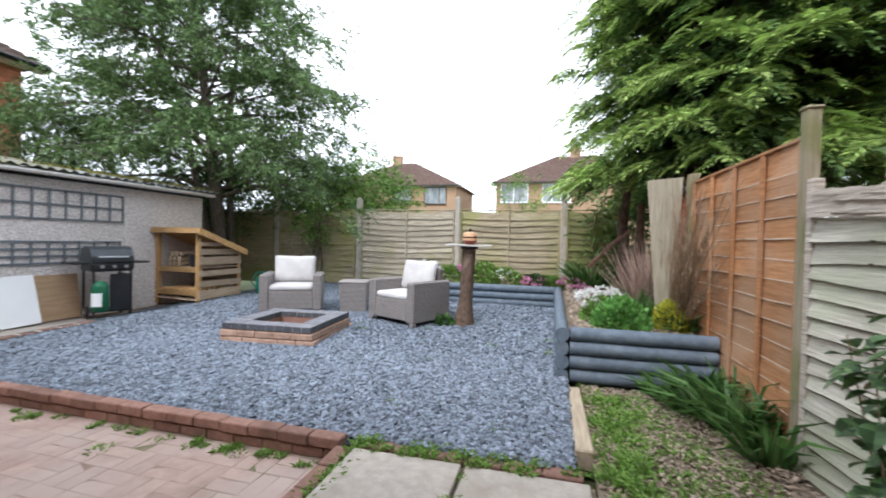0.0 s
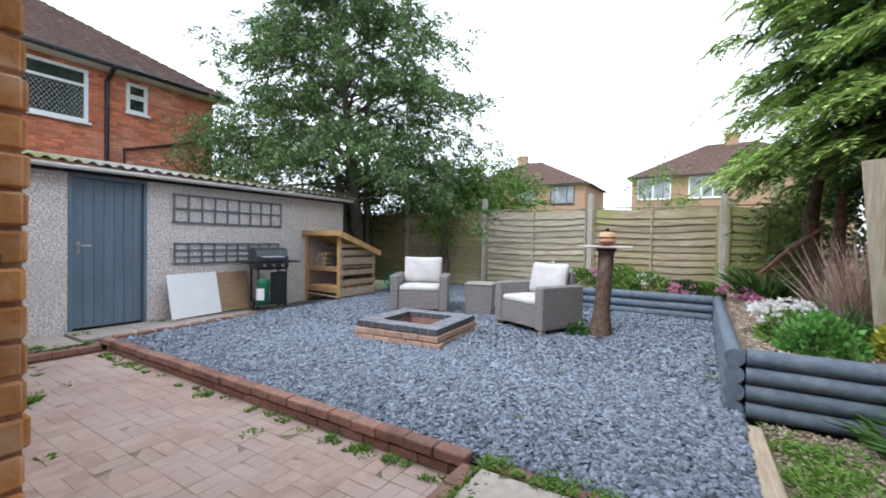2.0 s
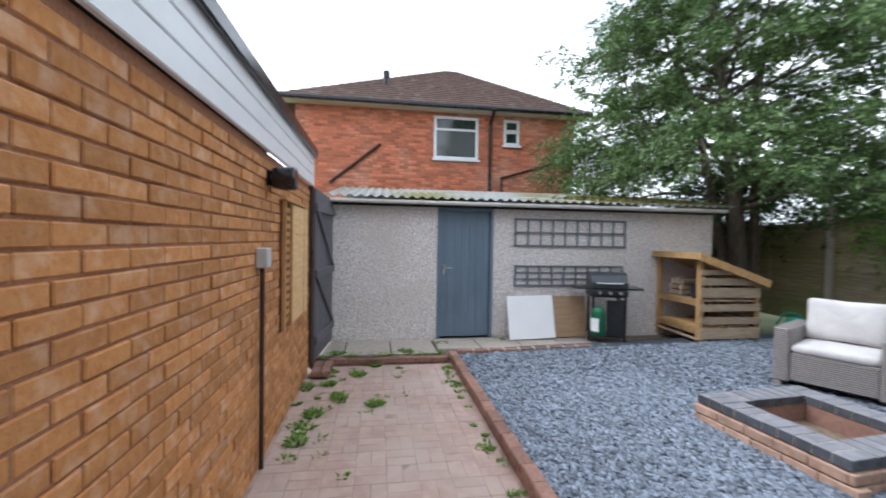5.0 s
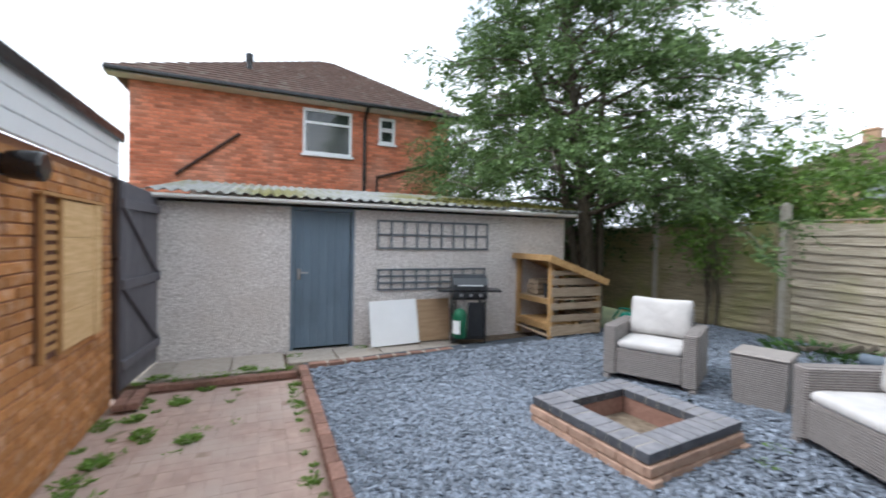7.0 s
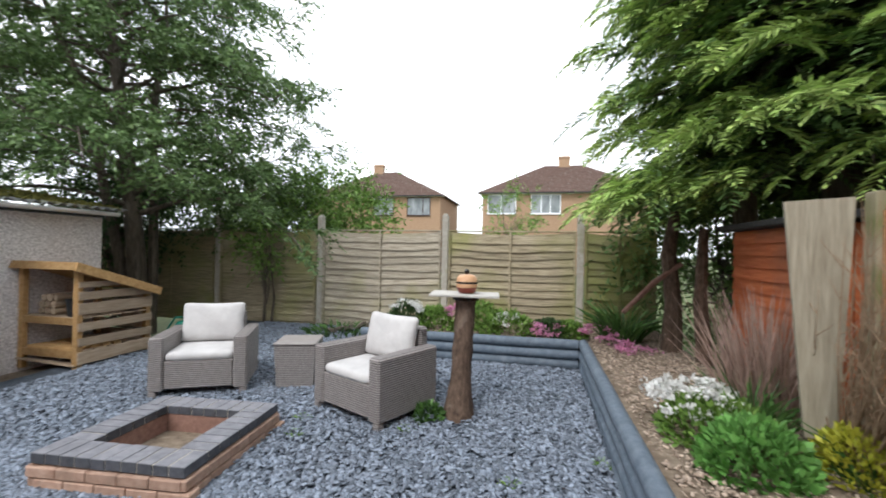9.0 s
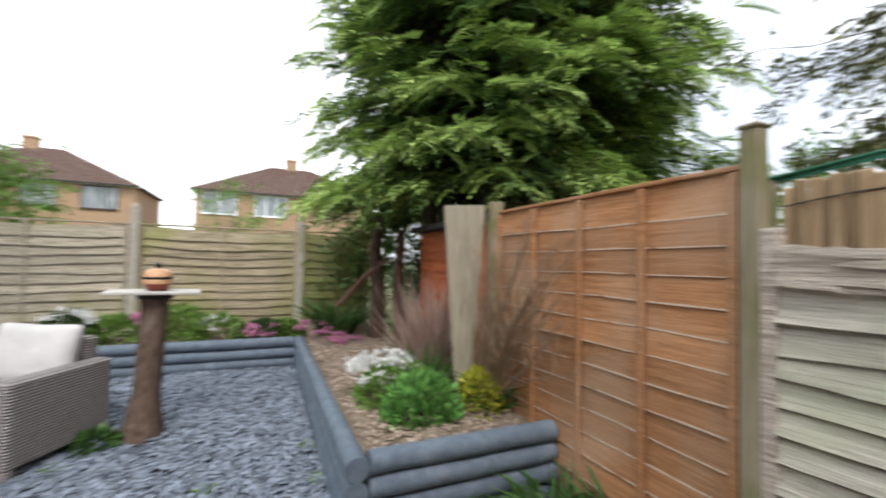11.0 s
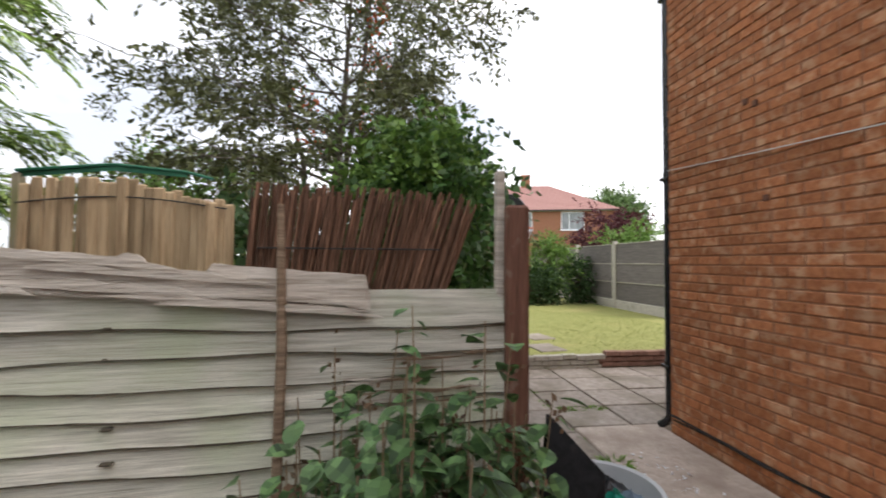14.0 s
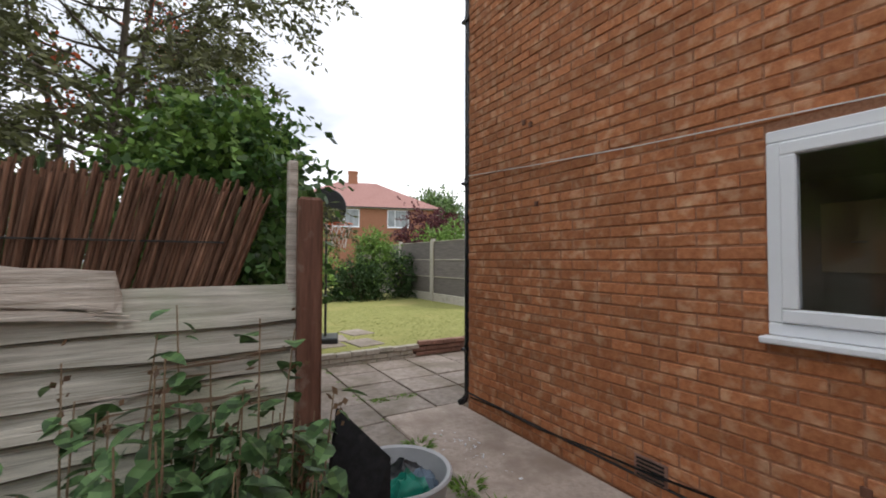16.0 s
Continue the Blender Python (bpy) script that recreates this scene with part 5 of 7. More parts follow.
part("cable", Mesh().tube([(4.48, 0.025, 0.14), (4.0, 0.03, 0.165), (3.5, 0.028, 0.16), (3.0, 0.03, 0.20), (2.6, 0.028, 0.215), (2.2, 0.03, 0.25), (1.6, 0.028, 0.27), (0.6, 0.028, 0.28)], 0.008, 6), m_black, dpc, smooth=True)
felt = thing("damp_course_felt", pose(0, HY, 0), "black damp-proof felt showing under the wall", "felt strip")
part("strip", Mesh().box(0.1, 4.54, -0.005, 0.016, 0.158, 0.167), m_roofing, felt)
vent = thing("air_brick", pose(2.56, HY + 0.01, 0.16), "terracotta air brick low in the wall", "air brick")
part("frame", Mesh().box(-0.11, 0.11, -0.005, 0.006, 0, 0.14, 0.003), m_kerb, vent)
for k in range(5):
    part("slot", Mesh().box(-0.09, 0.09, 0.007, 0.01, 0.015 + k * 0.025, 0.028 + k * 0.025), m_black, vent)

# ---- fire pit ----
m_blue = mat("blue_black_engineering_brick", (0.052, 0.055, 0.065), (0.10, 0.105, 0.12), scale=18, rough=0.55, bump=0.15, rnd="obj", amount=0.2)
m_buff = mat("buff_pink_brick", (0.33, 0.205, 0.15), (0.48, 0.33, 0.25), scale=16, rough=0.92, bump=0.35, stain=(0.22, 0.15, 0.11), stain_scale=4, rnd="obj", amount=0.15)
m_bluetop = mat("pale_grey_brick_top", (0.155, 0.155, 0.175), (0.25, 0.247, 0.265), scale=14, rough=0.7, bump=0.15, rnd="obj", amount=0.09)
pit = thing("fire_pit", pose(-1.92, 6.83, 0.06, 0, 0, 5), "square brick fire pit with blue-grey coping bricks", "fire pit")
cop = Mesh().box(-0.0515, 0.0515, -0.1075, 0.1075, 0, 0.066, 0.003).data("coping_brick")
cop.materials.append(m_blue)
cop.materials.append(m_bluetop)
# upward faces get the paler grey, sides and bevels stay blue-black
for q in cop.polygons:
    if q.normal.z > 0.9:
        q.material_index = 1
S = 0.54
for k in range(10):
    u = -S + 0.054 + k * 0.108
    for s in (-1, 1):
        part("coping_brick", cop, m_blue, pit, m=pose(u, s * (S - 0.1075), 0.142 + random.uniform(-0.002, 0.002), 0, 0, random.uniform(-0.7, 0.7)))
for k in range(6):
    u = -0.27 + k * 0.108
    for s in (-1, 1):
        part("coping_brick", cop, m_blue, pit, m=pose(s * (S - 0.1075), u, 0.142 + random.uniform(-0.002, 0.002), 0, 0, 90 + random.uniform(-0.7, 0.7)))
part("mortar_bed", Mesh().box(-0.535, 0.535, -0.535, -0.33, 0.143, 0.205).box(-0.535, 0.535, 0.33, 0.535, 0.143, 0.205).box(-0.535, -0.33, -0.33, 0.33, 0.143, 0.205).box(0.33, 0.535, -0.33, 0.33, 0.143, 0.205), m_conpost, pit)
st = Mesh().box(-0.106, 0.106, -0.05, 0.05, 0, 0.066, 0.006).data("brick")
for c in range(3):
    for k in range(5):
        u = -S + 0.108 + k * 0.2165 - (0.0 if c % 2 else 0.012)
        for s in (-1, 1):
            part("brick", st, m_buff, pit, m=pose(u + (0.05 if c % 2 else 0), s * (S - 0.03), 0.066 - c * 0.075, 0, 0, random.uniform(-0.5, 0.5)))
            part("brick", st, m_buff, pit, m=pose(s * (S - 0.03), u, 0.066 - c * 0.075, 0, 0, 90 + random.uniform(-0.5, 0.5)))
part("inner_lining", Mesh().box(-0.33, 0.33, -0.42, -0.33, -0.06, 0.14).box(-0.33, 0.33, 0.33, 0.42, -0.06, 0.14).box(-0.42, -0.33, -0.42, 0.42, -0.06, 0.14).box(0.33, 0.42, -0.42, 0.42, -0.06, 0.14), m_kerb, pit, "sooty brown brick lining")
part("ash", Mesh().box(-0.33, 0.33, -0.33, 0.33, -0.06, 0.0), m_soil, pit, "ash and soil in the pit")


# ---- rattan furniture ----
def rattan_mat(name, c1, c2):
    m = mat(name, c1, c2, scale=40, rough=0.6, bump=0, stretch=(1, 1, 0.6))
    n, l = m.node_tree.nodes, m.node_tree.links
    b = n["Principled BSDF"]
    geo = n.new("ShaderNodeNewGeometry")
    w1 = n.new("ShaderNodeTexWave")
    w1.bands_direction = "Z"
    w1.inputs["Scale"].default_value, w1.inputs["Distortion"].default_value = 16, 0.4
    w2 = n.new("ShaderNodeTexWave")
    w2.bands_direction = "DIAGONAL"
    w2.inputs["Scale"].default_value, w2.inputs["Distortion"].default_value = 4.5, 0.2
    mul = n.new("ShaderNodeMath")
    mul.operation = "MULTIPLY_ADD"
    mul.inputs[1].default_value = 0.35
    bp = n.new("ShaderNodeBump")
    bp.inputs["Strength"].default_value, bp.inputs["Distance"].default_value = 1.0, 0.006
    l.new(geo.outputs["Position"], w1.inputs["Vector"])
    l.new(geo.outputs["Position"], w2.inputs["Vector"])
    l.new(w2.outputs["Fac"], mul.inputs[0])
    l.new(w1.outputs["Fac"], mul.inputs[2])
    l.new(mul.outputs["Value"], bp.inputs["Height"])
    l.new(bp.outputs["Normal"], b.inputs["Normal"])
    gap = n.new("ShaderNodeMapRange")
    gap.inputs["From Min"].default_value, gap.inputs["From Max"].default_value = 0.0, 0.45
    gap.inputs["To Min"].default_value = 0.45
    l.new(w1.outputs["Fac"], gap.inputs["Value"])
    sc = n.new("ShaderNodeVectorMath")
    sc.operation = "SCALE"
    l.new(b.inputs["Base Color"].links[0].from_socket, sc.inputs[0])
    l.new(gap.outputs["Result"], sc.inputs["Scale"])
    l.new(sc.outputs["Vector"], b.inputs["Base Color"])
    return m


m_rattan = rattan_mat("taupe_woven_rattan", (0.24, 0.215, 0.207), (0.33, 0.30, 0.287))
m_cushion = mat("off_white_fabric", (0.47, 0.455, 0.45), (0.57, 0.555, 0.545), scale=5, rough=0.95, bump=0.25, detail=4)


def pillow(sx, sy, sz, m=None, puff=0.15, ear=0.0):
    """A plump cushion: rounded slab."""
    nu, nv = 28, 12
    v = []
    for j in range(nv + 1):
        ph = -math.pi / 2 + math.pi * j / nv
        for i in range(nu):
            th = 2 * math.pi * i / nu
            c, s = math.cos(th), math.sin(th)
            e = 0.2 if abs(ph) < 1.3 else 0.4
            x = math.copysign(abs(c) ** e, c) * abs(math.cos(ph)) ** puff * sx / 2
            y = math.copysign(abs(s) ** e, s) * abs(math.cos(ph)) ** puff * sy / 2
            z = math.copysign(abs(math.sin(ph)) ** 0.9, ph) * sz / 2
            if ear:
                u, w = 2 * x / sx, 2 * y / sy
                x *= 1 - ear * (1 - w * w)
                y *= 1 - ear * 1.3 * (1 - u * u)
                z *= 1 - 0.55 * (u * w) ** 2
                z += 0.010 * noise.noise((x * 6, y * 6, 4))
            z += 0.006 * noise.noise((x * 9, y * 9, sx))
            v.append((x, y, z))
    f = [(j * nu + i, j * nu + (i + 1) % nu, (j + 1) * nu + (i + 1) % nu, (j + 1) * nu + i) for j in range(nv) for i in range(nu)]
    return Mesh().add(v, f, m)


def armchair(m):
    """Woven armchair: origin under the middle of its front edge, facing -y."""
    c = thing("rattan_armchair", m, "taupe woven rattan armchair with off-white cushions", "armchair", "armchairs by the fire pit")
    W, D = 0.9, 0.78
    for s in (-1, 1):
        a, b = sorted((s * W / 2, s * (W / 2 - 0.135)))
        part("arm", Mesh().box(a, b, 0.0, D - 0.02, 0.06, 0.60, 0.018), m_rattan, c)
        for y in (0.005, D - 0.085):
            lo, hi = sorted((s * (W / 2 - 0.005), s * (W / 2 - 0.075)))
            part("leg", Mesh().box(lo, hi, y, y + 0.07, 0.0, 0.06, 0.006), m_rattan, c)
    part("front_panel", Mesh().box(-W / 2 + 0.137, W / 2 - 0.137, 0.012, 0.05, 0.08, 0.36, 0.012), m_rattan, c)
    part("seat", Mesh().box(-W / 2 + 0.137, W / 2 - 0.137, 0.052, D - 0.12, 0.30, 0.345, 0.006), m_rattan, c)
    part("backrest", Mesh().box(-W / 2 + 0.137, W / 2 - 0.137, D - 0.12, D, 0.08, 0.76, 0.02), m_rattan, c)
    part("seat_cushion", pillow(0.64, 0.66, 0.10, pose(0, 0.33, 0.395)), m_cushion, c, "off-white seat cushion", smooth=True)
    part("back_cushion", pillow(0.66, 0.45, 0.16, pose(0, D - 0.205, 0.655, 77, 0, 0), 0.3, 0.07), m_cushion, c, "off-white back cushion", smooth=True)
    return c


ch = armchair(pose(-2.60, 7.80, 0.09, 0, 0, 28))
copy_thing(ch, pose(-0.95, 7.66, 0.09, 0, 0, -26))
stool = thing("rattan_side_table", pose(-1.86, 8.43, 0.105, 0, 0, 18), "taupe woven cube side table with a smooth lid", "side table")
part("body", Mesh().add([(-0.19, -0.19, 0), (0.19, -0.19, 0), (0.19, 0.19, 0), (-0.19, 0.19, 0), (-0.215, -0.215, 0.455), (0.215, -0.215, 0.455), (0.215, 0.215, 0.455), (-0.215, 0.215, 0.455)],
                        [(3, 2, 1, 0), (0, 1, 5, 4), (1, 2, 6, 5), (2, 3, 7, 6), (3, 0, 4, 7), (4, 5, 6, 7)]), m_rattan, stool)
part("lid", Mesh().box(-0.225, 0.225, -0.225, 0.225, 0.456, 0.485, 0.012), mat("taupe_plastic_lid", (0.26, 0.235, 0.22), (0.32, 0.29, 0.275), scale=12, rough=0.5, bump=0.05), stool)

# ---- tree-stump table ----
tt = thing("tree_trunk_table", pose(0.03, 7.98, 0.085), "table made of a leaning bark trunk and a thin board", "table")
m_trunkbark = mat("rough_brown_bark", (0.055, 0.036, 0.026), (0.17, 0.115, 0.083), scale=22, stretch=(1.5, 1.5, 0.6), rough=0.95, bump=1.0, stain=(0.22, 0.17, 0.13), stain_at=(0.6, 0.75), stain_scale=6)
tr = Mesh()
rings, n_ = [], 20
v = []
for j in range(17):
    h = j / 16
    r = 0.148 - 0.055 * min(h * 3, 1) + 0.012 * noise.noise((j * 0.6, 3, 1)) + (0.012 if j == 16 else 0)
    for i in range(n_):
        a = 2 * math.pi * i / n_
        rr = r * (1 + 0.07 * noise.noise((math.cos(a) * 1.8, math.sin(a) * 1.8, h * 5)))
        v.append((math.cos(a) * rr + 0.03 * h, math.sin(a) * rr + 0.11 * h, h * 1.06))
tr.add(v, [(j * n_ + i, j * n_ + (i + 1) % n_, (j + 1) * n_ + (i + 1) % n_, (j + 1) * n_ + i) for j in range(16) for i in range(n_)] + [tuple(16 * n_ + i for i in range(n_))])
part("trunk", tr, m_trunkbark, tt, smooth=True)
part("collar", Mesh().tube([(0.03, 0.11, 1.062), (0.03, 0.11, 1.10)], 0.125, 18), m_black, tt, "dark band under the board", smooth=True)
part("top", Mesh().box(-0.29, 0.34, -0.06, 0.28, 1.101, 1.122, 0.004), mat("pale_grey_board", (0.40, 0.38, 0.35), (0.52, 0.50, 0.46), scale=12, stretch=(0.3, 2, 2), rough=0.85, bump=0.2), tt, m=pose(0, 0, 0, 1, 0.5, 6))
lan = thing("barrel_pot", pose(0.07, 8.08, 1.21), "small round wooden pot with dark bands and a knob", "pot")
lan.scale = (0.88, 0.88, 0.9)
m_potwood = mat("varnished_wood", (0.50, 0.27, 0.14), (0.66, 0.42, 0.25), scale=12, rough=0.4, bump=0.05)
m_potred = mat("dark_red_glaze", (0.16, 0.035, 0.025), (0.24, 0.06, 0.04), scale=12, rough=0.3, bump=0.02)
part("base", Mesh().lathe([(0.07, 0.0), (0.095, 0.02), (0.105, 0.05), (0.108, 0.06)], 20), m_potred, lan, smooth=True)
part("belly", Mesh().lathe([(0.108, 0.061), (0.115, 0.09), (0.112, 0.10)], 20), m_potwood, lan, smooth=True)
part("band", Mesh().lathe([(0.115, 0.101), (0.118, 0.11), (0.115, 0.12)], 20), m_black, lan, smooth=True)
part("lid", Mesh().lathe([(0.112, 0.121), (0.105, 0.16), (0.08, 0.185), (0.03, 0.195)], 20), m_potwood, lan, smooth=True)
part("knob", Mesh().lathe([(0.015, 0.196), (0.026, 0.215), (0.026, 0.235), (0.01, 0.25)], 12), m_black, lan, smooth=True)

# ---- gas barbecue ----
m_bbq = mat("black_enamel", (0.012, 0.013, 0.015), (0.025, 0.027, 0.03), scale=8, rough=0.3, bump=0.03, spec=0.5)
m_hood = mat("dark_grey_enamel_hood", (0.03, 0.036, 0.042), (0.05, 0.057, 0.065), scale=8, rough=0.28, bump=0.03, spec=0.5)
bq = thing("gas_barbecue", pose(-5.16, 7.02, 0.03, 0, 0, 72), "black gas barbecue trolley with a closed hood", "barbecue")
bq.scale = (0.90, 1.0, 0.96)
for sx in (-0.25, 0.25):
    for sy in (-0.19, 0.19):
        part("leg", Mesh().box(sx - 0.015, sx + 0.015, sy - 0.015, sy + 0.015, 0.04, 0.80, 0.004), m_bbq, bq)
part("cabinet", Mesh().box(-0.04, 0.23, -0.205, -0.185, 0.12, 0.66, 0.006).box(0.205, 0.235, -0.18, 0.18, 0.12, 0.66, 0.004), m_bbq, bq)
part("base_shelf", Mesh().box(-0.27, 0.27, -0.2, 0.2, 0.09, 0.115, 0.006), m_bbq, bq)
part("firebox", Mesh().box(-0.29, 0.29, -0.2, 0.21, 0.70, 0.84, 0.02), m_bbq, bq)
cpn = part("control_panel", Mesh().box(-0.28, 0.28, -0.235, -0.202, 0.73, 0.82, 0.008), m_bbq, bq, "black control panel")
for k in range(3):
    part("knob", Mesh().lathe([(0.026, 0), (0.026, 0.02), (0.018, 0.034)], 12, pose(-0.16 + k * 0.16, -0.236, 0.775, 90, 0, 0)), m_steel, cpn, smooth=True)
for s in (-1, 1):
    a, b_ = sorted((s * 0.29, s * 0.53))
    part("side_shelf", Mesh().box(a, b_, -0.18, 0.2, 0.815, 0.845, 0.008), m_bbq, bq)
hd = Mesh()
prof = [(-0.21, 0.845), (-0.205, 0.93), (-0.15, 1.03), (-0.05, 1.075), (0.08, 1.075), (0.17, 1.03), (0.21, 0.95), (0.215, 0.845)]
v = [(x, y, z) for x in (-0.285, 0.285) for y, z in prof]
k = len(prof)
hd.add(v, [(i, i + 1, k + i + 1, k + i) for i in range(k - 1)] + [tuple(range(k)), tuple(range(k, 2 * k))[::-1]])
hood = part("hood", hd, m_hood, bq, "dark grey hood")
part("handle", Mesh().tube([(-0.2, -0.19, 0.92), (-0.2, -0.245, 0.92), (0.2, -0.245, 0.92), (0.2, -0.19, 0.92)], 0.011, 8), m_steel, hood, smooth=True)
for s in (-1,):
    wl_ = part("wheel", Mesh().lathe([(0.03, -0.02), (0.085, -0.02), (0.09, 0.0), (0.085, 0.02), (0.03, 0.02)], 18, pose(s * 0.285, 0.0, 0.09, 0, 90, 0)), m_bbq, bq, smooth=True)
    part("hub", Mesh().lathe([(0.028, -0.024), (0.028, 0.024)], 12, pose(s * 0.285, 0.0, 0.09, 0, 90, 0)), m_greybox, wl_, smooth=True)
for sy in (-0.17, 0.17):
    part("foot", Mesh().box(0.23, 0.27, sy - 0.02, sy + 0.02, 0.0, 0.085, 0.005), m_bbq, bq)
gb = thing("gas_bottle", pose(-5.03, 6.82, 0.14), "small green gas bottle with a white label", "gas bottle")
gb.scale = (1.2, 1.2, 1.2)
m_gasgreen = mat("green_gas_bottle_paint", (0.012, 0.11, 0.055), (0.02, 0.15, 0.075), scale=8, rough=0.45, bump=0.05)
part("body", Mesh().lathe([(0.07, 0), (0.085, 0.02), (0.085, 0.28), (0.07, 0.33), (0.03, 0.36)], 20), m_gasgreen, gb, smooth=True)
part("valve", Mesh().lathe([(0.02, 0.361), (0.02, 0.41)], 10), m_steel, gb)
lb = Mesh()
for i in range(9):
    a = -1.2 - 1.6 + 1.6 * i / 8 + 0.8
    lb.v += [(0.0865 * math.cos(a), 0.0865 * math.sin(a), 0.06), (0.0865 * math.cos(a), 0.0865 * math.sin(a), 0.22)]
lb.f += [(2 * i, 2 * i + 2, 2 * i + 3, 2 * i + 1) for i in range(8)]
part("label", lb, m_whiteboard, gb, "white label", smooth=True)

# ---- pallet-wood log store ----
m_pallet = mat("golden_pallet_wood", (0.33, 0.185, 0.07), (0.52, 0.33, 0.15), scale=12, stretch=(2, 2, 2), rough=0.75, bump=0.3, rnd="obj", amount=0.25)
m_palletg = mat("grey_pallet_wood", (0.30, 0.22, 0.15), (0.46, 0.36, 0.26), scale=12, stretch=(2, 0.4, 3), rough=0.85, bump=0.3, rnd="obj", amount=0.2)
ls = thing("log_store", pose(-4.66, 8.17, 0.04), "open golden pallet-wood log store with a sloping roof", "log store")
for x, y, h in ((-0.91, 0.03, 1.24), (-0.04, 0.03, 1.24), (-0.91, 0.94, 0.93), (-0.04, 0.94, 0.93)):
    part("post", Mesh().box(x - 0.035, x + 0.035, y - 0.035, y + 0.035, 0, h, 0.004), m_pallet, ls)
rt = math.degrees(math.atan2(-0.31, 0.92))
part("roof", Mesh().box(-1.02, 0.08, -0.08, 1.12, 0.0, 0.025, 0.004), m_pallet, ls, m=pose(0, 0, 1.285, rt, 0, 0))
part("roof_edge", Mesh().box(-1.02, 0.08, -0.1, -0.081, -0.07, 0.03, 0.004), m_pallet, ls, m=pose(0, 0, 1.285, rt, 0, 0))
part("roof_side", Mesh().box(0.081, 0.105, -0.1, 1.12, -0.08, 0.03, 0.004), m_pallet, ls, m=pose(0, 0, 1.285, rt, 0, 0))
for z, h in ((0.10, 0.15), (0.32, 0.1), (0.50, 0.1), (0.70, 0.14), (0.88, 0.1)):
    part("side_slat", Mesh().box(-0.002, 0.018, 0.0, 0.98, z, z + h, 0.003), m_palletg, ls, m=pose(0, 0, 0, random.uniform(-0.6, 0.6), 0, 0))
part("side_slat", Mesh().box(-0.002, 0.018, 0.0, 0.5, 1.03, 1.1, 0.003), m_palletg, ls)
for z in (0.24, 0.64):
    for k in range(5):
        part("shelf_board", Mesh().box(-0.94, -0.01, 0.02 + k * 0.19, 0.02 + k * 0.19 + 0.16, z, z + 0.02, 0.003), m_palletg, ls)
    part("shelf_rail", Mesh().box(-0.94, -0.01, 0.0, 0.02, z - 0.07, z + 0.02, 0.003), m_pallet, ls)
for k in range(6):
    part("back_slat", Mesh().box(-0.94, -0.01, 0.98, 0.995, 0.1 + k * 0.14, 0.1 + k * 0.14 + 0.11, 0.003), m_palletg, ls)
for k in range(3):
    part("base_board", Mesh().box(-1.0 + 0.05 * k, -0.02, -0.03 + k * 0.1, 0.05 + k * 0.1, 0.08 + 0.05 * k, 0.1 + 0.05 * k, 0.003), m_palletg, ls, m=pose(0, 0, 0, 0, 2, 0))
for k in range(9):
    g = thing("firewood_log", pose(-5.39 + (k % 3) * 0.1 + 0.04 * (k // 6), 8.27, 0.75 + (k // 3) * 0.085, 0, 0, random.uniform(-4, 4)), "split firewood log stacked on the store shelf", "firewood", "firewood in the store")
    part("wood", Mesh().tube([(0, 0, 0), (0, 0.3, 0)], 0.045 * random.uniform(0.85, 1.1), 6), m_palletg, g)
for k in range(5):
    g = thing("offcut_plank", pose(-5.11 + k * 0.02, 8.23 + 0.11 * k, 0.32, 0, 0, 90 + random.uniform(-3, 3)), "pale timber offcut lying in the log store", "timber", "timber offcuts in the store")
    part("plank", Mesh().box(-0.05, 0.05, -0.36, 0.36, -0.02, 0.015, 0.003), m_pallet, g)
bk = thing("black_bucket", pose(-4.88, 8.30, 0.70), "small black bucket on the log store shelf", "bucket")
part("body", Mesh().lathe([(0.07, 0), (0.095, 0.2), (0.1, 0.2), (0.1, 0.215), (0.085, 0.21), (0.065, 0.02)], 16), m_bbq, bk, smooth=True)
wc = thing("green_watering_can", pose(-4.33, 9.4, 0.135, 0, 0, 30), "teal green plastic watering can beside the log store", "watering can")
m_teal = mat("teal_plastic", (0.0, 0.14, 0.095), (0.005, 0.19, 0.13), scale=6, rough=0.45, bump=0.05)
part("body", Mesh().lathe([(0.13, 0), (0.14, 0.02), (0.13, 0.30), (0.09, 0.36), (0.05, 0.37)], 18), m_teal, wc, smooth=True)
part("spout", Mesh().tube([(0.11, 0, 0.08), (0.25, 0, 0.25), (0.36, 0, 0.42)], [0.03, 0.022, 0.018], 10), m_teal, wc, smooth=True)
part("handle", Mesh().tube([(-0.12, 0, 0.1), (-0.22, 0, 0.25), (-0.12, 0, 0.42), (0.02, 0, 0.42), (0.06, 0, 0.35)], 0.014, 8), m_teal, wc, smooth=True)

# ---- trug and bag by the corner ----
trug = thing("garden_trug", pose(2.86, 2.67, 0.02), "grey plastic trug filled with rags and rubbish", "tub")
part("tub", Mesh().lathe([(0.19, 0.0), (0.255, 0.455), (0.27, 0.46), (0.273, 0.472), (0.265, 0.482), (0.247, 0.475), (0.18, 0.03)], 36), m_greybox, trug, smooth=True)
def crumple(n, r, h, seed):
    v = []
    for j in range(n + 1):
        for i in range(n):
            a, q = 2 * math.pi * i / n, j / n
            rr = r * math.cos(q * math.pi / 2) ** 0.6 * (1 + 0.45 * noise.noise((math.cos(a) * 2.2 + seed, math.sin(a) * 2.2, q * 3)))
            v.append((math.cos(a) * rr, math.sin(a) * rr, h * q * (1 + 0.5 * noise.noise((a, q * 4, seed)))))
    return Mesh().add(v, [(j * n + i, j * n + (i + 1) % n, (j + 1) * n + (i + 1) % n, (j + 1) * n + i) for j in range(n) for i in range(n)])
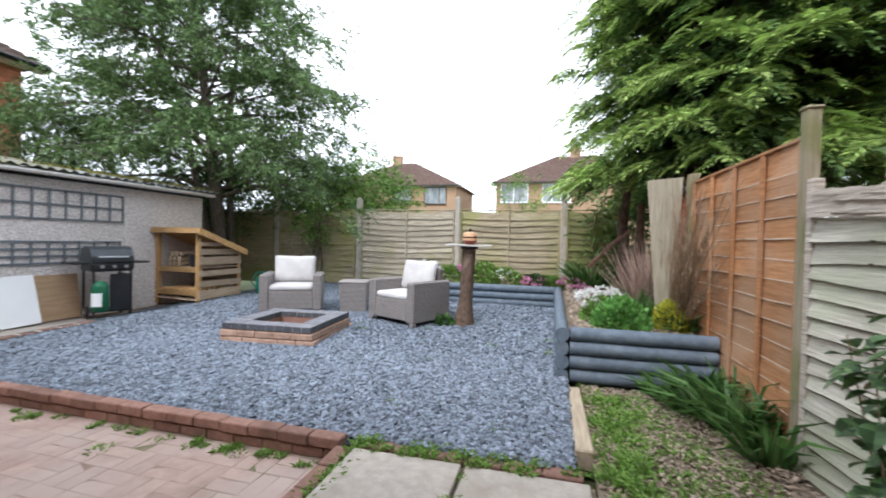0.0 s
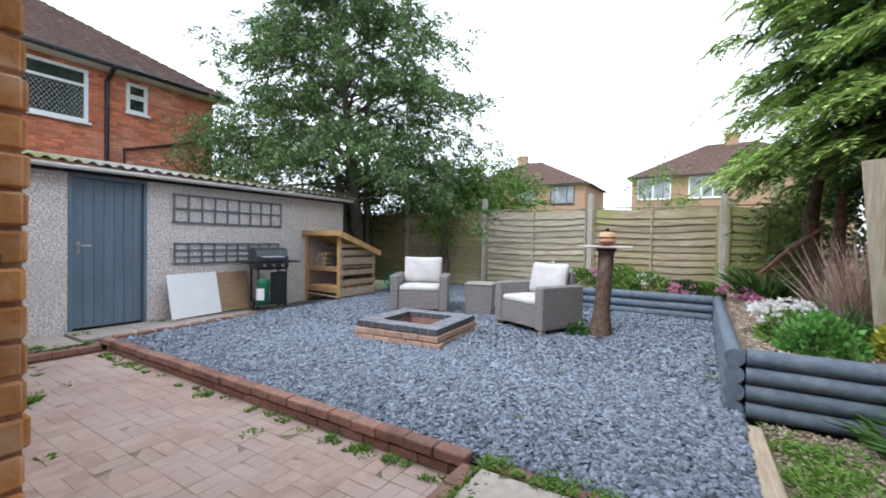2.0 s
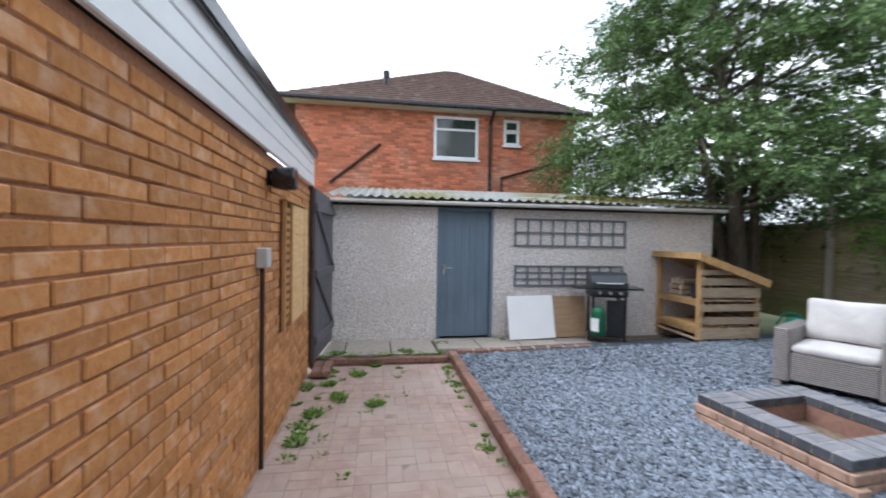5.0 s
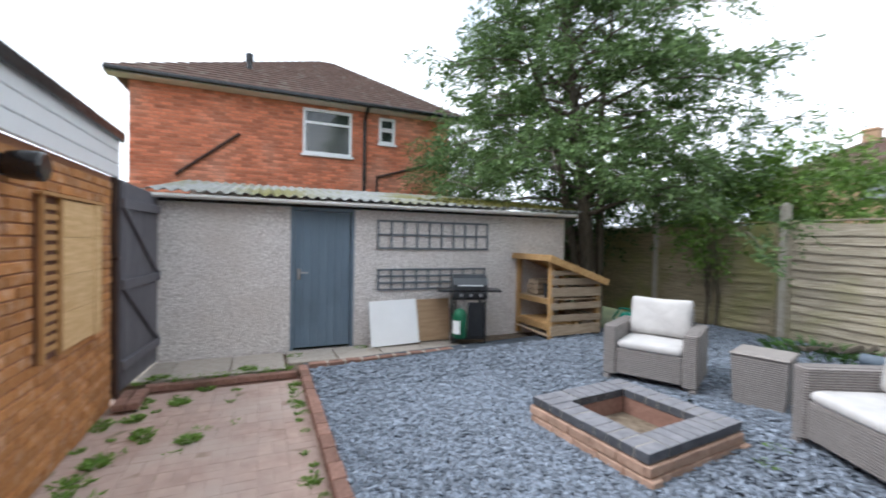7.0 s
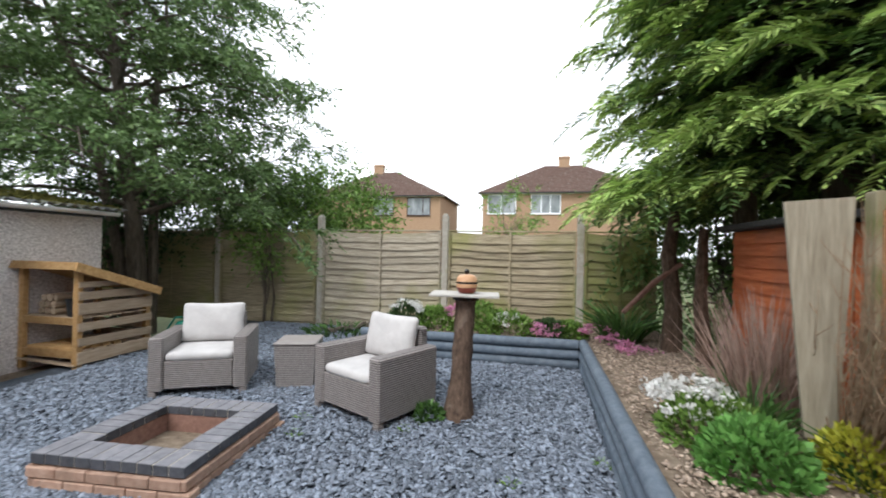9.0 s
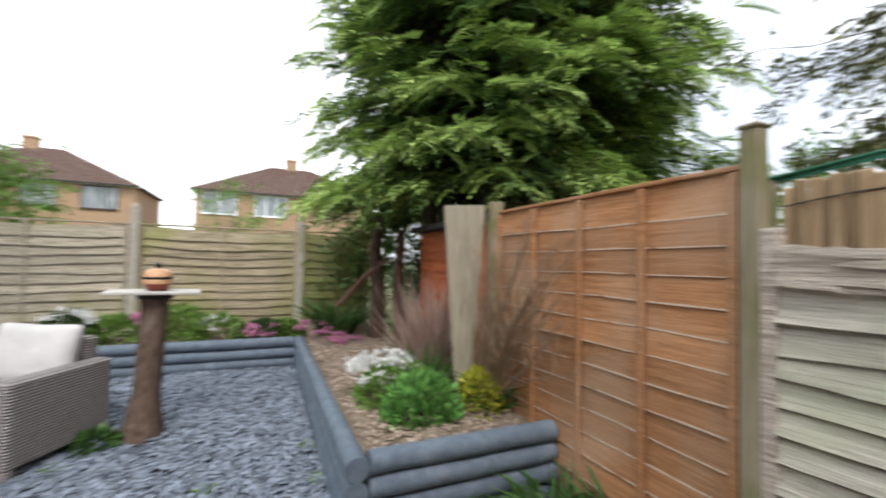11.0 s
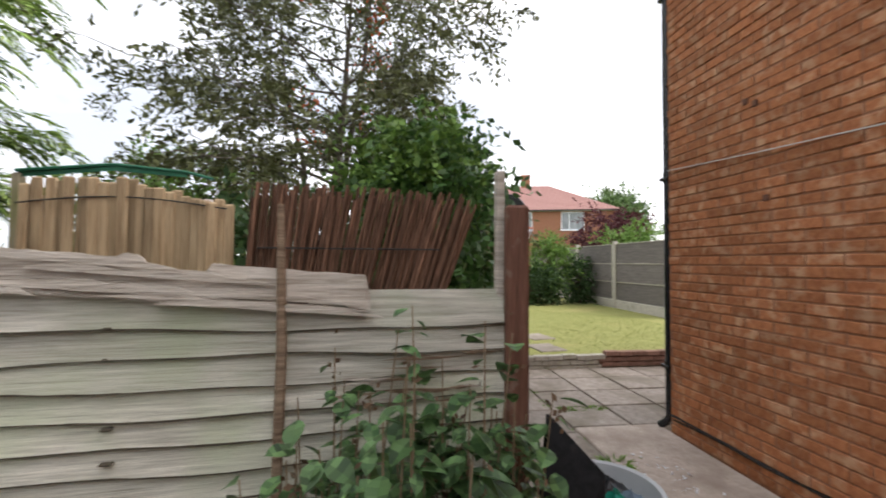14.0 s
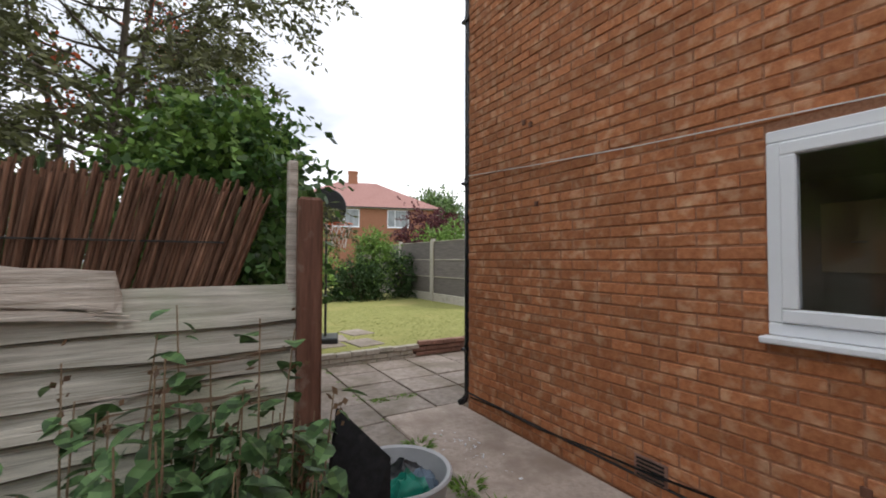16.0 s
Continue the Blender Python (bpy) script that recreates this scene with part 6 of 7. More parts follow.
for nm, x, y, z, r, h, mm, lab, cat in (("teal_rag", 2.77, 2.66, 0.385, 0.13, 0.12, m_teal, "crumpled teal cloth in the trug", "cloth"), ("dark_rag", 2.96, 2.58, 0.375, 0.12, 0.09, m_bbq, "crumpled dark cloth in the trug", "cloth"),
                                 ("white_packet", 2.96, 2.76, 0.40, 0.06, 0.1, m_whiteboard, "crushed white packet in the trug", "packet"), ("blue_rag", 2.84, 2.54, 0.385, 0.08, 0.09, m_grey_door, "blue grey crumpled cloth in the trug", "cloth")):
    g = thing(nm, pose(x, y, z), lab, cat)
    part("folded_cloth" if cat == "cloth" else "wrapper", crumple(16, r, h, x * 7), mm, g, smooth=True)
part("fill", Mesh().lathe([(0.0, 0.35), (0.225, 0.35), (0.225, 0.355), (0.0, 0.36)], 20), m_soil, trug, "rubbish filling")
m_blackboard = mat("scuffed_black_plastic", (0.008, 0.008, 0.009), (0.022, 0.022, 0.024), scale=30, rough=0.75, bump=0.15, stain=(0.05, 0.048, 0.045), stain_at=(0.62, 0.8), stain_scale=9)
sheet = thing("black_board", pose(2.522, 3.055, 0.0), "black plastic board propped beside the trug", "board")
bv = [(-0.10, 0.15, 0.025), (0, 0, 0.957), (-0.065, -0.179, 0.765), (-0.065, -0.179, 0.025)]
part("panel", Mesh().add(bv + [(x + 0.022, y + 0.006, z) for x, y, z in bv], [(0, 1, 2, 3), (7, 6, 5, 4), (0, 4, 5, 1), (1, 5, 6, 2), (2, 6, 7, 3), (3, 7, 4, 0)]), m_blackboard, sheet)

# ---- basketball hoop, far fence ----
hoop = thing("basketball_hoop", pose(7.45, 1.59, 0.2, 0, 0, 73), "basketball hoop with a round black backboard", "basketball hoop")
part("pole", Mesh().tube([(0.2, -0.22, 0), (0.2, -0.22, 2.0)], 0.02, 10), m_bbq, hoop, smooth=True)
part("base", Mesh().box(0.0, 0.4, -0.5, 0.05, 0, 0.1, 0.02), m_bbq, hoop)
part("backboard", Mesh().lathe([(0.3, -0.012), (0.31, 0.0), (0.3, 0.012)], 28, pose(0.2, -0.15, 2.15, 90, 0, 0)), m_bbq, hoop, "round black backboard", smooth=True)
m_hooporange = mat("orange_red_hoop", (0.55, 0.12, 0.05), (0.62, 0.16, 0.07), scale=5, rough=0.4, bump=0)
m_netc = mat("white_net_cord", (0.70, 0.70, 0.70), (0.78, 0.78, 0.78), scale=5, rough=0.9, bump=0)
part("ring", Mesh().tube([(0.0 + 0.2 * math.cos(a * math.pi / 10), 0.1 + 0.2 * math.sin(a * math.pi / 10), 1.87) for a in range(21)], 0.011, 6), m_hooporange, hoop, "orange ring", smooth=True)
nt = Mesh()
for a in range(12):
    t0 = a * math.pi / 6
    for dr_ in (-1, 1):
        nt.tube([(0.2 * math.cos(t0), 0.1 + 0.2 * math.sin(t0), 1.86), (0.15 * math.cos(t0 + dr_ * 0.26), 0.1 + 0.15 * math.sin(t0 + dr_ * 0.26), 1.72), (0.11 * math.cos(t0), 0.1 + 0.11 * math.sin(t0), 1.6), (0.1 * math.cos(t0 + dr_ * 0.26), 0.1 + 0.1 * math.sin(t0 + dr_ * 0.26), 1.5)], 0.006, 4)
part("net", nt, m_netc, hoop, "white net")
m_farfence = mat("grey_brown_far_fence", (0.12, 0.105, 0.10), (0.20, 0.18, 0.165), scale=9, stretch=(0.3, 0.3, 4), rough=0.9, bump=0.2, rnd="obj", amount=0.12)
for k in range(4):
    fx = 10.41 + k * 2.49
    fpost = thing("concrete_post", pose(fx, -3.15, 0.15), "pale concrete fence post beside the lawn", "fence post", "posts of the far fence")
    part("shaft", Mesh().box(-0.06, 0.06, -0.06, 0.06, 0, 2.06, 0.012), m_concrete, fpost)
    gbd = thing("gravel_board", pose(fx, -3.15, 0.15), "pale concrete gravel board under a fence panel", "gravel board", "gravel boards of the far fence")
    part("board", Mesh().box(0.065, 2.425, -0.02, 0.02, 0, 0.3, 0.006), m_concrete, gbd)
    lap_panel("lap_panel", (fx + 0.065, -3.15), (fx + 2.425, -3.15), 0.46, 2.10, 3, m_farfence, "grey-brown fence panel with pale rails beside the lawn", side=1, wav=0.0, battens=2, bmat=m_conpost, lip=m_conpost, lip_h=(0.03, 0.045), group="panels of the far fence")


# ---- trees and plants ----
def crown_points(center, axes, clumps, per, spread, shell=0.55, lump=0.35, flat=1.0):
    """Leaf places in clumps that fill an uneven ellipsoid."""
    d = unit(rng.normal(size=(clumps, 3)))
    r = rng.uniform(shell, 1.0, clumps) ** 0.7
    r *= 1 + lump * np.array([noise.noise(Vector(q) * 1.9 + Vector(center)) for q in d])
    c = np.array(center) + d * r[:, None] * np.array(axes)
    p = np.repeat(c, per, axis=0) + rng.normal(size=(clumps * per, 3)) * np.array((spread, spread, spread * flat))
    out = np.repeat(d, per, axis=0)
    return c, p, out


def branch_tubes(mesh, base, ends, r0, bend=0.25):
    for e in ends:
        b, e = Vector(base), Vector(e)
        mid = b.lerp(e, 0.5) + Vector((random.uniform(-bend, bend), random.uniform(-bend, bend), random.uniform(0, bend)))
        mesh.tube([b, b.lerp(mid, 0.6) + Vector((0, 0, 0.05)), mid, mid.lerp(e, 0.55), e], [r0, r0 * 0.75, r0 * 0.5, r0 * 0.3, r0 * 0.12], 6)


def tree(name, label, base, center, axes, clumps, per, spread, leaf, size, droop, stems, category="tree", trunk_r=0.14, shell=0.45, out=0.6, taper=0.0):
    t = thing(name, pose(0, 0, 0), label, category)
    m = 9
    c, p, d = crown_points(center, axes, clumps, max(per // m, 1), spread, shell)
    if taper:
        h = np.clip((p[:, 2] - center[2]) / axes[2], 0, 1)[:, None]
        p[:, :2] = np.array(center[:2]) + (p[:, :2] - np.array(center[:2])) * (1 - taper * h)
    L = twig_leaves(p, d * out + rng.normal(size=p.shape) * 0.6, size[0] * 4.2, m, size[0], size[1], droop)
    quads("crown", L, leaf, t)
    tm = Mesh()
    for k in range(stems):
        a = 2 * math.pi * k / stems
        tip = (center[0] + 0.3 * axes[0] * math.cos(a), center[1] + 0.3 * axes[1] * math.sin(a), center[2] + 0.4 * axes[2])
        b0 = (base[0] + 0.08 * math.cos(a), base[1] + 0.08 * math.sin(a), base[2])
        tm.tube([b0, Vector(b0).lerp(Vector(tip), 0.3) + Vector((random.uniform(-0.15, 0.15), random.uniform(-0.15, 0.15), 0)), Vector(b0).lerp(Vector(tip), 0.65), tip],
                [trunk_r, trunk_r * 0.75, trunk_r * 0.45, trunk_r * 0.12], 9)
    part("trunk", tm, m_bark, t, smooth=True)
    lm_ = Mesh()
    pick = c[rng.choice(len(c), min(46, len(c)), replace=False)]
    for e in pick:
        h = rng.uniform(0.25, 0.75)
        b0 = Vector(base).lerp(Vector(center), h) + Vector((0, 0, 0.4 * axes[2] * max(h - 0.4, 0)))
        branch_tubes(lm_, b0, [tuple(e)], trunk_r * 0.28)
    part("branchwork", lm_, m_bark, t, smooth=True)
    return t


def limbed_tree(name, label, base, lean, height, limbs, z_lo, reach, rise, droop, leaf, size, per, trunk_r, top_reach=0.45, category="tree", stems=1):
    """A trunk with limbs that spread, branch and nod; compound leaves sit on the outer branches, so that sky shows between."""
    t = thing(name, pose(0, 0, 0), label, category)
    tm, lm_ = Mesh(), Mesh()
    trunk = [Vector(base) + Vector((lean[0] * h + 0.10 * math.sin(5 * h), lean[1] * h + 0.10 * math.cos(4 * h), height * h)) for h in (0, 0.15, 0.3, 0.45, 0.6, 0.8, 1.0)]
    tm.tube(trunk, [trunk_r, trunk_r * 0.85, trunk_r * 0.72, trunk_r * 0.55, trunk_r * 0.4, trunk_r * 0.2, 0.01], 10)
    for k in range(stems - 1):
        a = 1.3 + 2.2 * k
        off = Vector((math.cos(a), math.sin(a), 0))
        tm.tube([trunk[0] + off * trunk_r, trunk[1] + off * 0.28, trunk[3] + off * 0.55, trunk[4] + off * 0.95, trunk[5] + off * 1.15], [trunk_r * 0.6, trunk_r * 0.5, trunk_r * 0.36, trunk_r * 0.22, 0.012], 8)
    part("trunk", tm, m_bark, t, smooth=True)
    B, D = [], []
    for k in range(limbs):
        h = (k + rng.uniform(0, 1)) / limbs
        z = z_lo + (height * 0.97 - z_lo) * h
        f = z / height * (len(trunk) - 1)
        i = min(int(f), len(trunk) - 2)
        p0 = trunk[i].lerp(trunk[i + 1], f - i)
        a = k * 2.39996 + rng.uniform(-0.5, 0.5)
        R = reach * (1 - (1 - top_reach) * h ** 1.6) * rng.uniform(0.62, 1.08)
        dx, dy = math.cos(a), math.sin(a)
        pts = []
        bend = rng.uniform(-0.5, 0.5)
        for q in (0, 0.25, 0.5, 0.75, 1.0):
            w = a + bend * q
            pts.append(p0 + Vector((math.cos(w) * R * q, math.sin(w) * R * q, R * (rise * q - (droop + rise) * q ** 2.4 * (1 - 0.55 * h)) + rng.uniform(-0.05, 0.05))))
        r0 = trunk_r * 0.30 * (1 - 0.6 * h)
        lm_.tube(pts, [r0, r0 * 0.75, r0 * 0.5, r0 * 0.3, 0.004], 6)
        for j in range(9):
            q = 0.22 + 0.78 * (j + rng.uniform(0, 1)) / 9
            g = q * 4
            n0 = min(int(g), 3)
            b0 = pts[n0].lerp(pts[n0 + 1], g - n0)
            w = a + bend * q + (1 if j % 2 else -1) * rng.uniform(0.35, 1.35)
            ln = R * rng.uniform(0.18, 0.40) * (1.25 - 0.6 * q) + 0.12
            e = b0 + Vector((math.cos(w) * ln, math.sin(w) * ln, ln * rng.uniform(-0.45, 0.5)))
            if j % 2 == 0:
                lm_.tube([b0, b0.lerp(e, 0.5) + Vector((0, 0, 0.05)), e], [r0 * 0.28, r0 * 0.18, 0.003], 4)
            u = rng.uniform(0.15, 1.05, per)[:, None]
            B.append(np.array(b0) * (1 - u) + np.array(e) * u + rng.normal(size=(per, 3)) * 0.055)
            D.append(np.array((math.cos(w), math.sin(w), -0.1)) + rng.normal(size=(per, 3)) * np.array((0.75, 0.75, 0.45)))
    part("branchwork", lm_, m_bark, t, smooth=True)
    quads("crown", twig_leaves(np.concatenate(B), np.concatenate(D), size[0] * 3.0, 9, size[0], size[1], 0.45, flat=0.6, jitter=0.3), leaf, t)
    return t


m_rowan = leaf_mat("grey_green_leaves", (0.06, 0.115, 0.037), (0.155, 0.24, 0.082), amount=0.45)
m_light = leaf_mat("fresh_green_leaves", (0.10, 0.19, 0.035), (0.19, 0.31, 0.07), amount=0.4)
m_dark = leaf_mat("dark_green_leaves", (0.03, 0.065, 0.022), (0.065, 0.12, 0.04), amount=0.4)
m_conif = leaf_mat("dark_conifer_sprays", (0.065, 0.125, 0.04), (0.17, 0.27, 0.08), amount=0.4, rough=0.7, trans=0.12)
# crown's inner shade is put into this dark foliage colour
m_conif_in = leaf_mat("shaded_inner_conifer", (0.03, 0.04, 0.018), (0.065, 0.075, 0.034), amount=0.4, rough=0.9, trans=0.0)
# pale new growth, brightened further as the lit top layer
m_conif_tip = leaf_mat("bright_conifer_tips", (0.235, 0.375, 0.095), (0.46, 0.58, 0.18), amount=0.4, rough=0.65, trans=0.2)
m_ivy = leaf_mat("glossy_ivy_green", (0.035, 0.085, 0.025), (0.11, 0.21, 0.055), amount=0.5, rough=0.35)
m_berrytree = leaf_mat("bronze_green_leaves", (0.07, 0.075, 0.035), (0.15, 0.165, 0.065), amount=0.5)
m_red = leaf_mat("orange_red_berries", (0.42, 0.07, 0.02), (0.55, 0.12, 0.04), amount=0.3)
m_purple = leaf_mat("purple_leaves", (0.06, 0.015, 0.02), (0.12, 0.035, 0.04), amount=0.4)
m_stem = mat("plant_stem", (0.10, 0.09, 0.045), (0.17, 0.13, 0.07), scale=20, rough=0.8, bump=0.1)
m_twig = mat("dry_twig", (0.20, 0.135, 0.085), (0.34, 0.245, 0.16), scale=20, rough=0.9, bump=0.2)

limbed_tree("rowan_tree", "tall feathery grey-green tree behind the garage", (-6.2, 10.25, 0), (-0.45, -0.55), 9.4, 88, 2.3, 3.4, 0.42, 0.12, m_rowan, (0.09, 0.036), 19, 0.17, top_reach=0.42, stems=3)
tree("shrub_tree", "dark shrub behind the end of the garage", (-7.4, 10.9, 0), (-7.2, 10.7, 2.2), (1.2, 0.5, 0.7), 50, 90, 0.22, m_dark, (0.10, 0.05), 0.3, 2, category="shrub", trunk_r=0.07)
tree("shrub_tree", "dark green bush between the garage and the red brick house", (-8.9, 8.7, 0), (-8.9, 8.65, 3.2), (0.6, 1.1, 0.95), 110, 90, 0.2, m_rowan, (0.085, 0.034), 0.45, 3, category="shrub", trunk_r=0.07)
tree("garden_tree", "thin pale green sapling beyond the back fence", (-0.05, 16.0, 0), (-0.05, 16.0, 2.6), (0.6, 0.6, 1.0), 30, 45, 0.16, m_light, (0.09, 0.04), 0.2, 2, trunk_r=0.03)
tree("lilac_bush", "fresh green leafy bush behind the back fence", (-4.3, 12.6, 0), (-4.0, 12.7, 2.35), (1.6, 0.9, 0.95), 120, 90, 0.2, m_light, (0.10, 0.05), 0.3, 3, category="bush", trunk_r=0.06)
tree("lilac_bush", "light green bush leaning over the back fence", (-5.7, 12.3, 0), (-5.6, 12.0, 2.15), (1.0, 0.5, 0.55), 50, 80, 0.2, m_rowan, (0.10, 0.05), 0.4, 3, category="bush", trunk_r=0.05)
tree("climbing_shrub", "light green shrub hanging over the back fence", (-4.3, 11.3, 0.1), (-4.3, 11.2, 1.75), (0.4, 0.12, 0.42), 20, 45, 0.10, m_light, (0.10, 0.04), 0.5, 2, category="shrub", trunk_r=0.025)
limbed_tree("berry_tree", "airy bronze-green tree with orange berries beyond the fence", (7.5, 4.6, 0), (-0.1, -0.3), 6.8, 56, 1.7, 2.75, 0.35, 0.0, m_berrytree, (0.085, 0.036), 11, 0.11, top_reach=0.75, stems=3)
bt = thing("berry_clusters", pose(0, 0, 0), "orange-red berry clusters in the tree", "berries")
_, pp, dd = crown_points((6.6, 4.2, 4.0), (1.2, 1.0, 1.4), 9, 40, 0.09)
quads("berry_mass", leaf_cloud(pp, dd, 0.05, 0.045), m_red, bt, kind="stuff")
tree("ivy_bush", "dense glossy green climber beyond the fence", (5.1, 3.75, 0), (5.0, 3.3, 1.8), (0.5, 0.5, 0.95), 130, 81, 0.15, m_ivy, (0.085, 0.06), 0.6, 3, category="bush", trunk_r=0.04)
tree("ivy_bush", "fresh green climber over dark leaves", (5.3, 3.9, 0), (5.0, 3.4, 2.4), (0.45, 0.42, 0.4), 60, 63, 0.14, m_light, (0.075, 0.05), 0.6, 2, category="bush", trunk_r=0.03)
tree("garden_shrub", "dark spreading shrub at the end of the lawn", (14.4, -1.15, 0.2), (14.4, -1.1, 0.75), (0.5, 0.85, 0.55), 90, 80, 0.15, m_dark, (0.12, 0.05), 0.2, 3, category="shrub", trunk_r=0.05)
tree("garden_shrub", "bright green conical shrub at the end of the lawn", (14.6, -1.75, 0.2), (14.6, -1.75, 1.6), (0.4, 0.5, 0.8), 70, 80, 0.13, m_light, (0.10, 0.05), 0.2, 2, category="shrub", trunk_r=0.05)
tree("garden_shrub", "green shrub before the far fence", (14.6, -2.8, 0.2), (14.5, -2.75, 1.0), (0.35, 0.3, 0.75), 50, 70, 0.12, m_dark, (0.10, 0.05), 0.3, 2, category="shrub", trunk_r=0.04)
tree("garden_shrub", "pale green shrub behind the old lap fence", (13.5, 0.9, 0.2), (13.5, 0.9, 1.75), (0.6, 0.7, 0.8), 60, 70, 0.2, m_light, (0.12, 0.06), 0.2, 2, category="shrub", trunk_r=0.05)
tree("garden_shrub", "purple-leaved shrub beyond the far fence", (20.5, -7.2, 0), (20.5, -7.2, 2.8), (1.6, 1.5, 1.0), 90, 70, 0.25, m_purple, (0.16, 0.1), 0.2, 2, category="shrub", trunk_r=0.06)
tree("garden_shrub", "bright green shrub beyond the far fence", (18.0, -7.0, 0), (18.0, -7.0, 2.1), (1.4, 1.1, 0.8), 80, 60, 0.25, m_light, (0.14, 0.09), 0.2, 2, category="shrub", trunk_r=0.06)
tree("garden_tree", "rounded green tree in the distance", (46, -21.5, 0), (46, -21.5, 6.6), (3.0, 2.9, 2.3), 150, 60, 0.55, m_rowan, (0.4, 0.25), 0.2, 3, trunk_r=0.2)
tree("garden_tree", "green leafy tree beyond the screens", (9.5, 8.0, 0), (9.3, 7.6, 2.0), (1.6, 1.8, 1.4), 90, 80, 0.25, m_light, (0.12, 0.07), 0.2, 3, trunk_r=0.07)
tree("garden_bush", "dark green bush behind the screens", (4.3, 4.75, 0), (4.3, 4.75, 0.95), (0.5, 0.8, 0.8), 70, 72, 0.16, m_dark, (0.10, 0.06), 0.3, 3, category="bush", trunk_r=0.04)
tree("conifer_hedge", "dark evergreen hedge behind the shed", (3.7, 11.6, 0), (3.8, 11.7, 1.7), (1.7, 0.7, 1.7), 150, 90, 0.22, m_conif, (0.13, 0.04), 0.3, 3, category="hedge", trunk_r=0.07)


def frond_sprays(base, direction, length, m, width, droop=0.35, tilt=0.25):
    """Flat feathery sprays: branchlets left and right of an axis, shorter towards the tip, the tip nodding."""
    T = len(base)
    d = unit(direction)
    s = np.linspace(0.05, 1.0, m)
    L = (length * rng.uniform(0.7, 1.25, T))[:, None, None]
    pos = base[:, None] + d[:, None] * L * s[None, :, None]
    pos[..., 2] -= droop * L[..., 0] * s[None] ** 2
    up = np.array([0.0, 0.0, 1.0]) + rng.normal(size=(T, 3)) * tilt
    side = unit(np.cross(d, up))
    out = []
    for sg in (-1.0, 1.0):
        bd = d[:, None] * (0.75 + 0.6 * s[None, :, None]) + sg * side[:, None] + rng.normal(size=(T, m, 3)) * 0.16
        bd[..., 2] -= droop * s[None] * 0.9
        bd = unit(bd)
        bl = L * (0.36 * (1 - s) ** 0.6 + 0.12)[None, :, None] * rng.uniform(0.7, 1.2, (T, m, 1))
        w = np.cross(bd, up[:, None] + rng.normal(size=(T, m, 3)) * 0.3)
        w = unit(w) * width / 2
        tipp = pos + bd * bl
        tipp[..., 2] -= 0.12 * bl[..., 0]
        mid = pos + bd * bl * 0.55
        out.append(np.stack([pos, mid + w, tipp, mid - w], axis=2).reshape(-1, 4, 3))
    return np.concatenate(out)


def conifer():
    t = thing("conifer_tree", pose(0, 0, 0), "large dense conifer with bright drooping tips behind the fence", "conifer")
    cx, cy = 4.1, 9.6
    tm, lm_ = Mesh(), Mesh()
    tm.tube([(cx, cy, 0), (cx - 0.1, cy, 3), (cx, cy, 6), (cx, cy, 9.2)], [0.3, 0.24, 0.15, 0.03], 12)
    tm.tube([(cx - 0.7, cy + 0.6, 0), (cx - 0.9, cy + 0.5, 2.4), (cx - 0.6, cy + 0.3, 5)], [0.16, 0.13, 0.05], 9)
    part("trunk", tm, m_bark, t, smooth=True)
    inner, dark, tips = [], [], []
    for k in range(430):
        h = ((k + rng.uniform(0, 1)) / 430) ** 1.12
        z0 = 2.2 + 7.0 * h
        R = 3.1 * (1 - 0.6 * h ** 1.5) * rng.uniform(0.72, 1.06)
        a = k * 2.39996 + rng.uniform(-0.4, 0.4)
        dx, dy = math.cos(a), math.sin(a)
        # thin on the side towards the seating area, with gaps low down
        if h < 0.34 and dx < -0.3 and dy > -0.75 and rng.random() < 0.2:
            continue
        if h < 0.3 and dx < -0.2 and dy > -0.8:
            R *= 0.86
        if dx > 0.1 and dy < 0.1:
            R *= 0.94
        base = np.array([cx, cy, z0 + 0.45])
        tip = np.array([cx + dx * R, cy + dy * R, max(z0 - 0.10 * R + rng.uniform(-0.25, 0.2), 2.1)])
        branch_tubes(lm_, base, [tuple(tip)], 0.035, 0.1)

        def along(n, lo, hi, spread, lift):
            s = rng.uniform(lo, hi, n)
            q = base + (tip - base) * s[:, None] + rng.normal(size=(n, 3)) * np.array((spread, spread, spread * 0.3))
            q[:, 2] += 0.16 * np.sin(s * math.pi) + lift
            return q

        turn = rng.uniform(-1.2, 1.2, 24)
        fan = np.stack([np.cos(a + turn), np.sin(a + turn), rng.uniform(-0.3, 0.12, 24)], 1)
        # bright sprays on top, darker below and inside: crown shading by colour
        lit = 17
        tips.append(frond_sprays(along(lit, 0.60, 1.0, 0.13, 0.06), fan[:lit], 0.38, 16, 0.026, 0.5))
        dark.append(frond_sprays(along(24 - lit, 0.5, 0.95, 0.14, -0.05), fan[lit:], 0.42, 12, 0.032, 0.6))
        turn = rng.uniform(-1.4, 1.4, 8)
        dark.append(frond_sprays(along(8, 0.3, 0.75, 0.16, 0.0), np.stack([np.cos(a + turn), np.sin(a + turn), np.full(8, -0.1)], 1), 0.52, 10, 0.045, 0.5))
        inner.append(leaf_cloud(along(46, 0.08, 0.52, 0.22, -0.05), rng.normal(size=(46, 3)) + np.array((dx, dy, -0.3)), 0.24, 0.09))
    part("branchwork", lm_, m_bark, t, smooth=True)
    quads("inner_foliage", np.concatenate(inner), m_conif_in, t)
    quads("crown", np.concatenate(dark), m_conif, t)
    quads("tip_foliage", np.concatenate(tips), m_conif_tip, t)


conifer()


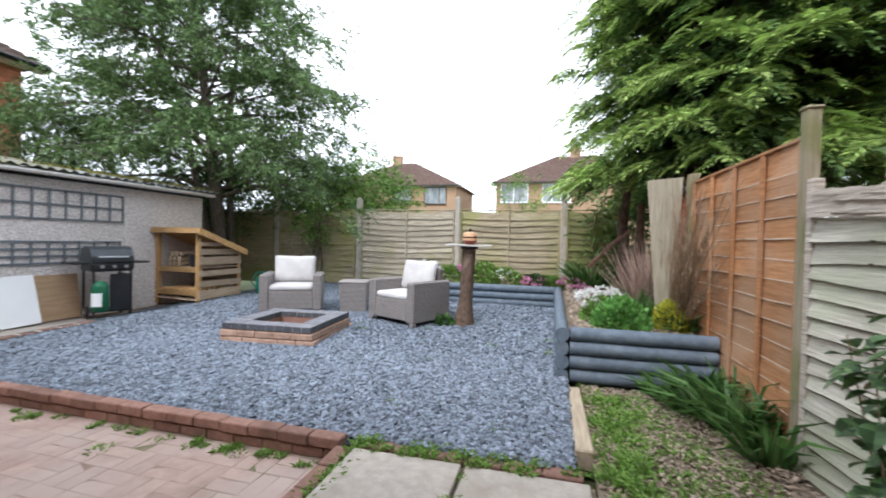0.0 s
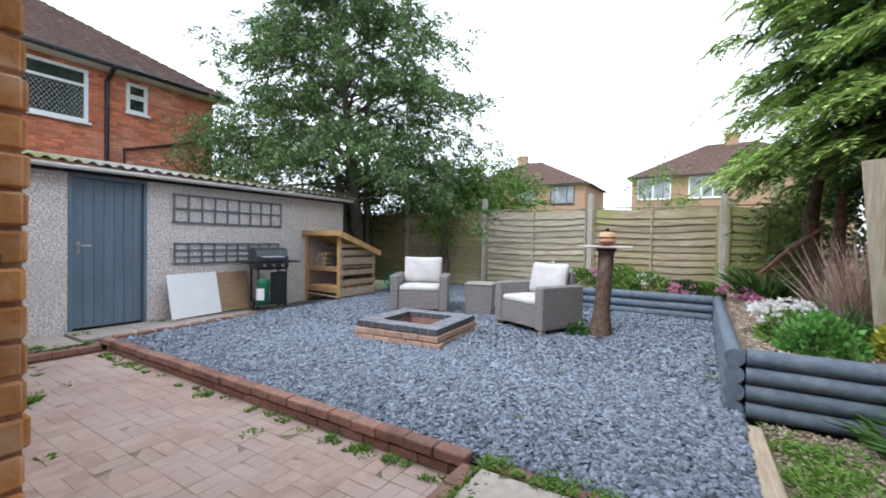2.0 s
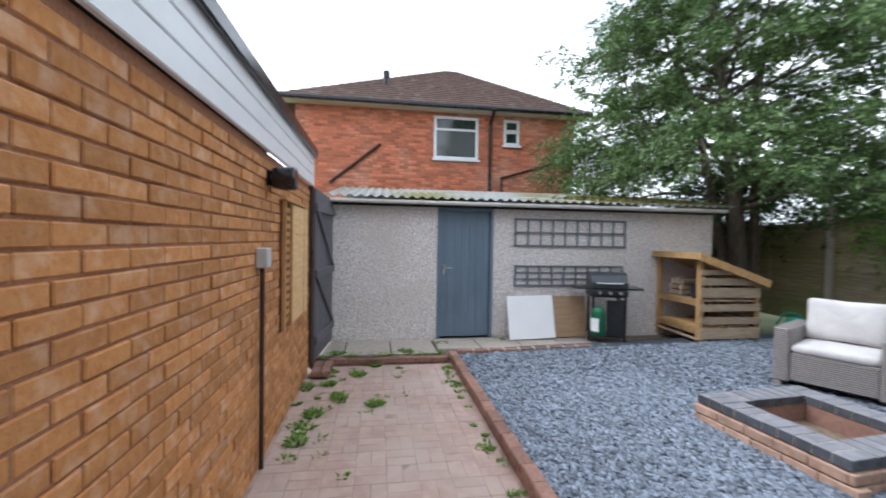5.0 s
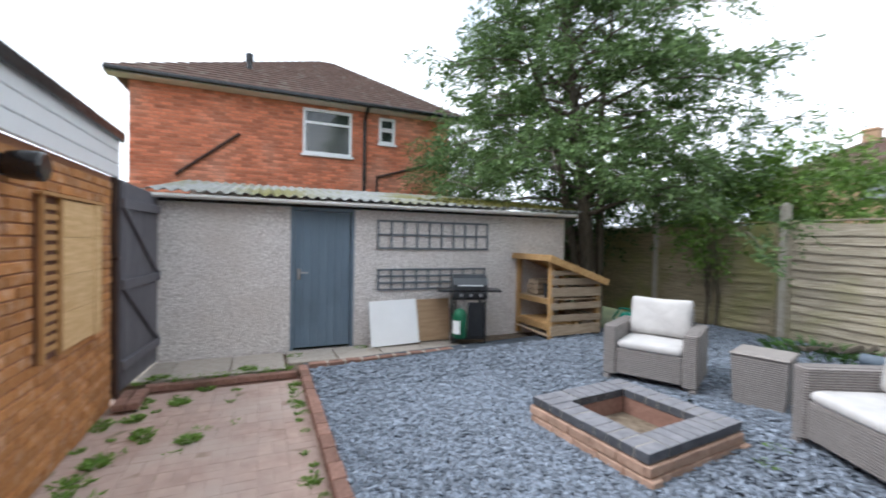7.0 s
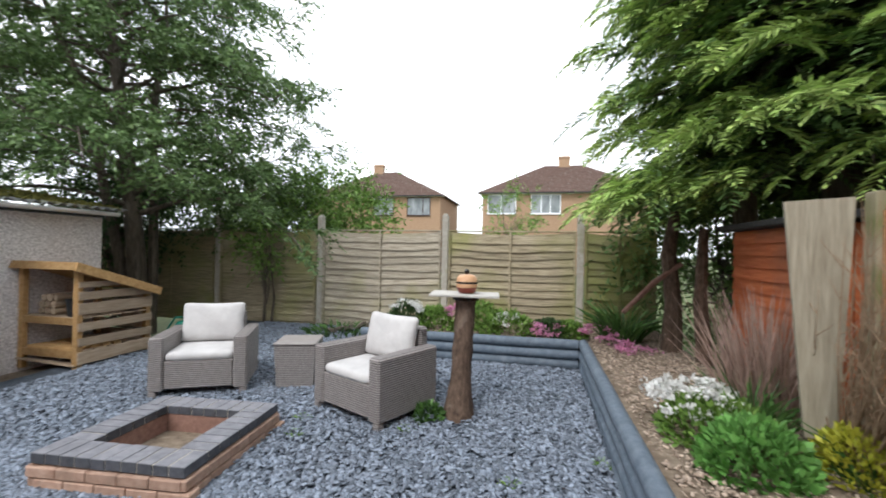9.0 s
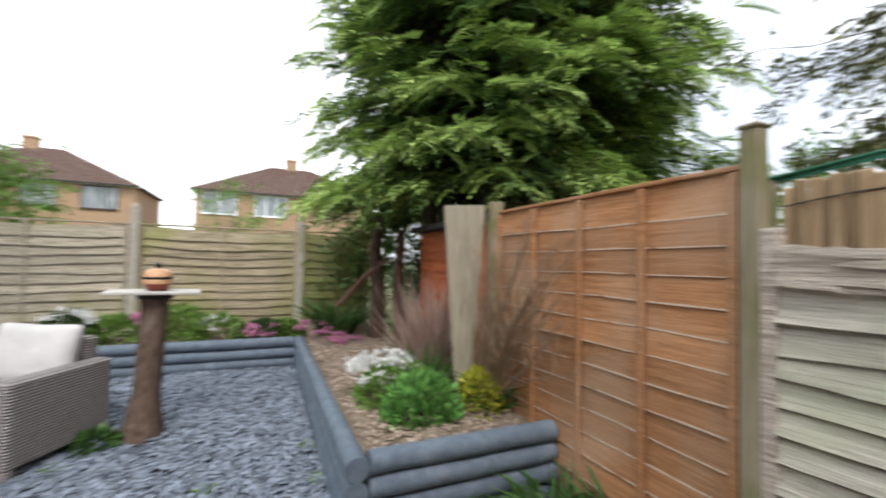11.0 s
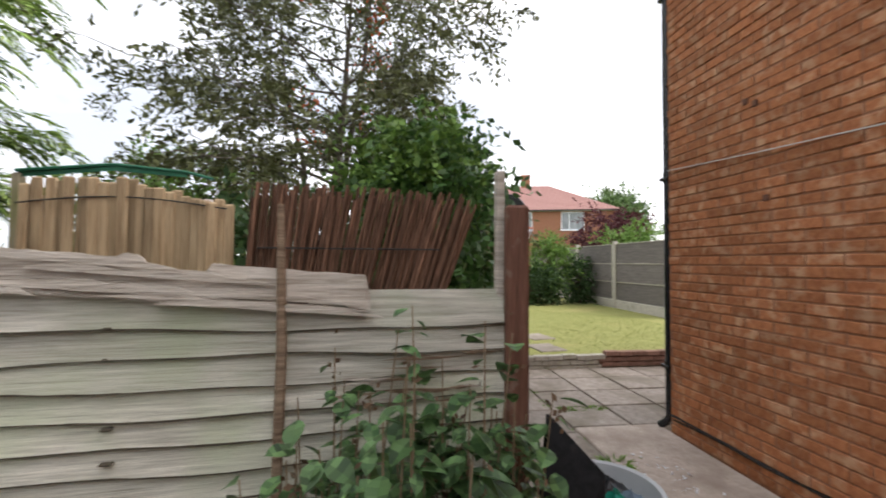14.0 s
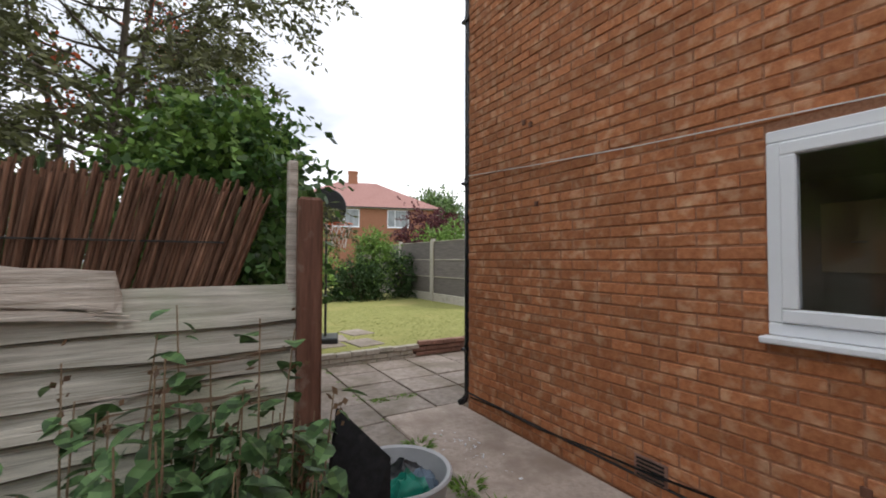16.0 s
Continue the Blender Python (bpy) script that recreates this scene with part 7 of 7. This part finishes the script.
def blades(n, center, radius, height, width, lean=0.5):
    """Grass-like blades, each of two quads."""
    a, r = rng.uniform(0, 6.283, n), np.sqrt(rng.uniform(0, 1, n)) * radius
    base = np.stack([center[0] + r * np.cos(a), center[1] + r * np.sin(a), np.full(n, center[2])], 1)
    d = unit(np.stack([np.cos(a) * lean, np.sin(a) * lean, np.ones(n)], 1) + rng.normal(size=(n, 3)) * 0.22)
    h = (height * rng.uniform(0.5, 1.15, n))[:, None]
    s = unit(np.cross(d, rng.normal(size=(n, 3)))) * width / 2
    mid = base + d * h * 0.6
    d2 = unit(d + np.stack([np.cos(a), np.sin(a), -0.5 * np.ones(n)], 1) * lean)
    top = mid + d2 * h * 0.45
    return np.concatenate([np.stack([base - s, base + s, mid + s * 0.9, mid - s * 0.9], 1), np.stack([mid - s * 0.9, mid + s * 0.9, top + s * 0.1, top - s * 0.1], 1)])


m_grass = leaf_mat("weed_green", (0.11, 0.22, 0.035), (0.22, 0.36, 0.075), amount=0.4)
m_strap = leaf_mat("strap_leaf_green", (0.045, 0.11, 0.028), (0.105, 0.205, 0.055), amount=0.45, rough=0.45)
weeds = []
for k in range(95):
    side = k % 5
    if side == 0:
        c = (rng.uniform(-4.6, 0), 4.52 + rng.uniform(-0.08, 0.02), -0.1)
    elif side == 1:
        c = (rng.uniform(0.1, 1.4), 4.6 + rng.uniform(-0.05, 0.08), 0.02)
    elif side == 2:
        c = (0.1 + rng.uniform(-0.03, 0.02), rng.uniform(3.3, 4.5), 0.0)
    elif side == 3:
        c = (rng.uniform(-4.6, -0.3), rng.uniform(2.9, 4.5), -0.1)
    else:
        c = (0.76, rng.uniform(3.3, 4.5), 0.01)
    weeds.append(blades(int(rng.uniform(12, 44)), c, rng.uniform(0.02, 0.08), 0.03, 0.010, 1.0))
for x, y in ((-4.0, 3.1), (-3.6, 3.25), (-3.2, 3.05), (-4.3, 3.4), (-2.7, 3.0), (-4.65, 3.6), (-5.3, 4.55), (-4.9, 3.1), (-4.95, 4.0), (-5.45, 5.45), (-3.4, 3.6)):
    weeds.append(blades(90, (x, y, -0.1 if x > -4.7 else -0.01), 0.07, 0.065, 0.014, 0.9))
for k in range(46):
    x = -4.6 + 4.5 * rng.uniform(0, 1) ** 1.6
    weeds.append(blades(int(rng.uniform(16, 50)), (x, 2.86 + 0.55 * rng.uniform(0, 1) ** 2, -0.1), rng.uniform(0.03, 0.08), 0.04, 0.011, 1.0))
for k in range(34):
    weeds.append(blades(int(rng.uniform(12, 40)), (rng.uniform(-4.6, -0.1), 4.50 + rng.uniform(-0.05, 0.03), -0.1), rng.uniform(0.015, 0.035), 0.04, 0.010, 0.9))
for k in range(26):
    weeds.append(blades(30, (rng.uniform(0.1, 1.4), 4.60 + rng.uniform(-0.05, 0.07), 0.02), 0.04, 0.035, 0.011, 1.0))
for k in range(26):
    weeds.append(blades(40, (0.115 + rng.uniform(-0.015, 0.015), rng.uniform(3.2, 4.55), 0.0), 0.035, 0.045, 0.012, 1.0))
for k in range(24):
    weeds.append(blades(34, (-4.86 + rng.uniform(-0.06, 0.05), rng.uniform(2.9, 4.5), -0.02), 0.06, 0.05, 0.012, 1.0))
for k in range(150):
    weeds.append(blades(34, (1.5 + 0.95 * rng.uniform(0, 1) ** 1.5, rng.uniform(2.6, 6.1), 0.005), 0.11, 0.05, 0.009, 1.1))
for k in range(60):
    weeds.append(blades(40, (1.5 + 0.28 * rng.uniform(0, 1), rng.uniform(3.6, 5.9), 0.01), 0.07, 0.06, 0.011, 1.0))
for k in range(44):
    weeds.append(blades(30, (rng.uniform(2.9, 6.8), (1.96, 2.55, 2.56)[k % 3], 0.0), 0.05, 0.035, 0.008, 1.1))
for k in range(30):
    weeds.append(blades(26, (2.88 + 0.58 * rng.integers(0, 5), rng.uniform(1.2, 3.0), 0.0), 0.06, 0.05, 0.01, 1.2))
for x, y in ((2.78, 2.2), (2.86, 2.0), (2.95, 1.95), (2.6, 2.02), (2.45, 1.98), (2.3, 2.05), (3.3, 1.96), (4.0, 1.96)):
    weeds.append(blades(110, (x, y, 0.0), 0.09, 0.10, 0.012, 1.1))
for x, y in ((0.0, 6.3), (0.55, 7.0), (-1.3, 7.6), (-1.2, 7.3), (1.2, 7.4), (1.22, 6.9), (0.1, 5.2), (-0.35, 7.6), (0.9, 5.0)):
    weeds.append(blades(40, (x, y, ground_z(x, y) - 0.01), 0.06, 0.045, 0.009, 1.0))
tagged(quads("weeds", np.concatenate(weeds), m_grass), "low green weeds and grass in the joints", "weeds", kind="stuff")
gr = np.concatenate([blades(14000, (9.6, 0.6, 0.2), 3.0, 0.03, 0.006, 0.6)])
gr = gr[gr[:, 0, 0] > 6.95]
m_drygrass = leaf_mat("dry_grass_blades", (0.19, 0.235, 0.06), (0.31, 0.33, 0.11), amount=0.2)
tagged(quads("lawn_grass", gr, m_drygrass), "short dry lawn grass", "grass", kind="stuff")


def plant(name, label, L, material, category="plant", stems=None, extra=()):
    t = thing(name, pose(0, 0, 0), label, category)
    quads("leaves", L, material, t)
    for nm, Q, mm in extra:
        quads(nm, Q, mm, t)
    if stems:
        part("stalk", stems, m_stem, t)
    return t


for x, y, n, h in ((2.35, 6.0, 110, 0.42), (2.42, 5.55, 120, 0.55), (2.25, 5.75, 60, 0.35), (2.46, 5.15, 70, 0.5), (2.1, 6.05, 50, 0.3)):
    plant("strap_leaf_plant", "clump of long dark green strap leaves by the fence", blades(n, (x, y, 0.0), 0.11, h, 0.028, 0.75), m_strap)
m_petal_w = leaf_mat("white_petals", (0.72, 0.72, 0.70), (0.82, 0.82, 0.80), amount=0.08, trans=0.3)
m_petal_p = leaf_mat("pink_petals", (0.55, 0.20, 0.36), (0.70, 0.34, 0.50), amount=0.2, trans=0.3)
m_fresh = leaf_mat("bright_fresh_leaves", (0.10, 0.25, 0.055), (0.20, 0.42, 0.11), amount=0.35)
m_yellow = leaf_mat("yellow_green_leaves", (0.30, 0.33, 0.03), (0.48, 0.46, 0.06), amount=0.3)


def mound(center, axes, n, size, droop=0.0, up=0.5):
    d = unit(rng.normal(size=(n, 3)))
    d[:, 2] = np.abs(d[:, 2])
    p = np.array(center) + d * np.array(axes) * rng.uniform(0.5, 1.0, (n, 1)) ** 0.5
    return leaf_cloud(p, d + np.array([0, 0, up]) + rng.normal(size=(n, 3)) * 0.5, size[0], size[1], droop)


def blooms(parent, center, axes, heads, per, r, size, material):
    """Flower heads, each a small cluster of petals of its own."""
    d = unit(rng.normal(size=(heads, 3)))
    d[:, 2] = np.abs(d[:, 2])
    for q in np.array(center) + d * np.array(axes):
        p = q + rng.normal(size=(per, 3)) * np.array((r, r, r * 0.4))
        quads("flower_head", leaf_cloud(p, rng.normal(size=p.shape) + np.array([0, 0, 0.8]), size, size * 0.8), material, parent, kind="stuff")


plant("candytuft_plant", "green plant with white flower heads in the raised bed", mound((1.85, 7.25, 0.42), (0.33, 0.40, 0.26), 1500, (0.06, 0.03)), m_light)
blooms(bpy.data.objects["candytuft_plant"], (1.74, 7.38, 0.58), (0.27, 0.24, 0.17), 30, 36, 0.034, 0.032, m_petal_w)
leafy_stems = Mesh()
for k in range(16):
    a, r = k * 0.393, 0.10 + 0.012 * (k % 5)
    leafy_stems.tube([(1.88, 6.83, 0.40), (1.88 + r * 0.6 * math.cos(a), 6.83 + r * 0.6 * math.sin(a), 0.50), (1.88 + r * 1.4 * math.cos(a), 6.83 + r * 1.4 * math.sin(a), 0.62)], [0.006, 0.005, 0.002], 5)
plant("leafy_plant", "bushy fresh green plant in the raised bed", mound((1.88, 6.83, 0.40), (0.27, 0.24, 0.30), 1500, (0.06, 0.042)), m_fresh, stems=leafy_stems)
plant("yellow_green_plant", "yellow-green feathery plant in the raised bed", mound((2.33, 6.82, 0.42), (0.16, 0.2, 0.29), 900, (0.05, 0.02)), m_yellow)
plant("strap_leaf_plant", "grassy green clump in the raised bed", blades(120, (2.12, 7.4, 0.42), 0.16, 0.42, 0.016, 0.45), m_strap)
plant("strap_leaf_plant", "grassy green clump in the raised bed", blades(80, (2.45, 6.85, 0.4), 0.12, 0.36, 0.02, 0.7), m_strap)
plant("strap_leaf_plant", "tall green strap-leaved clump by the back fence", blades(130, (1.85, 10.3, 0.42), 0.22, 0.6, 0.035, 0.5), m_strap)
for x, y, r, h, mm, lab in ((-0.75, 10.3, 0.3, 0.35, m_light, "green bedding plant"), (0.3, 10.25, 0.42, 0.34, m_light, "bushy green flowering plant"), (0.9, 10.35, 0.28, 0.22, m_dark, "low dark green plant"),
                            (-0.1, 10.45, 0.3, 0.45, m_light, "tall green flowering plant"), (-1.2, 10.3, 0.3, 0.42, m_dark, "leafy dark green plant"), (1.15, 10.4, 0.25, 0.2, m_light, "low green plant")):
    plant("bedding_plant", lab + " before the back fence", mound((x, y, 0.42), (r, 0.26, h), 800, (0.07, 0.035)), mm)
for x, y, z, mm, nm, lab in ((0.25, 10.15, 0.72, m_petal_w, "white_flowers", "white flower heads before the back fence"), (-1.15, 10.1, 0.85, m_petal_w, "white_flowers", "white flower heads behind the armchair"),
                             (0.85, 10.2, 0.6, m_petal_p, "pink_flowers", "pink flower heads before the back fence"), (-0.35, 10.2, 0.8, m_petal_p, "pink_flowers", "pale pink flowers before the back fence"),
                             (1.5, 10.1, 0.62, m_petal_p, "pink_flowers", "pink flowers at the bed corner"), (1.85, 9.6, 0.55, m_petal_p, "pink_flowers", "pink flowers in the raised bed")):
    t = thing(nm, pose(0, 0, 0), lab, "flowers")
    blooms(t, (x, y, z - 0.12), (0.22, 0.14, 0.14), 12, 34, 0.032, 0.03, mm)
plant("low_weed", "low green weed beside the armchair", mound((-0.22, 7.86, 0.08), (0.14, 0.12, 0.14), 240, (0.06, 0.035)), m_strap)

# dry branches against the orange fence and in the corner
db = thing("dry_branches", pose(0, 0, 0), "bare dry twigs leaning on the fence", "branches")
for k in range(84):
    b0 = Vector((2.42 + random.uniform(-0.05, 0.06), 6.95 + random.uniform(-0.14, 0.14), 0.42))
    tip = Vector((2.38 + random.uniform(-0.14, 0.12), 6.40 + random.uniform(-0.75, 0.6), random.uniform(0.95, 1.95)))
    mid = b0.lerp(tip, 0.5) + Vector((random.uniform(-0.06, 0.04), random.uniform(-0.08, 0.08), 0.05))
    tw = Mesh().tube([b0, mid, tip], [0.006, 0.004, 0.0015], 4)
    for q in (0.55, 0.7, 0.85):
        c = mid.lerp(tip, (q - 0.5) * 2)
        tw.tube([c, c + Vector((random.uniform(-0.07, 0.05), random.uniform(-0.16, 0.16), random.uniform(0.05, 0.22)))], [0.003, 0.001], 4)
    part("twig", tw, m_twig, db)
m_plume = leaf_mat("dry_pink_brown_plumes", (0.32, 0.215, 0.175), (0.48, 0.35, 0.29), amount=0.3)
pl = thing("dry_grass_plumes", pose(0, 0, 0), "dry pinkish-brown grass clump before the shed", "ornamental grass")
quads("plume_tuft", blades(430, (2.36, 7.75, 0.42), 0.24, 0.86, 0.012, 0.12), m_plume, pl)
deadwood = thing("broken_tree", pose(2.35, 9.9, 0.4), "pale broken tree trunk in the bed corner", "tree trunk")
part("trunk", Mesh().tube([(0.0, 0.0, 0), (0.03, 0.05, 0.6), (-0.02, 0.1, 1.2), (0.05, 0.1, 1.75)], [0.13, 0.1, 0.09, 0.06], 9), m_trunkbark, deadwood, smooth=True)
part("trunk", Mesh().tube([(0.18, -0.55, 0), (0.14, -0.5, 0.7), (0.16, -0.52, 1.5)], [0.09, 0.075, 0.05], 8), m_trunkbark, deadwood, smooth=True)
part("limb", Mesh().tube([(-0.55, 0.1, 0.45), (-0.2, 0.05, 0.85), (0.1, 0.0, 1.1)], [0.03, 0.035, 0.03], 7), m_kerb, deadwood, "leaning branch", smooth=True)
fern = thing("dead_leaf_pile", pose(0, 0, 0), "dark logs and ferns under the back fence", "plants")
quads("fern_clump", blades(160, (-2.55, 10.9, 0.14), 0.55, 0.28, 0.03, 0.8), m_strap, fern)
for k in range(6):
    part("branch", Mesh().tube([(-3.0 + k * 0.2, 10.95 + random.uniform(-0.2, 0.2), 0.17), (-2.6 + k * 0.15, 10.9 + random.uniform(-0.2, 0.2), 0.22 + 0.04 * k)], 0.04, 7), m_bark, fern, smooth=True)

# big-leaved shrub before the old fence
sh = thing("leafy_shrub", pose(0, 0, 0), "leafy green shrub with upright stems by the old fence", "shrub")
sm_, LP, LD, bud = Mesh(), [], [], []
dry = []
for k in range(84):
    bx_, by_ = rng.uniform(2.16, 2.52), 3.16 + 0.80 * (k + 0.5) / 84 + rng.uniform(-0.03, 0.03)
    side_fall = min(1.0, 0.84 + 0.6 * min(by_ - 3.12, 4.0 - by_))
    hh = (rng.uniform(0.78, 1.14) if k % 7 else rng.uniform(1.18, 1.42)) * side_fall
    tip = (bx_ + rng.uniform(-0.14, 0.06), by_ + rng.uniform(-0.1, 0.1), hh)
    sm_.tube([(bx_, by_, 0), Vector((bx_, by_, 0)).lerp(Vector(tip), 0.5) + Vector((0.02, 0.02, 0)), tip], [0.006, 0.0045, 0.0022], 5)
    tall = hh > 1.15
    for j in range(int(hh * (15 if tall else 23))):
        q = rng.uniform(0.3, 1.0)
        pnt = np.array((bx_, by_, 0)) * (1 - q) + np.array(tip) * q
        a = rng.uniform(0, 6.283)
        LP.append(pnt)
        LD.append((math.cos(a), math.sin(a), rng.uniform(-0.75, 0.15)))
    if k % 3 == 0:
        dry.append(rng.normal(size=(9, 3)) * np.array((0.018, 0.018, 0.05)) + np.array(tip) - np.array((0, 0, 0.05)))
LP, LD = np.array(LP), np.array(LD)
# leaf: four quads with a fold along the midrib
d = unit(LD)
up = np.array([0, 0, 1.0])
s = unit(np.cross(d, up) + rng.normal(size=d.shape) * 0.25)
nrm = np.cross(s, d)
Ln = (0.084 * rng.uniform(0.55, 1.2, len(d)))[:, None]
Wd = Ln * 0.37
st0 = LP + d * 0.02
stations = ((0.0, 0.10), (0.14, 0.66), (0.34, 1.0), (0.56, 0.95), (0.76, 0.62), (0.92, 0.22), (1.0, 0.02))
shape = []
for (q0, w0), (q1, w1) in zip(stations, stations[1:]):
    c0, c1 = st0 + d * Ln * q0 - nrm * Ln * 0.22 * q0 ** 2, st0 + d * Ln * q1 - nrm * Ln * 0.22 * q1 ** 2
    for sg in (-1, 1):
        shape.append(np.stack([c0, c1, c1 + (s * sg + nrm * 0.22) * Wd * w1, c0 + (s * sg + nrm * 0.22) * Wd * w0], 1))
m_shrub = leaf_mat("shrub_leaf_green", (0.04, 0.09, 0.033), (0.135, 0.235, 0.085), amount=0.55, rough=0.42, trans=0.2)
quads("leaves", np.concatenate(shape), m_shrub, sh)
dry = np.concatenate(dry)
quads("dried_flower", leaf_cloud(dry, rng.normal(size=dry.shape), 0.028, 0.016, 0.5), leaf_mat("dried_brown_flowers", (0.10, 0.06, 0.035), (0.20, 0.12, 0.07)), sh, kind="stuff")
part("stalk", sm_, m_twig, sh)

# brickwork and paving last
bricks(house_wall, "x", HY, 1, EX, HX2, 0.02, 5.3, [(WIN[0], WIN[1], WIN[2], WIN[3])], m_brick, m_brick_j, limit=300, near=(2.3, 1.5), proud=0.0065, vary=0.004)
bricks(ext_wall, "x", EY, 1, EW, EX, -0.1, 2.12, [], m_brick_o, m_brick_oj, limit=300, near=(-2.2, 1.3))
bricks(ext_side, "y", EX, 1, EY - 1.6775, EY, -0.1, 2.12, [], m_brick_o, m_brick_oj, limit=120, near=(2.8, 1.2))
pave(patio, -4.66, -0.06, 2.83, 4.55, 0.215, 0.1075, -0.1, m_paver, m_paver_j, limit=300, near=(-0.8, 4.3))
